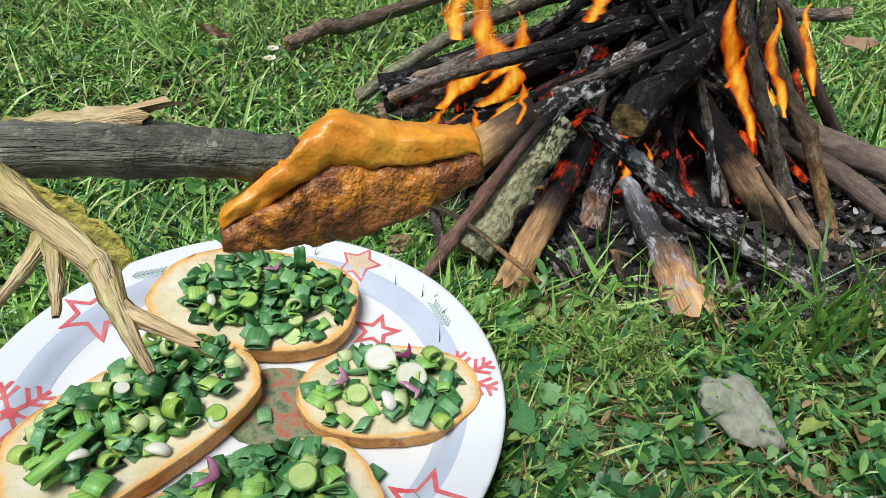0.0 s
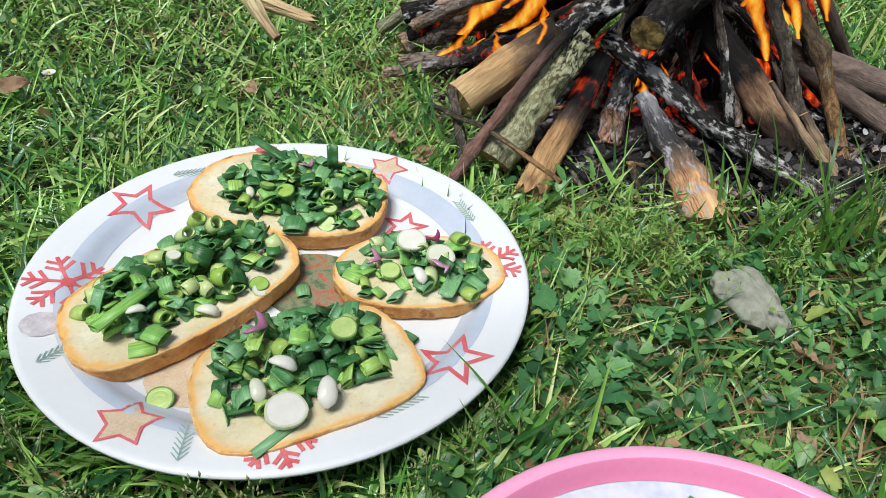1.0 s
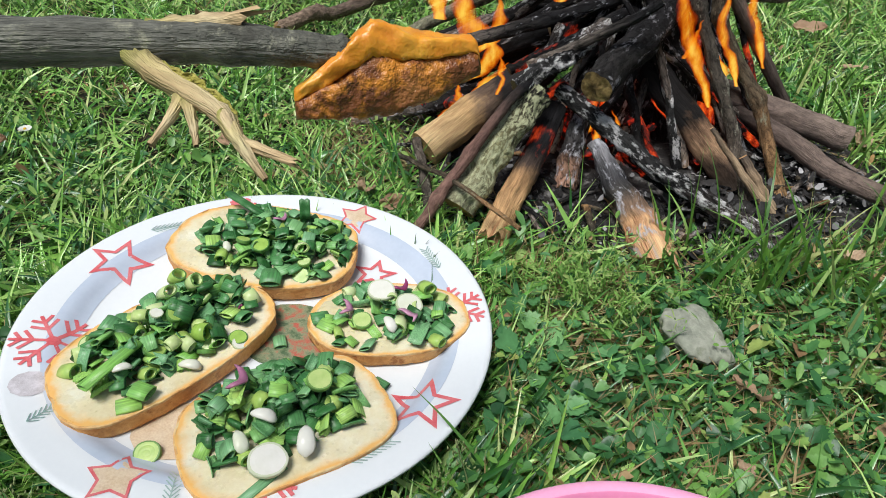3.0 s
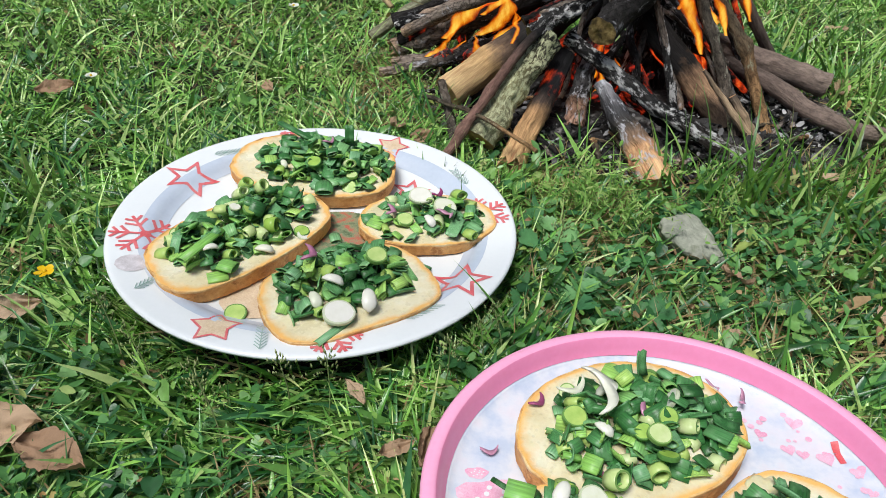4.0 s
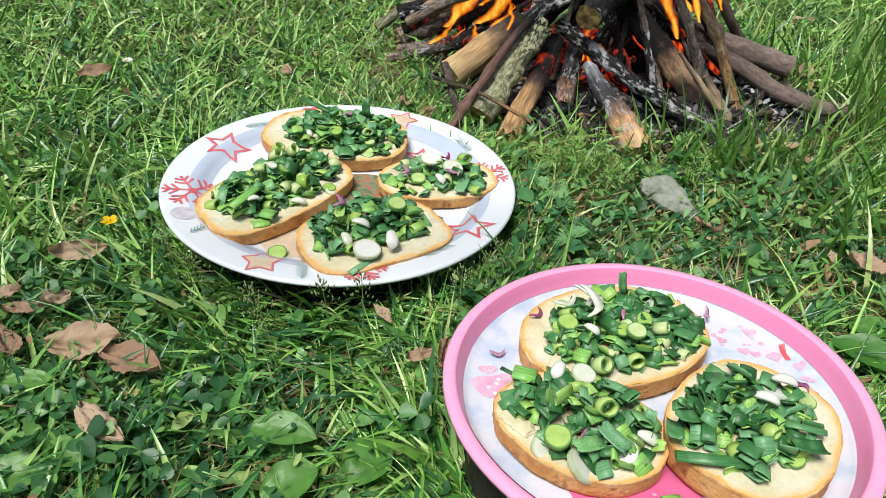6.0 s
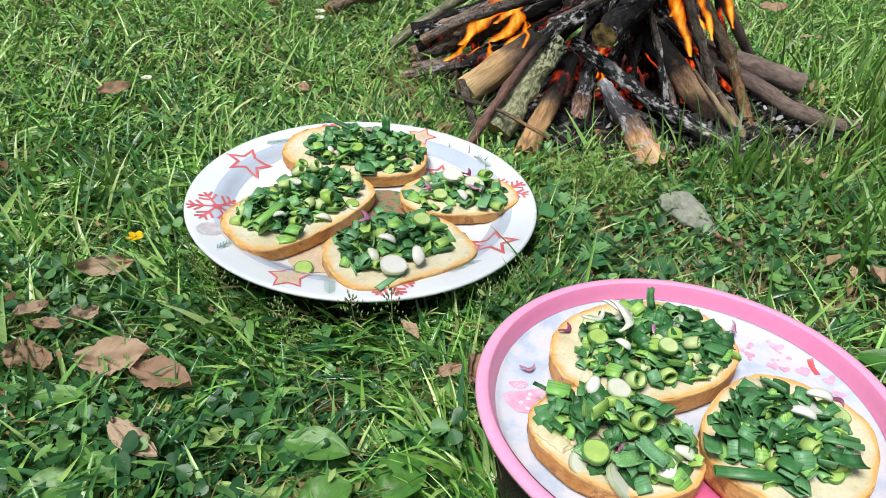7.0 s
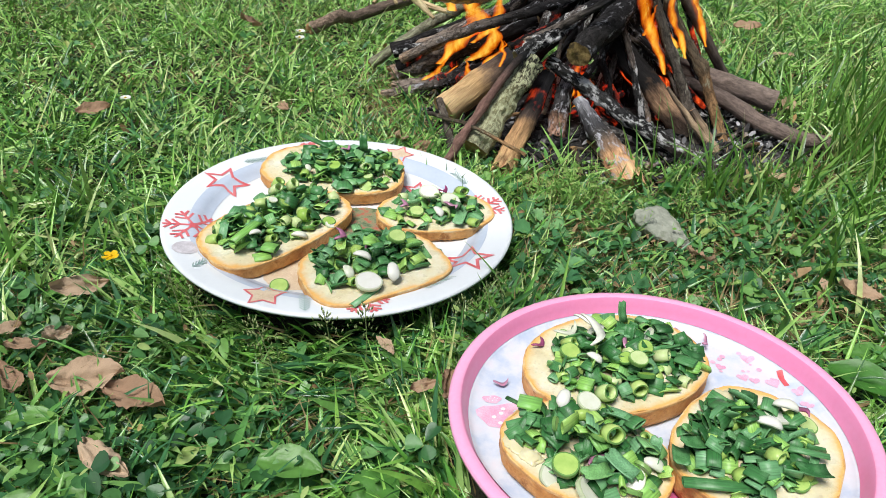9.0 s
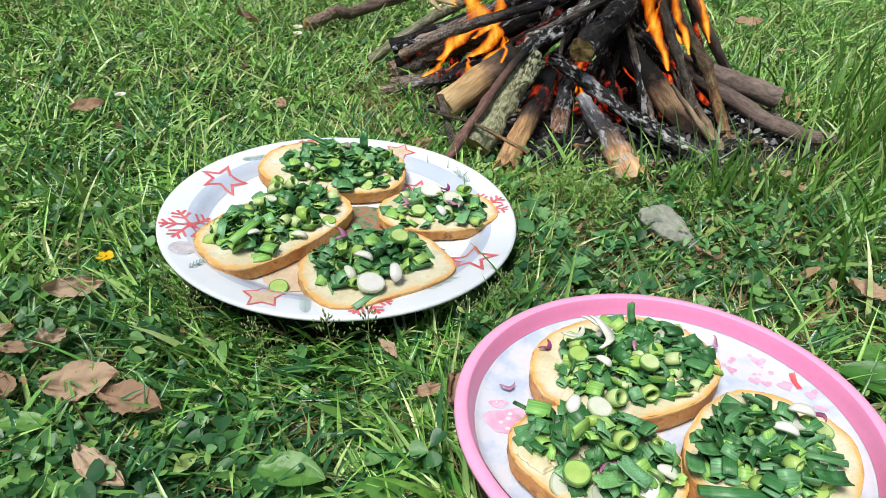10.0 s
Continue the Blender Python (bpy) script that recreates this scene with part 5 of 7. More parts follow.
def white_plate():
    m = plane_pose(W_C, W_TILT)
    root = empty("white_plate", m)
    tagged(root, "round white party plate with red stars and snowflakes, lying in grass", "plate")
    under = [(0.1500, -0.0028), (0.146, -0.0030), (0.128, -0.0052), (0.121, -0.0085), (0.114, -0.0160), (0.108, -0.0172), (0.0, -0.0172)]
    part("body", lathe(W_TOP + under), M_WHITE, root)
    band = [(r, profile_height(W_TOP, r) + 0.00025) for r in (0.1125, 0.116, 0.119, 0.122, 0.126, 0.1285)]
    part("printed_band", lathe(band), M_BLUEBAND, root, "pale blue ring inside the rim")
    for x, y, r, turn in ((-0.115, 0.047, 0.0225, 20), (0.064, 0.066, 0.0180, 10), (0.109, -0.060, 0.0225, 150)):
        star_ring("printed_star", W_TOP, x, y, r, turn, 0.45, 0.0036, M_RED, root, "red outlined star print")
    for x, y, r, turn in ((-0.1185, -0.036, 0.0245, 12), (0.1230, 0.024, 0.0230, 40), (0.032, -0.1255, 0.0185, 5), (-0.050, 0.125, 0.012, 25)):
        bm = bmesh.new()
        filled(bm, W_TOP, [(x + 0.16 * r * math.cos(k * math.pi / 6), y + 0.16 * r * math.sin(k * math.pi / 6)) for k in range(12)], 0.0006)
        flake = part("printed_snowflake", bm, M_RED, root, "red snowflake print")
        lines = flake_lines(x, y, r, turn)
        for k in range(6):
            printed("snowflake_arm", W_TOP, lines[5 * k:5 * k + 5], 0.0022, M_RED, flake)
    for x, y, r, turn in ((-0.094, -0.088, 0.012, 60), (-0.010, -0.132, 0.012, 100), (0.084, -0.098, 0.012, 40), (0.106, 0.078, 0.011, 120), (-0.096, 0.090, 0.012, 30)):
        printed("printed_sprig", W_TOP, sprig_lines(x, y, r, turn), 0.0007, M_SPRIG, root, "faint green fir sprig print")
    for x, y, turn in ((-0.040, -0.126, 95), (0.042, 0.125, 70)):
        bm = bmesh.new()
        filled(bm, W_TOP, [p for p, q in star_lines(x, y, 0.0155, turn, 0.55)])
        face = part("printed_gingerbread", bm, M_TAN, root, "tan gingerbread star print")
        star_ring("star_outline", W_TOP, x, y, 0.0168, turn, 0.55, 0.0016, M_RED, face, "thin red star outline")
    bm = bmesh.new()
    filled(bm, W_TOP, [(-0.113 + 0.011 * math.cos(a), -0.072 + 0.010 * math.sin(a)) for a in (i * math.pi / 6 for i in range(12))])
    part("printed_cone", bm, M_GREYPRINT, root, "grey fir cone print")
    bm = bmesh.new()
    filled(bm, W_TOP, [(0.018 + 0.034 * math.cos(a), -0.004 + 0.030 * math.sin(a)) for a in (i * math.pi / 8 for i in range(16))])
    part("printed_wreath", bm, M_WREATH, root, "dark green and red wreath print")
    bm = bmesh.new()
    filled(bm, W_TOP, [(-0.026 + 0.024 * math.cos(a), -0.088 + 0.020 * math.sin(a)) for a in (i * math.pi / 8 for i in range(16))])
    part("printed_patch", bm, M_TAN, root, "tan gingerbread print beside the bread")


M_BLUEBAND = surface("pale_blue_print", [(0.3, (0.42, 0.49, 0.60)), (0.7, (0.48, 0.55, 0.66))], 30, 0.22, 0.02, 0.0002, 300, vary=0.07)
M_WREATH = surface("wreath_print", [(0.35, (0.07, 0.12, 0.06)), (0.5, (0.22, 0.25, 0.15)), (0.64, (0.42, 0.10, 0.07))], 150, 0.3, 0.02, 0.0002)
white_plate()


def heart_points(cx, cy, r, turn):
    out = []
    for i in range(16):
        a = 2 * math.pi * i / 16
        x = math.sin(a) ** 3
        y = (13 * math.cos(a) - 5 * math.cos(2 * a) - 2 * math.cos(3 * a) - math.cos(4 * a)) / 16
        c, s = math.cos(radians(turn)), math.sin(radians(turn))
        out.append((cx + r * (x * c - y * s), cy + r * (x * s + y * c)))
    return out


def pink_plate():
    m = plane_pose(P_C, P_TILT)
    root = empty("pink_plate", m)
    tagged(root, "round pink-rimmed plate with a pale heart pattern, lying in grass", "plate")
    bm = lathe(P_TOP + [(0.1118, -0.0120), (0.1060, -0.0166), (0.0000, -0.0166)])
    part("well", bm, M_PALEBLUE, root, "pale bluish white well")
    band = P_BAND + [(0.1228, -0.0036), (0.1195, -0.0036), (0.1170, -0.0050), (0.1148, -0.0120), (0.1110, -0.0170), (0.1040, -0.0185), (0.0000, -0.0185)]
    part("rim", lathe(band), M_PINK, root, "glossy pink rim")
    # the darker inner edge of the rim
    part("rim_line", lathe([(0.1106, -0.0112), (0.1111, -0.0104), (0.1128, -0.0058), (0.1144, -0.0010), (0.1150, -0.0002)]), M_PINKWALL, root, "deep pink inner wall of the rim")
    r4 = random.Random(3)
    prof = P_TOP
    for x, y, r in ((0.0820, 0.0620, 0.0048), (0.0721, 0.0431, 0.0042), (0.0785, 0.0400, 0.0036), (0.0897, 0.0378, 0.0050), (0.1020, 0.0290, 0.0040), (0.0608, 0.0536, 0.0036), (0.1030, 0.0163, 0.0030)):
        bm = bmesh.new()
        filled(bm, prof, heart_points(x, y, r, r4.uniform(-40, 40)))
        part("printed_heart", bm, M_PINKPRINT, root, "pink heart print")
    for i in range(26):
        a = r4.uniform(-0.4, 0.9)
        q = r4.uniform(0.068, 0.104)
        x, y, r = q * math.cos(a), q * math.sin(a), r4.uniform(0.0010, 0.0022)
        bm = bmesh.new()
        filled(bm, prof, [(x + r * math.cos(k * math.pi / 4), y + r * math.sin(k * math.pi / 4)) for k in range(8)])
        part("printed_dot", bm, M_PINKPRINT, root)
    for x, y, r in ((-0.0860, 0.0040, 0.0190), (-0.0950, 0.0190, 0.0060), (0.0560, -0.0660, 0.0160)):
        bm = bmesh.new()
        filled(bm, prof, [(x + r * (1 + 0.14 * math.sin(3 * k * math.pi / 8)) * math.cos(k * math.pi / 8), y + 0.6 * r * (1 + 0.12 * math.cos(5 * k * math.pi / 8)) * math.sin(k * math.pi / 8)) for k in range(16)])
        patch = part("printed_patch", bm, M_PINKPRINT, root, "pink flower print with white dots")
        for k in range(9):
            px, py, pr = x + r * 0.62 * math.cos(k * 2.4) * math.sqrt((k + 1) / 9), y + r * 0.38 * math.sin(k * 2.4) * math.sqrt((k + 1) / 9), r * 0.075
            bm = bmesh.new()
            filled(bm, prof, [(px + pr * math.cos(q * math.pi / 4), py + pr * math.sin(q * math.pi / 4)) for q in range(8)], 0.0007)
            part("printed_dot", bm, M_WHITE, patch, "white dot")
    # the deep pink motif in the middle, mostly under the bread
    bm = bmesh.new()
    filled(bm, prof, [(-0.022 + 0.040 * (1 + 0.06 * math.sin(k * 5 * math.pi / 16)) * math.cos(k * math.pi / 16), -0.052 + 0.040 * math.sin(k * math.pi / 16)) for k in range(32)])
    motif = part("printed_motif", bm, M_PINKDEEP, root, "deep pink round motif with white dots")
    for k in range(26):
        q, a = 0.034 * math.sqrt((k + 0.5) / 26), k * 2.4
        px, py = -0.022 + q * math.cos(a), -0.052 + q * math.sin(a)
        bm = bmesh.new()
        filled(bm, prof, [(px + 0.0012 * math.cos(j * math.pi / 4), py + 0.0012 * math.sin(j * math.pi / 4)) for j in range(8)], 0.0007)
        part("printed_dot", bm, M_PINKPRINT, motif, "pale dot")
    printed("printed_ribbon", prof, [((0.0975, 0.0480), (0.0965, 0.0410)), ((0.0965, 0.0410), (0.0972, 0.0345))], 0.0034, M_RED, root, "red ribbon print")
    bm = bmesh.new()
    for i in range(12):
        a = radians(-24 + i * 2.4)
        x, y = 0.101 * math.cos(a), 0.101 * math.sin(a)
        strokes(bm, prof, [((x + 0.0022 * math.cos(k * math.pi / 4), y + 0.0022 * math.sin(k * math.pi / 4)), (x + 0.0022 * math.cos((k + 1) * math.pi / 4), y + 0.0022 * math.sin((k + 1) * math.pi / 4))) for k in range(8)], 0.0006)
    part("printed_lace", bm, M_LACE, root, "brown looped lace print")


M_PALEBLUE = surface("pale_blue_melamine", [(0.35, (0.44, 0.52, 0.66)), (0.5, (0.58, 0.62, 0.70)), (0.66, (0.63, 0.61, 0.68))], 42, 0.25, 0.03, 0.0003, 300, vary=0.1)
M_LACE = surface("lace_print", [(0.3, (0.40, 0.16, 0.16)), (0.7, (0.5, 0.24, 0.22))], 120, 0.3, 0.02, 0.0002)
pink_plate()


# ---- bread slices and their topping ----
def slice_outline(lx, ly, power, dents, n=96):
    """The outline of a slice: a rounded loaf shape, flattened where a side is cut."""
    out = []
    for i in range(n):
        a = 2 * math.pi * i / n
        c, s = math.cos(a), math.sin(a)
        r = (abs(c) ** power + abs(s) ** power) ** (-1 / power)
        x, y = lx * r * c, ly * r * s
        for ang, amount in dents:
            d = math.cos(a - radians(ang))
            if d > 0:
                k = 1 - amount * d ** 6
                x, y = x * k, y * k
        w = 1 + 0.045 * noise.noise((c * 1.6, s * 1.6, lx * 300)) + 0.016 * noise.noise((c * 5, s * 5, ly * 300)) + 0.009 * noise.noise((c * 15, s * 15, lx * 500))
        out.append((x * w, y * w))
    return out


def bread_slice(m, lx, ly, thick, label, power=2.6, dents=(), group="bread slices"):
    root = empty("bread_slice", m)
    tagged(root, label, "bread slice", group)
    line = slice_outline(lx, ly, power, dents)
    n = len(line)

    def ring(bm, f, z, wob=0.0, sd=0.0):
        return [bm.verts.new((x * f, y * f, z + wob * noise.noise((x * f * 120, y * f * 120, sd)))) for x, y in line]

    def bridge(bm, a, b):
        for j in range(n):
            bm.faces.new((a[j], a[(j + 1) % n], b[(j + 1) % n], b[j]))

    bm = bmesh.new()
    rings = [ring(bm, f, z, w) for f, z, w in ((0.94, 0.0002, 0), (0.985, 0.0010, 0.0006), (0.998, thick * 0.25, 0.0010), (0.994, thick * 0.55, 0.0010), (1.0, thick * 0.86, 0.0006))]
    for a, b in zip(rings, rings[1:]):
        bridge(bm, a, b)
    bm.faces.new(rings[0][::-1])
    crust = part("crust", bm, M_CRUST, root, "light golden crust")
    bm = bmesh.new()
    rings = [ring(bm, f, z, 0.0006) for f, z in ((1.0, thick * 0.86), (1.002, thick * 0.95), (1.0, thick * 0.995), (0.992, thick * 1.006), (0.978, thick * 0.995))]
    for a, b in zip(rings, rings[1:]):
        bridge(bm, a, b)
    part("toasted_edge", bm, M_TOAST, crust, "browned upper edge of the crust")
    bm = bmesh.new()
    le = bm.verts.layers.float.new("edge")
    rings = []
    for f, k, e in ((0.988, 1.000, 1.0), (0.965, 1.008, 0.75), (0.93, 1.006, 0.5), (0.88, 1.0, 0.25), (0.80, 0.985, 0.1), (0.68, 0.97, 0), (0.54, 0.96, 0), (0.38, 0.96, 0), (0.2, 0.96, 0)):
        loop = ring(bm, f, thick * k, 0.0013, 2.0)
        for v in loop:
            v[le] = e
        rings.append(loop)
    for a, b in zip(rings, rings[1:]):
        bridge(bm, a, b)
    bm.faces.new(rings[-1])
    part("crumb", bm, M_CRUMB, root, "buttered pale crumb")
    return root, line


def tube_piece(r, length, squash, wall, sides=10, flare=0.1):
    """A short hollow length of onion green, pressed flat so that it folds at its two sides."""
    bm = bmesh.new()
    loops = []
    for rr, z in ((r, -length / 2), (r * (1 + flare), 0), (r, length / 2), (r - wall, length / 2), (r - wall, -length / 2)):
        loop = []
        for j in range(sides):
            a = 2 * math.pi * j / sides
            loop.append(bm.verts.new((rr * math.cos(a), rr * squash * (0.8 + 0.2 * abs(math.sin(a))) * math.sin(a), z)))
        loops.append(loop)
    for k, (a, b) in enumerate(zip(loops, loops[1:] + loops[:1])):
        for j in range(sides):
            f = bm.faces.new((a[j], a[(j + 1) % sides], b[(j + 1) % sides], b[j]))
            f.material_index = 1 if k in (2, 4) else 0
    return bm


def leaf_piece(w, length, curl, fold):
    """A flat cut of onion leaf, curled across and slightly bent along."""
    bm = bmesh.new()
    grid = {}
    for k, off in enumerate((0.0, -0.0007)):
        for i in range(5):
            for j in range(4):
                a = (i / 4 - 0.5) * curl
                x = math.sin(a) / max(curl, 0.01) * w
                z = (1 - math.cos(a)) / max(curl, 0.01) * w + off
                y = (j / 3 - 0.5) * length + 0.0015 * (i % 2) * (1 if j == 3 else 0)
                z += fold * (y / length) ** 2 * length
                grid[k, i, j] = bm.verts.new((x, y, z))
    for k in (0, 1):
        for i in range(4):
            for j in range(3):
                bm.faces.new((grid[k, i, j], grid[k, i + 1, j], grid[k, i + 1, j + 1], grid[k, i, j + 1]))
    edge = [(i, 0) for i in range(5)] + [(4, j) for j in range(1, 4)] + [(i, 3) for i in range(3, -1, -1)] + [(0, j) for j in range(2, 0, -1)]
    for (a, b), (c, d) in zip(edge, edge[1:] + edge[:1]):
        bm.faces.new((grid[0, a, b], grid[0, c, d], grid[1, c, d], grid[1, a, b]))
    return bm


def disc_piece(r, h, sides=20):
    """A cut round of the white bulb, with the grooves of its layers."""
    prof = [(0, h * 0.50), (r * 0.24, h * 0.51), (r * 0.27, h * 0.50), (r * 0.30, h * 0.51), (r * 0.60, h * 0.51), (r * 0.63, h * 0.495), (r * 0.66, h * 0.505), (r * 0.88, h * 0.50), (r * 0.98, h * 0.48), (r * 1.01, h * 0.40), (r * 1.02, 0), (r, -h * 0.46), (r * 0.9, -h * 0.5), (0, -h * 0.5)]
    bm = lathe(prof, sides)
    for f in bm.faces:
        c = f.calc_center_median()
        if math.hypot(c.x, c.y) > r * 0.86:
            f.material_index = 1
    for v in bm.verts:
        v.co.x *= 1 + 0.10 * noise.noise((v.co.y * 120, r * 900, 0))
        v.co.y *= 0.94 + 0.10 * noise.noise((v.co.x * 120, r * 700, 5))
    return bm


def bulb_piece(length, w):
    """A lengthwise cut of the white bulb: a rounded shell that narrows to one end."""
    bm = bmesh.new()
    nu, nv = 9, 6
    grid = {}
    for k, off in enumerate((0.0, -0.0011)):
        for i in range(nu):
            u = i / (nu - 1) * 2 - 1
            q = w * 0.5 * math.sqrt(max(0.04, 1 - abs(u) ** 2.6)) * (1 - 0.20 * u) + off * 0.4
            for j in range(nv):
                a = (j / (nv - 1) - 0.5) * 2.5
                grid[k, i, j] = bm.verts.new((math.sin(a) * q, u * length * 0.5, math.cos(a) * q * 0.7 - 0.0012 * u * u + off))
    for k in (0, 1):
        for i in range(nu - 1):
            for j in range(nv - 1):
                bm.faces.new((grid[k, i, j], grid[k, i + 1, j], grid[k, i + 1, j + 1], grid[k, i, j + 1]))
    edge = [(i, 0) for i in range(nu)] + [(nu - 1, j) for j in range(1, nv)] + [(i, nv - 1) for i in range(nu - 2, -1, -1)] + [(0, j) for j in range(nv - 2, 0, -1)]
    for (a, b), (c, d) in zip(edge, edge[1:] + edge[:1]):
        bm.faces.new((grid[0, a, b], grid[0, c, d], grid[1, c, d], grid[1, a, b]))
    return bm


def sliver_piece(length, w):
    """A thin bent strip of onion skin."""
    bm = bmesh.new()
    rows = []
    for i in range(9):
        t = i / 8 - 0.5
        a = t * 2.4
        c = Vector((math.sin(a) * length / 2.4, (1 - math.cos(a)) * length / 2.4, 0.001 * math.sin(i)))
        q = w * (1 - 3 * t * t) * 0.5 + 0.0003
        rows.append([bm.verts.new(c + Vector((0, dy, dz))) for dy, dz in ((-q, 0), (q, 0), (q, 0.0008), (-q, 0.0008))])
    for a, b in zip(rows, rows[1:]):
        for j in range(4):
            bm.faces.new((a[j], a[(j + 1) % 4], b[(j + 1) % 4], b[j]))
    bm.faces.new(rows[0][::-1])
    bm.faces.new(rows[-1])
    return bm


def piece_mesh(name, bm, material):
    me = bpy.data.meshes.new(name)
    bmesh.ops.recalc_face_normals(bm, faces=bm.faces)
    bm.to_mesh(me)
    bm.free()
    me.materials.append(material)
    me.materials.append({M_ONION: M_ONIONCUT, M_ONIONPALE: M_ONIONCUT, M_ONIONWHITE: M_ONIONSKIN}.get(material, material))
    me.polygons.foreach_set("use_smooth", [p.material_index == 0 for p in me.polygons])
    return me


GREEN = [piece_mesh("green_cut", tube_piece(r, h, squash, 0.0006, 12, 0.03), M_ONION) for r, h, squash in
         ((0.0044, 0.0085, 0.42), (0.0048, 0.0095, 0.32), (0.0042, 0.0100, 0.38), (0.0047, 0.0078, 0.30), (0.0036, 0.0085, 0.60), (0.0042, 0.0112, 0.28), (0.0046, 0.0088, 0.26))]
GREEN += [piece_mesh("leaf_cut", leaf_piece(0.0078, 0.0100, 1.5, 0.12), M_ONION), piece_mesh("leaf_cut", leaf_piece(0.0080, 0.0110, 2.2, -0.15), M_ONION)]
PALES = [piece_mesh("pale_ring", tube_piece(0.0046, 0.0070, 0.85, 0.0010, 14), M_ONIONPALE), piece_mesh("pale_ring", tube_piece(0.0042, 0.0085, 0.72, 0.0012, 14), M_ONIONPALE), piece_mesh("pale_round", disc_piece(0.0055, 0.0024), M_ONIONPALE)]
WHITES = [piece_mesh("white_round", disc_piece(0.0070, 0.0022), M_ONIONWHITE), piece_mesh("white_round", disc_piece(0.0088, 0.0024), M_ONIONWHITE), piece_mesh("white_wedge", bulb_piece(0.0125, 0.0075), M_ONIONWHITE)]
SLIVER = piece_mesh("purple_sliver", sliver_piece(0.016, 0.003), M_ONIONPURPLE)
WSLIVER = piece_mesh("white_sliver", sliver_piece(0.024, 0.0036), M_ONIONWHITE)
LEAFUP = piece_mesh("broad_leaf_cut", leaf_piece(0.0085, 0.0150, 1.3, 0.25), M_ONION)
LONG = piece_mesh("long_green", tube_piece(0.0034, 0.034, 0.5, 0.0006, 10, 0.0), M_ONION)


def topping(m, line, thick, label, count, seed, centre=(0, 0), reach=0.8, pale=0.08, white=0.02, marks=(), pile=0.020, squeeze=(1.0, 1.0), size=1.02):
    """A heap of chopped spring onion on a slice; every piece comes to rest on those below it."""
    root = empty("spring_onion_topping", m)
    tagged(root, label, "spring onion", "chopped spring onion on bread")
    q = random.Random(seed)
    n = len(line)
    cell, half = 0.0015, 64
    top = np.full((2 * half, 2 * half), thick)
    gx, gy = np.meshgrid((np.arange(2 * half) - half) * cell, (np.arange(2 * half) - half) * cell, indexing="ij")

    def drop(me, x, y, z, rx, ry, rz, s=1.0):
        ob = new(me.name.split(".")[0], me)
        ob.parent = root
        ob.matrix_basis = pose(x, y, z, rx, ry, rz) @ Matrix.Scale(s, 4)

    def rest(x, y, radius):
        near = (gx - x) ** 2 + (gy - y) ** 2 < radius ** 2
        return near, float(np.percentile(top[near], 62))

    for i in range(count):
        for attempt in range(4):
            k = q.randrange(n)
            f = q.random() ** 0.62 * reach
            x, y = line[k][0] * f * squeeze[0] + centre[0], line[k][1] * f * squeeze[1] + centre[1]
            near, z = rest(x, y, 0.0042 * size)
            if z < thick + pile * (1.05 - (f / reach) ** 2):
                break
        s = q.uniform(0.82, 1.2) * size
        u = q.random()
        me = q.choice(WHITES) if u < white else q.choice(PALES) if u < white + pale else q.choice(GREEN)
        if u > 0.993:
            me = SLIVER
        z += 0.0019 * s
        top[near] = np.maximum(top[near], z + 0.0014 * s)
        if "leaf" in me.name or "sliver" in me.name or "wedge" in me.name or "round" in me.name:
            drop(me, x, y, z, q.gauss(0, 32), q.gauss(0, 32), q.uniform(0, 360), s)
        else:
            drop(me, x, y, z, 90 + q.gauss(0, 20), q.gauss(0, 30), q.uniform(0, 360), s)
    for kind, x, y, lift, rx, ry, rz, s in marks:
        near, z = rest(x, y, 0.005)
        drop(kind, x, y, float(top[near].max()) + lift * 0.6 - 0.0006, rx, ry, rz, s * size)
    return root


def butter_blob(root, x, y, z, sx, sy, sz, seed):
    """A smear of soft butter on the bread."""
    bm = bmesh.new()
    bmesh.ops.create_icosphere(bm, subdivisions=4, radius=1)
    for v in bm.verts:
        d = v.co.normalized()
        k = 1 + 0.40 * noise.noise(d * 1.4 + Vector((seed, 0, 0))) + 0.12 * noise.noise(d * 4 + Vector((0, seed, 0)))
        v.co = Vector((x + d.x * sx * k, y + d.y * sy * k, z + d.z * sz * k))
    part("butter", bm, M_BUTTER, root, "pale soft butter smear")


def served(c, tilt, deep, x, y, turn, lx, ly, thick, label, toplabel, count, seed, power=2.6, dents=(), lean=(0, 0), lift=0.0, butter=(), **more):
    m = plane_pose(c, tilt) @ pose(x - c[0], y - c[1], -deep + 0.0008 + lift, lean[0], lean[1], turn)
    root, line = bread_slice(m, lx, ly, thick, label, power, dents)
    for k, (bx, by, sx, sy, sz) in enumerate(butter):
        butter_blob(root, bx, by, thick, sx, sy, sz, seed + k)
    topping(m, line, thick, toplabel, count, seed, **more)


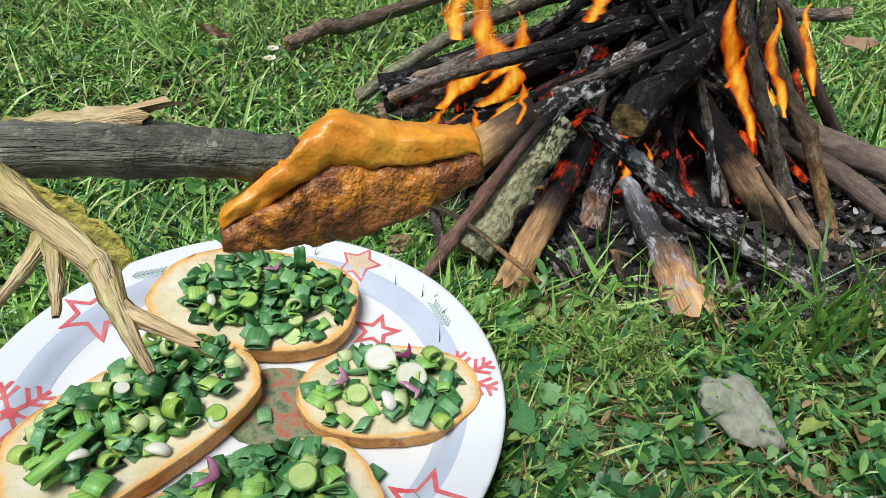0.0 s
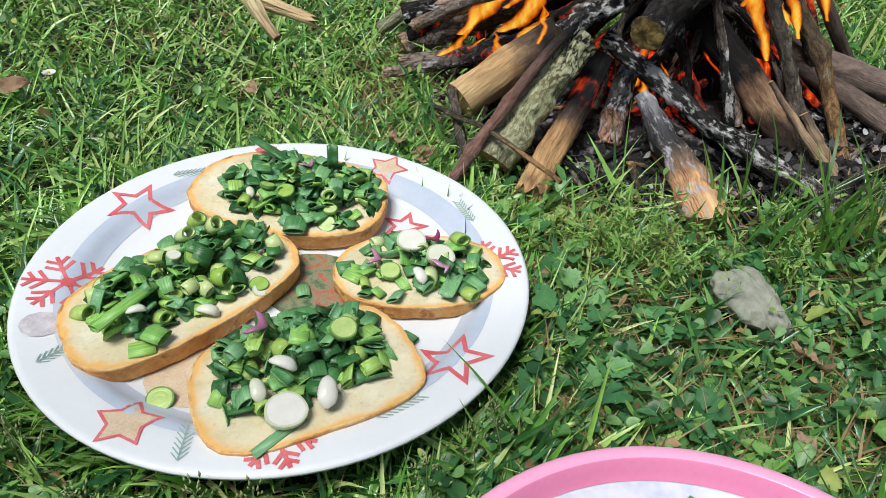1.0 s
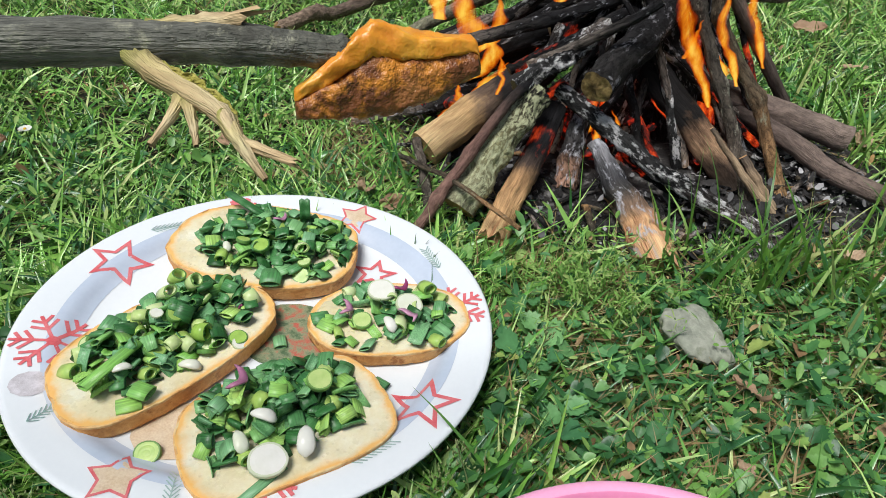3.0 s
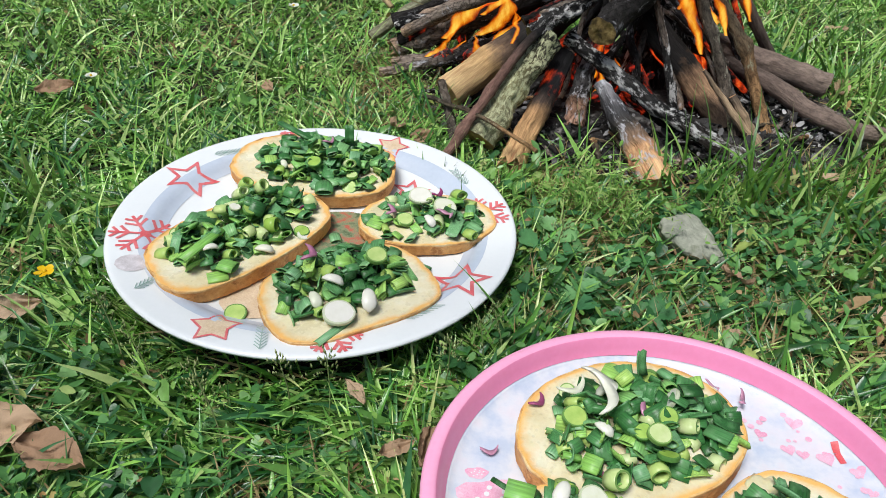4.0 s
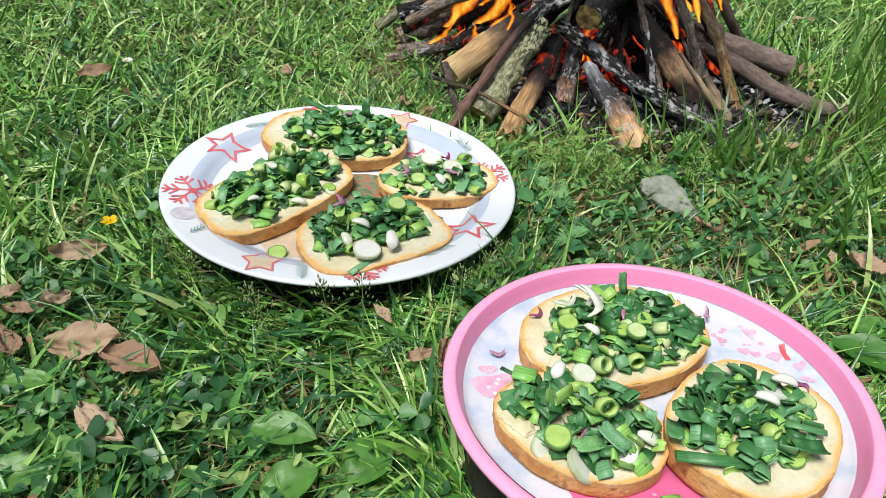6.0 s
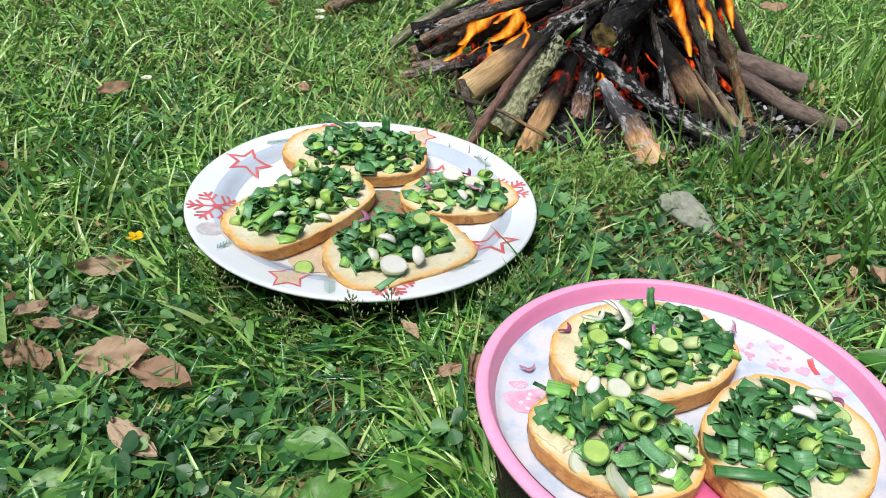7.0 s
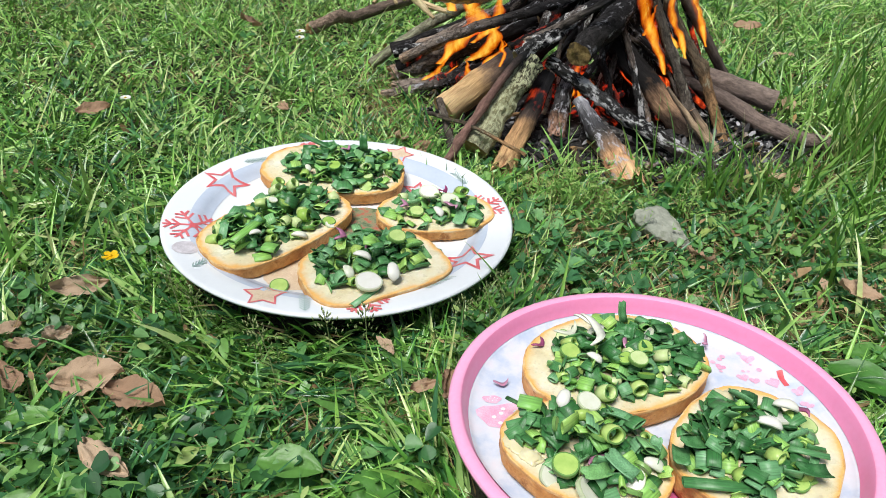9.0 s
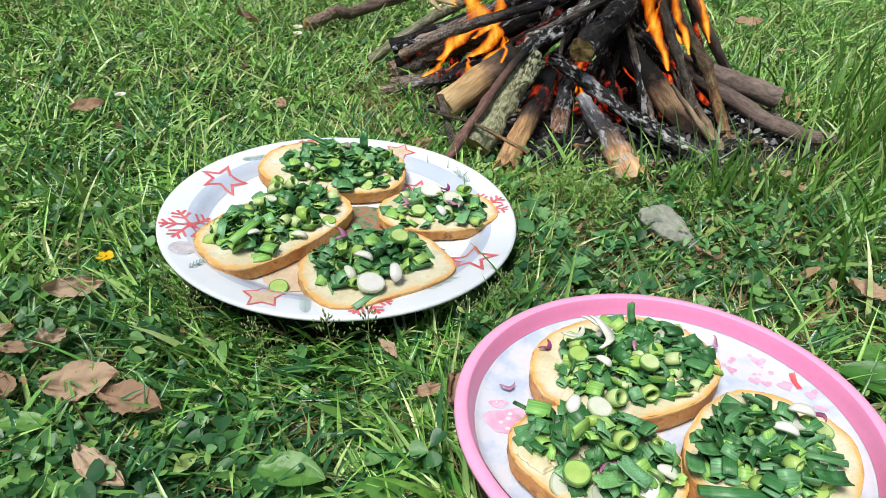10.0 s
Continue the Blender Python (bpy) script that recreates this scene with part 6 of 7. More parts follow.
M_BUTTER = surface("soft_butter", [(0.3, (0.58, 0.52, 0.30)), (0.7, (0.66, 0.62, 0.43))], 120, 0.3, 0.2, 0.0006, 500, 0.5, 0.3, vary=0.1)
ON_WHITE, ON_PINK = (W_C, W_TILT, 0.0118), (P_C, P_TILT, 0.0150)
served(*ON_WHITE, -0.017, 0.073, -4, 0.069, 0.046, 0.0122, "oval buttered bread slice on the white plate", "heap of chopped green spring onion on bread", 215, 21, power=2.5, lean=(3, 0), lift=0.0025, reach=0.80, centre=(0.008, 0.000), squeeze=(1.0, 0.98), pale=0.10, white=0.0, pile=0.021,
       marks=((PALES[2], 0.004, -0.018, 0.002, 14, 0, 0, 1.10), (PALES[1], 0.033, -0.016, 0.002, 60, 0, 30, 1.10), (LEAFUP, 0.024, 0.024, 0.008, 70, 0, 15, 0.96), (LONG, -0.024, 0.030, 0.004, 90, 14, 58, 1.2), (SLIVER, 0.011, 0.011, 0.003, 6, 8, 60, 0.9), (WHITES[2], -0.021, -0.018, 0.003, 14, 8, 30, 0.77), (GREEN[1], 0.018, -0.040, 0.002, 90, 0, 10, 1.5)))
served(*ON_WHITE, -0.0515, -0.032, 55, 0.071, 0.041, 0.0120, "long buttered bread slice on the white plate", "heap of chopped spring onion with pale rings on bread", 215, 22, power=3.0, dents=((150, 0.05),), reach=0.82, centre=(0.006, 0.003), squeeze=(1.0, 0.92), pale=0.16, white=0.0, pile=0.018,
       marks=((LONG, -0.037, -0.009, 0.003, 90, 0, -76, 1.15), (WHITES[2], -0.004, -0.032, 0.003, 10, 8, 40, 1.04), (WHITES[2], -0.034, -0.015, 0.002, 14, 8, 80, 0.84), (WHITES[0], -0.001, 0.000, 0.003, 14, 8, 0, 0.56), (PALES[1], -0.050, 0.016, 0.003, 70, 0, 20, 1.19), (PALES[1], 0.015, 0.014, 0.003, 50, 0, 10, 1.19), (PALES[0], 0.032, 0.030, 0.003, 30, 20, 0, 1.10), (PALES[0], 0.034, 0.014, 0.003, 40, -20, 40, 1.10), (WHITES[0], 0.028, -0.036, 0.002, 14, 8, 0, 0.70), (PALES[2], 0.030, -0.032, 0.003, 10, 0, 0, 1.02), (GREEN[2], -0.042, -0.030, 0.002, 90, 0, 60, 1.3), (GREEN[0], -0.034, -0.031, 0.002, 90, 0, 20, 1.3)))
served(*ON_WHITE, 0.036, -0.082, 33, 0.061, 0.041, 0.0112, "half slice of buttered bread on the white plate", "heap of chopped spring onion with white rounds on bread", 170, 23, power=3.6, dents=((-20, 0.07), (35, 0.10), (140, 0.06)), reach=0.80, centre=(-0.002, 0.007), squeeze=(1.0, 0.92), pale=0.10, white=0.0, pile=0.018,
       marks=((WHITES[1], -0.020, -0.027, 0.006, 12, 4, 0, 1.12), (WHITES[2], 0.001, -0.026, 0.006, 22, 8, -20, 1.30), (WHITES[2], -0.014, -0.006, 0.005, 18, 8, 60, 1.12), (WHITES[2], -0.029, -0.012, 0.005, 18, 8, 0, 1.05), (SLIVER, -0.017, 0.020, 0.003, 6, 8, 60, 1.4), (PALES[2], 0.020, 0.002, 0.003, 14, 0, 0, 1.27), (PALES[1], -0.029, -0.018, 0.002, 70, 0, 10, 1.02), (LONG, -0.026, -0.034, 0.001, 90, 0, -68, 0.85)))
served(*ON_WHITE, 0.082, 0.009, 12, 0.053, 0.036, 0.0102, "small buttered bread slice on the white plate", "chopped spring onion with white and purple rounds on bread", 74, 24, power=2.2, reach=0.86, pale=0.12, white=0.0, pile=0.010, butter=((-0.038, 0.004, 0.010, 0.012, 0.0022),),
       marks=((WHITES[1], -0.005, 0.011, 0.003, 14, 0, 0, 1.00), (WHITES[1], 0.012, -0.002, 0.004, 14, 8, 0, 0.98), (PALES[2], -0.019, -0.008, 0.003, 14, 0, 0, 1.15), (WHITES[2], -0.002, -0.018, 0.003, 10, 8, 20, 1.04), (SLIVER, -0.026, 0.004, 0.004, 6, 8, 80, 1.2), (SLIVER, 0.010, 0.014, 0.005, 6, 8, 40, 1.1), (SLIVER, 0.013, -0.013, 0.004, 6, 8, 120, 1.2), (PALES[1], 0.026, 0.014, 0.003, 70, 0, 20, 1.19), (PALES[1], 0.027, -0.030, 0.002, 80, 0, 40, 1.02), (LEAFUP, 0.016, -0.024, 0.004, 8, 0, -28, 1.15)))
served(*ON_PINK, 0.1995, -0.1885, 24, 0.062, 0.047, 0.0140, "thick buttered bread slice on the pink plate", "heap of chopped spring onion with pale rings on bread", 235, 25, power=2.2, size=0.95, lift=0.0008, reach=0.85, centre=(0.005, -0.001), squeeze=(1.0, 0.93), pale=0.13, white=0.015, pile=0.022,
       marks=((PALES[2], -0.028, 0.010, 0.003, 14, 0, 0, 1.27), (PALES[2], -0.001, -0.022, 0.003, 14, 0, 0, 1.15), (WSLIVER, -0.002, 0.020, 0.005, 8, 6, 90, 1.45), (WSLIVER, -0.010, 0.006, 0.005, 6, -8, 70, 1.5), (WHITES[2], -0.022, -0.007, 0.003, 14, 0, 30, 0.90), (PALES[0], -0.030, -0.031, 0.003, 50, 0, 20, 1.27), (PALES[1], -0.052, -0.022, 0.002, 60, 0, 0, 1.27), (LEAFUP, 0.024, 0.028, 0.008, 65, 10, 10, 0.96), (GREEN[4], 0.036, 0.018, 0.003, 85, 20, 10, 1.2), (LEAFUP, 0.043, -0.022, 0.005, 20, 0, 60, 1.04), (SLIVER, -0.036, 0.031, 0.003, 6, 8, 30, 1.0), (WSLIVER, -0.019, 0.024, 0.004, 10, 0, 10, 1.0)))
served(*ON_PINK, 0.1680, -0.2645, -25, 0.0475, 0.036, 0.0128, "small buttered bread slice on the pink plate", "chopped spring onion with white pieces on bread", 150, 26, power=2.1, size=0.96, reach=0.88, centre=(0.001, 0.002), pale=0.11, white=0.01, pile=0.019, lean=(0, 2), butter=((-0.033, -0.010, 0.010, 0.012, 0.0020), (-0.026, -0.018, 0.007, 0.006, 0.0022)),
       marks=((PALES[2], -0.006, -0.026, 0.004, 14, 0, 0, 1.36), (WHITES[2], -0.019, 0.010, 0.004, 14, 8, 0, 1.04), (WHITES[1], -0.006, 0.014, 0.004, 14, 8, 50, 0.82), (PALES[0], 0.011, 0.002, 0.004, 60, 0, 40, 1.27), (LEAFUP, 0.020, -0.014, 0.004, 12, 0, 70, 1.15), (LEAFUP, 0.010, -0.022, 0.004, 10, 0, 140, 1.15), (LONG, -0.046, 0.016, 0.003, 90, 0, 80, 0.5), (GREEN[2], -0.038, 0.012, 0.003, 90, 0, 100, 1.4)))
served(*ON_PINK, 0.2595, -0.2665, 54, 0.050, 0.041, 0.0165, "broad buttered bread slice on the pink plate", "heap of chopped spring onion with white pieces on bread", 165, 27, power=2.6, size=0.96, lift=0.001, reach=0.75, centre=(-0.003, 0.004), pale=0.08, white=0.01, pile=0.020, butter=((0.030, 0.026, 0.009, 0.008, 0.0018),),
       marks=((WHITES[2], 0.025, -0.006, 0.005, 14, 8, 30, 1.22), (WHITES[2], 0.005, -0.002, 0.005, 10, 8, 20, 1.18), (PALES[2], 0.034, -0.018, 0.002, 14, 0, 0, 1.19), (SLIVER, 0.034, -0.012, 0.003, 6, 8, 80, 1.2), (LONG, -0.042, 0.008, 0.003, 90, 0, 30, 1.1), (LEAFUP, -0.010, -0.028, 0.004, 12, 0, 40, 1.15), (LONG, 0.006, -0.022, 0.005, 92, 0, 20, 0.7), (LEAFUP, -0.036, 0.030, 0.004, 15, 0, 110, 1.15), (LEAFUP, -0.028, 0.026, 0.006, 20, 0, 60, 1.15)))


def loose_piece(me, name, label, c, tilt, deep, x, y, rz, s=1.0, rx=90.0):
    ob = new(name, me)
    ob.matrix_world = plane_pose(c, tilt) @ pose(x - c[0], y - c[1], -deep + 0.0032, rx, 0, rz) @ Matrix.Scale(s, 4)
    tagged(ob, label, "onion piece", "loose onion pieces")


loose_piece(GREEN[4], "onion_leaf_cut", "curled green onion cut on the bare plate", W_C, W_TILT, 0.0115, 0.124, -0.030, 20, 0.9, 20)
loose_piece(PALES[2], "onion_round", "pale green onion round on the bare plate", W_C, W_TILT, 0.0125, -0.034, -0.106, 0, 1.3, 20)
loose_piece(GREEN[1], "onion_ring", "green onion ring beside a bread slice", W_C, W_TILT, 0.0120, 0.082, -0.044, 60, 1.0)
loose_piece(GREEN[2], "onion_ring", "green onion ring in the middle of the plate", W_C, W_TILT, 0.0130, 0.014, -0.014, 20, 1.0)
loose_piece(GREEN[0], "onion_ring", "green onion ring at the edge of the bread", W_C, W_TILT, 0.0120, -0.100, 0.084, 100, 0.9)
loose_piece(SLIVER, "onion_sliver", "magenta onion skin on the pink plate", P_C, P_TILT, 0.0155, 0.127, -0.198, 10, 0.8, 0)
loose_piece(SLIVER, "onion_sliver", "magenta onion skin on the pink plate", P_C, P_TILT, 0.0130, 0.272, -0.155, 70, 0.9, 40)
loose_piece(SLIVER, "onion_sliver", "pale purple onion skin beside a slice", P_C, P_TILT, 0.0140, 0.259, -0.143, 120, 0.8, 30)
loose_piece(GREEN[1], "onion_ring", "green onion ring on the pink plate", P_C, P_TILT, 0.0160, 0.200, -0.312, 30, 1.1)
loose_piece(GREEN[3], "onion_ring", "green onion ring on the pink plate", P_C, P_TILT, 0.0160, 0.210, -0.307, 100, 1.2)
loose_piece(GREEN[2], "onion_ring", "green onion ring on the pink plate", P_C, P_TILT, 0.0160, 0.215, -0.318, 60, 1.2)
loose_piece(GREEN[0], "onion_ring", "green onion ring on the pink plate", P_C, P_TILT, 0.0160, 0.177, -0.318, 140, 1.0)


# ---- things in the grass ----
def stone():
    bm = bmesh.new()
    bmesh.ops.create_icosphere(bm, subdivisions=5, radius=1)
    q4 = random.Random(8)
    flats = [(Vector((q4.gauss(0, 1), q4.gauss(0, 1), q4.gauss(0.3, 0.8))).normalized(), q4.uniform(0.66, 0.88)) for _ in range(9)]
    for v in bm.verts:
        d = v.co.normalized()
        for way, reach in flats:
            past = v.co.dot(way) - reach
            if past > 0:
                v.co -= way * past * 0.9
        span = v.co.length
        q = (abs(d.x) ** 2.3 + abs(d.y) ** 2.3 + abs(d.z) ** 2.3) ** (-1 / 2.3)
        k = q * span * 1.1 * (1 + 0.26 * noise.noise(d * 1.2 + Vector((3, 1, 0))) + 0.12 * noise.noise(d * 3.5) + 0.05 * noise.noise(d * 9))
        v.co = Vector((d.x * 0.0205 * k, d.y * 0.0250 * k * (1 - 0.18 * d.y), d.z * 0.0130 * k))
    ob = part("stone", bm, M_STONE)
    ob.matrix_world = pose(0.294, 0.040, -0.0085, 10, 6, 34)
    tagged(ob, "pale grey stone half sunk in the grass", "stone")


stone()


def dead_leaf_mesh(seed, slim=0.42, curl=0.5):
    """A crumpled oval leaf with a midrib, side veins and a ragged edge."""
    bm = bmesh.new()
    rows, nu, nv = [], 26, 14
    for i in range(nu + 1):
        u = i / nu
        w = slim * math.sin(math.pi * min(1, u * 0.95 + 0.04)) ** 0.8 * (1 + 0.22 * noise.noise((u * 7, seed, 0)))
        row = []
        for j in range(nv + 1):
            t = (j / nv - 0.5) * 2
            e = 1 + 0.12 * abs(t) ** 4 * noise.noise((u * 16, math.copysign(1, t), seed))
            x, y = u - 0.5, t * w * 0.5 * e + 0.05 * math.sin(u * 3 + seed)
            crumple = 0.12 * noise.noise((u * 3.2, t * 1.6, seed + 7)) + 0.04 * noise.noise((u * 8, t * 3.5, seed + 2))
            vein = 0.012 * math.cos((u * 9 - abs(t) * 1.3) * 2 * math.pi) * abs(t) - 0.03 * math.exp(-(t * 6) ** 2)
            z = curl * (0.6 * t * t * slim * 0.4 + 0.35 * (u - 0.5) ** 2) + crumple + vein
            row.append(bm.verts.new((x, y, z)))
        rows.append(row)
    for a, b in zip(rows, rows[1:]):
        for j in range(nv):
            bm.faces.new((a[j], a[j + 1], b[j + 1], b[j]))
    return piece_mesh("dead_leaf", bm, M_DEAD)


DEAD = [dead_leaf_mesh(1, 0.50, 0.5), dead_leaf_mesh(2, 0.42, 1.1), dead_leaf_mesh(3, 0.36, -0.6), dead_leaf_mesh(4, 0.60, 0.9)]


def dead_leaf(k, x, y, size, turn, h=0.014, rx=0.0, ry=0.0, label="dry brown leaf lying in the grass"):
    ob = new("dead_leaf", DEAD[k])
    ob.matrix_world = pose(x, y, float(ground_z(x, y)) + h + 0.003, rx, ry, turn) @ Matrix.Scale(size, 4)
    tagged(ob, label, "dead leaf", "dead leaves in the grass")


dead_leaf(3, -0.142, -0.193, 0.046, 8, 0.021, 22, 0, "large curled dry brown leaf in the grass")
dead_leaf(0, -0.107, -0.207, 0.046, -12, 0.019, 6, 0, "large dry brown leaf in the grass")
dead_leaf(2, -0.105, -0.257, 0.044, -30, 0.024, 5, 0, "slim dry tan leaf in the grass")
dead_leaf(1, -0.186, -0.102, 0.040, 25, 0.022, 40, 0, "curled dry brown leaf standing in the grass")
dead_leaf(0, -0.213, -0.159, 0.026, 70, 0.020, 10, 20)
dead_leaf(3, -0.179, -0.158, 0.026, 70, 0.022, 20, 30)
dead_leaf(2, -0.196, -0.166, 0.028, 10, 0.020, 20, 0)
dead_leaf(3, -0.190, -0.203, 0.030, 130, 0.020, 30, 0)
dead_leaf(1, 0.077, -0.192, 0.022, 40, 0.020, 20, 10)
dead_leaf(3, 0.092, -0.190, 0.028, 80, 0.022, 50, 10, "curled dry leaf beside the pink plate")
dead_leaf(1, -0.208, -0.197, 0.034, 120, 0.016, 40, 10)
dead_leaf(3, 0.435, -0.065, 0.034, -30, 0.022, 10, 10)
dead_leaf(2, -0.102, 0.244, 0.034, -60, 0.026, 25, -10)
dead_leaf(0, -0.303, 0.197, 0.036, 40, 0.024, 25, 0)
dead_leaf(1, -0.203, 0.508, 0.050, 70, 0.030, 30, 30)
dead_leaf(0, 0.596, 0.645, 0.050, 10, 0.026, 15, 0)
dead_leaf(1, 0.316, -0.019, 0.026, 140, 0.020, 30, 0, "orange-brown dry leaf scrap in the weeds")
dead_leaf(2, 0.412, -0.049, 0.020, 80, 0.020)
dead_leaf(1, 0.040, 0.182, 0.034, 80, 0.014, 30, 20, "brown dry leaf between plate and campfire")
dead_leaf(3, 0.066, 0.166, 0.024, 20, 0.014, 40, 0, "brown curled leaf between plate and campfire")
dead_leaf(0, 0.547, 0.344, 0.040, 60, 0.016, 20, 0)
dead_leaf(1, 0.507, 0.340, 0.034, 20, 0.014, 20, 20)
dead_leaf(3, 0.444, 0.130, 0.022, 20, 0.020)
dead_leaf(2, 0.611, 0.524, 0.032, 0, 0.022)
dead_leaf(2, 0.297, -0.075, 0.022, 90, 0.018, 0, 30)
dead_leaf(0, -0.237, -0.248, 0.03, 20, 0.014)
dead_leaf(2, 0.049, -0.154, 0.022, 130, 0.018)
dead_leaf(0, 0.153, 0.715, 0.04, 30, 0.02)


def broad_leaf(x, y, length, width, turn, h, label, material=M_PLANTAIN):
    bm = bmesh.new()
    rows, nu, nv = [], 16, 8
    for i in range(nu + 1):
        u = i / nu
        w = width * math.sin(math.pi * (0.06 + 0.94 * u)) ** 0.8
        row = []
        for j in range(nv + 1):
            t = (j / nv - 0.5) * 2
            rib = 0.0008 * abs(math.cos(t * math.pi * 2.5))
            z = 0.10 * length * math.sin(u * 2.6) * 0.6 + 0.16 * abs(t) * w - rib + 0.0012 * noise.noise((u * 8, t * 3, x * 50))
            row.append(bm.verts.new(((u - 0.5) * length, t * w * 0.5, z)))
        rows.append(row)
    for a, b in zip(rows, rows[1:]):
        for j in range(nv):
            bm.faces.new((a[j], a[j + 1], b[j + 1], b[j]))
    ob = part("plantain_leaf", bm, material)
    ob.matrix_world = pose(x, y, float(ground_z(x, y)) + h - 0.004, random.uniform(-8, 8), random.uniform(-6, 6), turn)
    tagged(ob, label, "leaf", "broad plantain leaves")


broad_leaf(0.002, -0.256, 0.040, 0.022, -8, 0.028, "broad ribbed green plantain leaf in the grass")
broad_leaf(0.053, -0.267, 0.034, 0.030, 60, 0.024, "broad pale green plantain leaf in the grass")
broad_leaf(0.011, -0.285, 0.034, 0.026, 35, 0.022, "broad pale green plantain leaf in the grass")
broad_leaf(0.390, -0.166, 0.050, 0.030, -40, 0.024, "broad green leaf beside the pink plate")
broad_leaf(0.415, -0.134, 0.040, 0.026, -20, 0.020, "broad green leaf beside the pink plate")
broad_leaf(-0.076, -0.229, 0.028, 0.020, 80, 0.018, "small broad green leaf in the grass")
broad_leaf(-0.162, -0.228, 0.036, 0.016, 5, 0.020, "broad green leaf in the grass")
broad_leaf(-0.119, -0.275, 0.026, 0.020, 150, 0.018, "small broad green leaf in the grass")
broad_leaf(-0.137, -0.290, 0.034, 0.024, 20, 0.018, "broad green leaf in the grass")


def stem(p0, p1, r, material, name, parent=None):
    bm, ends = tube([p0, p1], r, r * 0.8, 0.05, 6, 5, 1)
    return part(name, bm, material, parent)


M_YELLOW = foliage("buttercup_petal", [(0, (0.85, 0.50, 0.01)), (1, (0.9, 0.6, 0.02))], 0.25, 0.3, "object")
M_PETAL = foliage("white_petal", [(0, (0.75, 0.75, 0.72)), (1, (0.85, 0.85, 0.83))], 0.5, 0.3, "object")


def small_flower(name, label, x, y, h, r, petals, material, lean=(10, 10)):
    z = float(ground_z(x, y))
    root = empty(name, pose(x, y, z))
    tagged(root, label, "flower")
    stem((0, 0, 0), (0, 0, h), 0.0007, M_LONG, "stalk", root)
    for i in range(petals):
        bm = bmesh.new()
        pts = [(0, 0, 0), (0.5, 0.42, 0.10), (0.9, 0.34, 0.28), (1.0, 0, 0.34), (0.9, -0.34, 0.28), (0.5, -0.42, 0.10)]
        vs = [bm.verts.new((px * r, py * r, pz * r)) for px, py, pz in pts]
        c = bm.verts.new((0.55 * r, 0, 0.06 * r))
        for j in range(6):
            bm.faces.new((vs[j], vs[(j + 1) % 6], c))
        ob = part("petal", bm, material, root)
        ob.matrix_basis = pose(0, 0, h, lean[0], lean[1], 360 * i / petals)
    bm = bmesh.new()
    bmesh.ops.create_icosphere(bm, subdivisions=1, radius=r * 0.25)
    ob = part("flower_centre", bm, M_YELLOW, root)
    ob.matrix_basis = pose(0, 0, h + r * 0.05)


small_flower("buttercup", "small bright yellow buttercup in the grass", -0.1706, -0.0790, 0.034, 0.0064, 5, M_YELLOW)
small_flower("daisy", "tiny white daisy in the grass", -0.271, 0.212, 0.031, 0.0058, 9, M_PETAL)
small_flower("daisy", "small white flower beside the branch", -0.123, 0.478, 0.036, 0.007, 7, M_PETAL)
small_flower("daisy", "small white flower beside the branch", -0.119, 0.452, 0.036, 0.007, 7, M_PETAL)


NARROW = [(0, 0), (0.4, 0.09), (0.75, 0.08), (1.0, 0.0), (0.75, -0.08), (0.4, -0.09)]


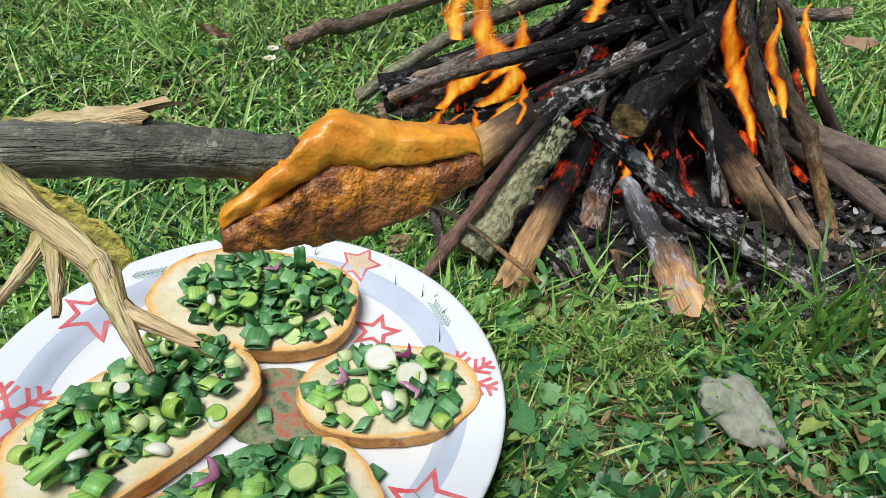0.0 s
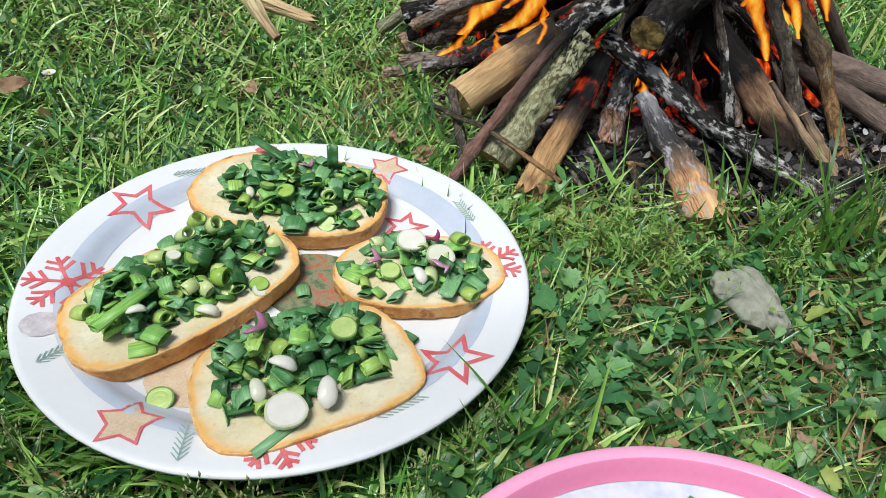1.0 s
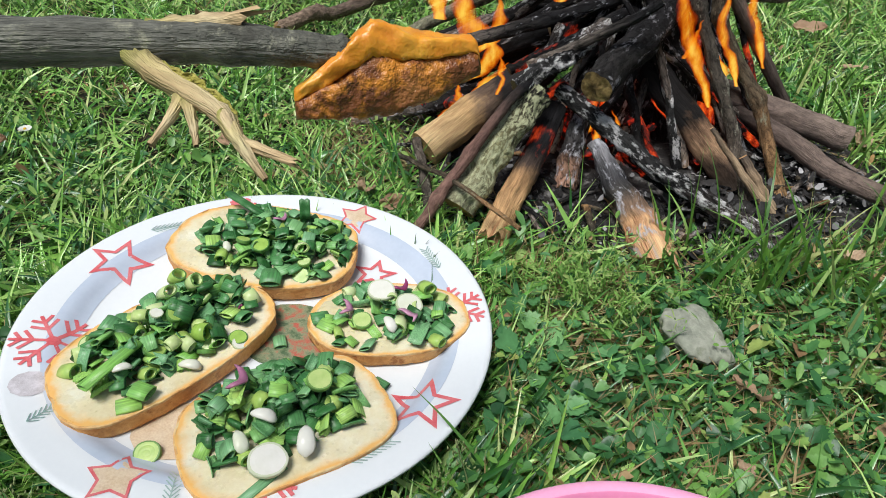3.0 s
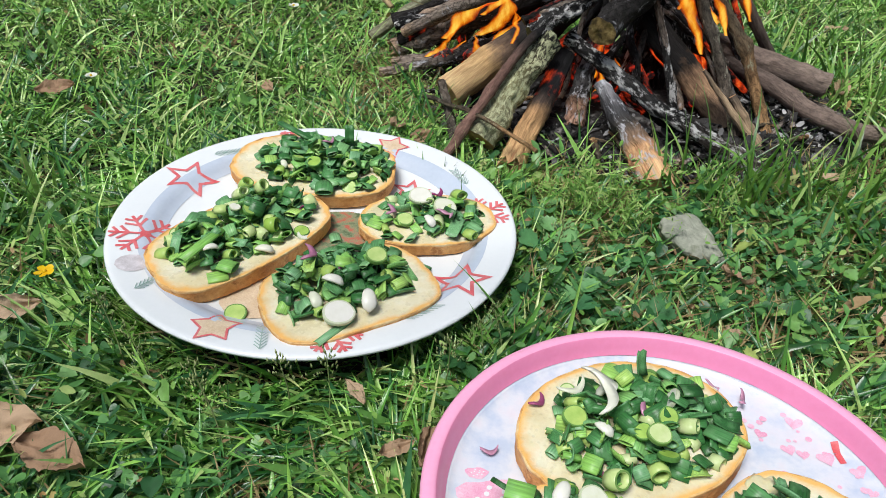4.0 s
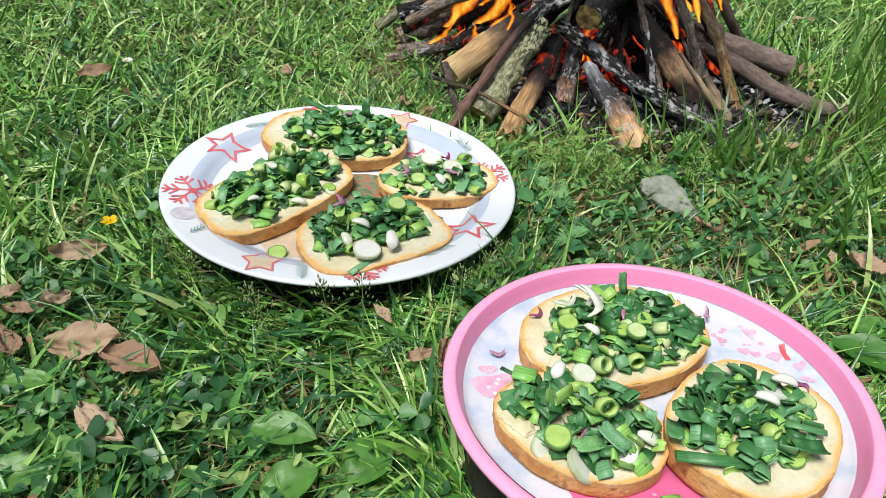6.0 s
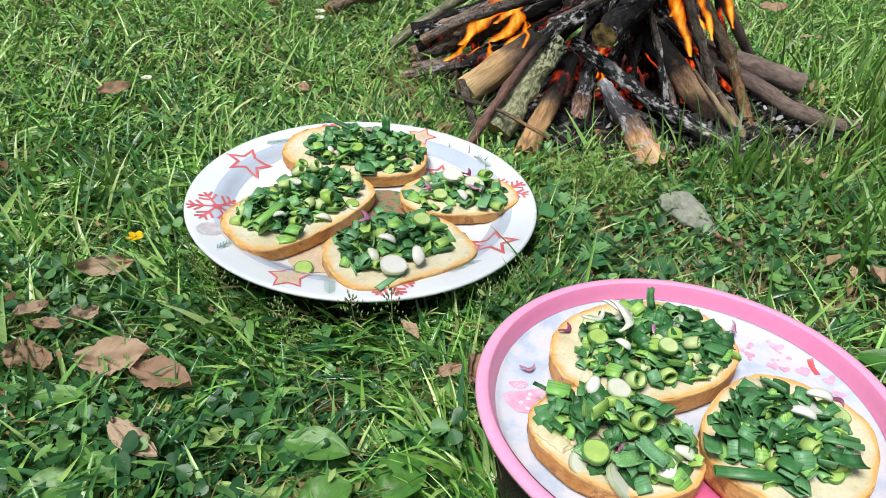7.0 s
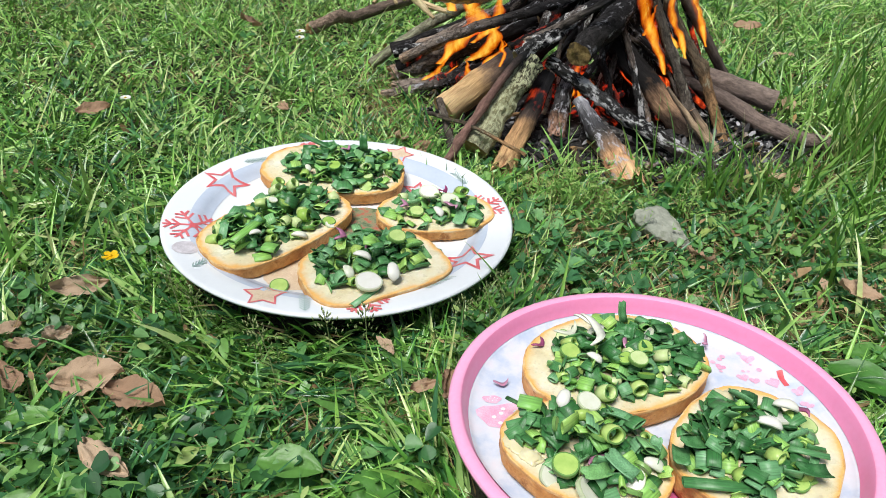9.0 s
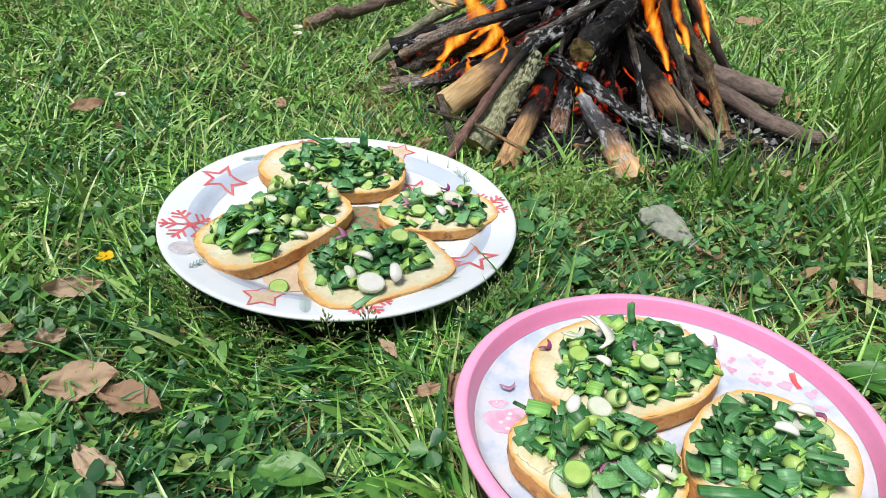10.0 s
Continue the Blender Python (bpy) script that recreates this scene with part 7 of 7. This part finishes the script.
def tall_tufts():
    xs, heads = [], []
    for cx, cy, sp, n in ((0.575, 0.20, 0.045, 200), (0.62, 0.30, 0.06, 120), (0.55, 0.06, 0.05, 60), (0.40, 0.115, 0.035, 60), (0.345, 0.115, 0.03, 34), (0.62, 0.05, 0.08, 110), (0.45, 0.05, 0.05, 40), (0.60, 0.42, 0.07, 80), (-0.30, -0.02, 0.06, 60), (0.50, -0.02, 0.06, 70)):
        xs.append(np.stack([rng.normal(cx, sp, n), rng.normal(cy, sp * 0.7, n)], -1))
    xy = np.concatenate(xs)
    xy = xy[~off_limits(xy[:, 0], xy[:, 1], 0.01)]
    n = len(xy)
    th = rng.uniform(0, 2 * np.pi, n)
    ln = clear_of_plates(xy, th, rng.uniform(0.04, 0.11, n))
    ob = blades("long_grass", xy, ln, rng.uniform(0.002, 0.0042, n), rng.uniform(0.0, 0.55, n), rng.uniform(0.1, 1.1, n), M_LONG, th, 6)
    tagged(ob, "long fresh green grass blades beside the fire", "grass", kind="stuff")
    xy = np.stack([rng.normal(0.60, 0.04, 120), rng.normal(0.20, 0.04, 120)], -1)
    ob = blades("tall_grass", xy, rng.uniform(0.10, 0.22, 120), rng.uniform(0.0022, 0.0038, 120), rng.uniform(0.0, 0.3, 120), rng.uniform(0.0, 0.6, 120), M_LONG, None, 7)
    tagged(ob, "tall upright grass clump at the edge of the fire", "grass", kind="stuff")
    xs = [np.stack([rng.normal(cx, 0.022, k), rng.normal(cy, 0.014, k)], -1) for cx, cy, k in ((0.20, 0.070, 12), (0.235, 0.080, 12), (0.29, 0.075, 6), (0.18, 0.04, 10), (0.33, 0.085, 8), (0.23, 0.050, 12))]
    xy = np.concatenate(xs)
    xy = xy[~off_limits(xy[:, 0], xy[:, 1], 0.005)]
    # feathery stems with small leaves all the way up
    n = len(xy)
    lv, sz, hh = [], [], []
    for k in range(9):
        lv.append(xy + rng.normal(0, 0.003, xy.shape) + np.array([0.001 * k, 0.0]))
        sz.append(rng.uniform(0.004, 0.008, n))
        hh.append(np.full(n, 0.006 + 0.0048 * k) * rng.uniform(0.7, 1.2, n))
    ob = leaf_cloud("bedstraw", np.concatenate(lv), NARROW, np.concatenate(sz), np.concatenate(hh), 0.6, M_FEATHER, 4, 0.02)
    tagged(ob, "feathery pale green bedstraw in front of the logs", "weeds", kind="stuff")
    ob = blades("bedstraw_stems", xy, rng.uniform(0.04, 0.06, n), np.full(n, 0.0011), rng.uniform(0, 0.25, n), rng.uniform(0, 0.3, n), M_FEATHER, None, 3)
    tagged(ob, "thin pale green stems of bedstraw", "weeds", kind="stuff")


tall_tufts()


M_SEED = foliage("seed_head", [(0, (0.24, 0.32, 0.12)), (1, (0.40, 0.44, 0.22))], 0.6, 0.3, "object")


def seed_heads():
    """Thin meadow-grass stalks with open seed heads in front of the plates."""
    r5 = random.Random(9)
    spots = [(-0.035, -0.168), (0.035, -0.176), (0.010, -0.160), (0.10, -0.135), (0.125, -0.122), (-0.075, -0.150), (-0.10, -0.135), (0.14, -0.105), (-0.02, -0.19), (0.17, -0.02)]
    for x, y in spots:
        z = float(ground_z(x, y))
        h = r5.uniform(0.045, 0.065)
        lean = Vector((r5.uniform(-0.012, 0.012), r5.uniform(-0.004, 0.014), h))
        bm, e = tube([(0, 0, 0), lean * 0.5 + Vector((0.002, 0, 0)), lean], 0.0005, 0.0003, 0.05, 5, 8, 2)
        for i in range(16):
            t = 0.62 + 0.38 * i / 16
            a = i * 2.4
            q = 0.012 * (1.05 - t) / 0.4 * r5.uniform(0.5, 1.2)
            tip = lean * t + Vector((math.cos(a) * q, math.sin(a) * q, 0.004))
            for s in (0.55, 1.0):
                c = (lean * t).lerp(tip, s)
                top = c + Vector((math.cos(a) * 0.0014, math.sin(a) * 0.0014, 0.0042))
                ring = [bm.verts.new(c.lerp(top, 0.5) + Vector((math.cos(b) * 0.0008, math.sin(b) * 0.0008, 0))) for b in (0, 2.1, 4.2)]
                v0, v1 = bm.verts.new(c), bm.verts.new(top)
                for j in range(3):
                    bm.faces.new((v0, ring[j], ring[(j + 1) % 3]))
                    bm.faces.new((v1, ring[(j + 1) % 3], ring[j]))
        ob = part("grass_seed_head", bm, M_SEED)
        ob.matrix_world = pose(x, y, z)
        tagged(ob, "thin meadow-grass stalk with an open seed head", "grass stalk", "seed heads in front of the plates")


seed_heads()


# ---- roasting stick with bacon ----
L_ROAST = log_mat("roasting_stick_bark", cracks=0.12, stops=[(0, (0.13, 0.135, 0.11)), (0.5, (0.155, 0.16, 0.135)), (1, (0.10, 0.10, 0.085))], rough=0.5, flakes=0.14, flake_col=(0.28, 0.28, 0.21), mottle=0.7, fibre=0.2)
L_PEEL = log_mat("peeled_stick_wood", cracks=0.1, stops=[(0, (0.30, 0.30, 0.08)), (0.2, (0.55, 0.45, 0.22)), (0.6, (0.62, 0.50, 0.30)), (1, (0.50, 0.36, 0.20))], rough=0.6, mottle=0.35)


M_FLAP = surface("mossy_bark_flap", [(0.35, (0.12, 0.08, 0.03)), (0.5, (0.40, 0.37, 0.07)), (0.66, (0.52, 0.46, 0.14))], 190, 0.8, 0.8, 0.002, 600)


def roasting_stick():
    base, middle = Vector((-0.62, -0.185, -0.02)), Vector((0.0902, -0.1510, 0.2640))
    held = Matrix.Translation(middle + Vector((-0.0060, 0.0140, -0.0138))) @ pose(0, 0, 0, 0, 0, 9.6) @ pose(0, 0, 0, 0, -2.2, 0) @ pose(0, 0, 0, -15.2, 0, 0) @ Matrix.Scale(1.135, 4) @ Matrix.Translation(-middle)
    root = empty("roasting_stick", held @ Matrix.Translation(base))
    foot = held.inverted() @ Vector((-0.66, -0.30, -0.03))
    tagged(root, "forked wooden roasting stick with torn pale wood, held over the plate", "stick")

    def add(name, pts, r0, r1, material, label="", **kw):
        bm, ends = tube([Vector(p) - base for p in pts], r0, r1, **kw)
        ob = part(name, bm, material, root, label)
        return ob, ends

    add("shaft", [foot, foot.lerp(Vector((-0.36, -0.17, 0.264)), 0.55) + Vector((-0.03, 0, 0.05)), (-0.36, -0.17, 0.264), (-0.10, -0.158, 0.2705), (0.0397, -0.1519, 0.2728), (0.0850, -0.1478, 0.2690), (0.099, -0.1445, 0.2665)],
        0.0100, 0.0029, L_ROAST, rough=0.10, rings=90, seed=3, kink=0.3, knots=((0.88, 0.35), (0.93, 0.2)))
    bm, ends = tube([(0.6675, 0.0345, 0.2952), (0.6780, 0.0355, 0.2956), (0.6878, 0.0366, 0.2964)], 0.0027, 0.0021, 0.28, 14, 14, 4, jag1=0.010)
    part("torn_knot", bm, L_PEEL, root, "pale torn wood")
    add("fork", [(0.044, -0.153, 0.271), (0.0507, -0.159, 0.266), (0.0641, -0.1683, 0.2597), (0.0691, -0.174, 0.2542), (0.080, -0.178, 0.2502)], 0.0034, 0.0009, L_PEEL, "stripped pale forked end", rough=0.22, rings=24, seed=6, jag1=0.004)
    add("splinter", [(0.0655, -0.169, 0.2588), (0.0700, -0.176, 0.2530), (0.0745, -0.1815, 0.2475)], 0.0022, 0.0007, L_PEEL, rough=0.25, rings=12, seed=7, sides=8)
    add("splinter", [(0.0560, -0.163, 0.2625), (0.0540, -0.168, 0.2585), (0.0503, -0.1735, 0.2540)], 0.0016, 0.0008, L_PEEL, rough=0.25, rings=10, seed=8, sides=8)
    add("splinter", [(0.0570, -0.164, 0.2620), (0.0590, -0.170, 0.2570), (0.0600, -0.1745, 0.2535)], 0.0015, 0.0006, L_PEEL, rough=0.25, rings=10, seed=9, sides=8)
    # flap of mossy bark hanging from the torn fork
    bm = bmesh.new()
    line = curve_points([(0.0475, -0.1570, 0.2675), (0.0540, -0.1590, 0.2630), (0.0600, -0.1610, 0.2590), (0.0650, -0.1625, 0.2545)], 16)
    rows = []
    for i, c in enumerate(line):
        w = 0.0026 * (0.55 + 0.9 * math.sin(math.pi * (0.15 + 0.7 * i / 15))) * (1 + 0.5 * noise.noise((i * 0.7, 3, 0)))
        row = []
        for j in range(7):
            t = j / 6 - 0.15
            q = c + Vector((t * w * 1.1, 0.0014 * math.sin(t * 3) + 0.0005 * noise.noise((i * 0.9, j * 0.9, 1)), t * w * 0.9 + 0.0006 * noise.noise((i * 0.8, j, 7))))
            row.append([bm.verts.new(q - base), bm.verts.new(q - base + Vector((0.0, 0.0008, 0.0)))])
        rows.append(row)
    for a, b in zip(rows, rows[1:]):
        for j in range(6):
            bm.faces.new((a[j][0], a[j + 1][0], b[j + 1][0], b[j][0]))
            bm.faces.new((a[j][1], b[j][1], b[j + 1][1], a[j + 1][1]))
        for j in (0, 6):
            bm.faces.new((a[j][0], b[j][0], b[j][1], a[j][1]))
    part("bark_flap", bm, M_FLAP, root, "torn flap of mossy yellow-green bark")
    # angular slab of bacon pushed on the end
    upper = [(0.0792, 0.2600), (0.0889, 0.2682), (0.0990, 0.2756), (0.1099, 0.2725), (0.1253, 0.2700), (0.1267, 0.2640)]
    under = [(0.0792, 0.2538), (0.0900, 0.2522), (0.1021, 0.2524), (0.1147, 0.2548), (0.1267, 0.2615)]

    def height(curve, x):
        return float(np.interp(x, [c[0] for c in curve], [c[1] for c in curve]))

    def slab(name, material, lo, hi, thick, label, seed):
        bm = bmesh.new()
        rows, nu, nv = [], 44, 28
        for i in range(nu + 1):
            x = 0.0792 + 0.0475 * i / nu
            z0, z1 = height(under, x), height(upper, x)
            za, zb = z0 + (z1 - z0) * lo, z0 + (z1 - z0) * hi
            end = min(1.0, min(i, nu - i) / 2.0 + 0.55)
            row = []
            for j in range(nv):
                a = 2 * math.pi * j / nv
                c, s = math.cos(a), math.sin(a)
                y = math.copysign(abs(c) ** 0.55, c) * thick * end
                z = (za + zb) / 2 + math.copysign(abs(s) ** 0.6, s) * (zb - za) / 2
                w = 0.0011 * noise.noise((x * 260, c * 1.6, s * 1.6 + seed)) + 0.0006 * noise.noise((x * 800, c * 5, s * 5 + seed))
                row.append(bm.verts.new(Vector((x, -0.1505 + (x - 0.0792) * 0.27 + y + c * w, z + s * w)) - base))
            rows.append(row)
        for a, b in zip(rows, rows[1:]):
            for j in range(nv):
                bm.faces.new((a[j], a[(j + 1) % nv], b[(j + 1) % nv], b[j]))
        bm.faces.new(rows[0][::-1])
        bm.faces.new(rows[-1])
        return part(name, bm, material, root, label)

    slab("bacon_fat", M_BACON, 0.60, 1.0, 0.0052, "glossy orange roasted fat", 1)
    slab("bacon_meat", M_RIND, 0.0, 0.66, 0.0058, "browned meat side of the bacon", 4)


roasting_stick()
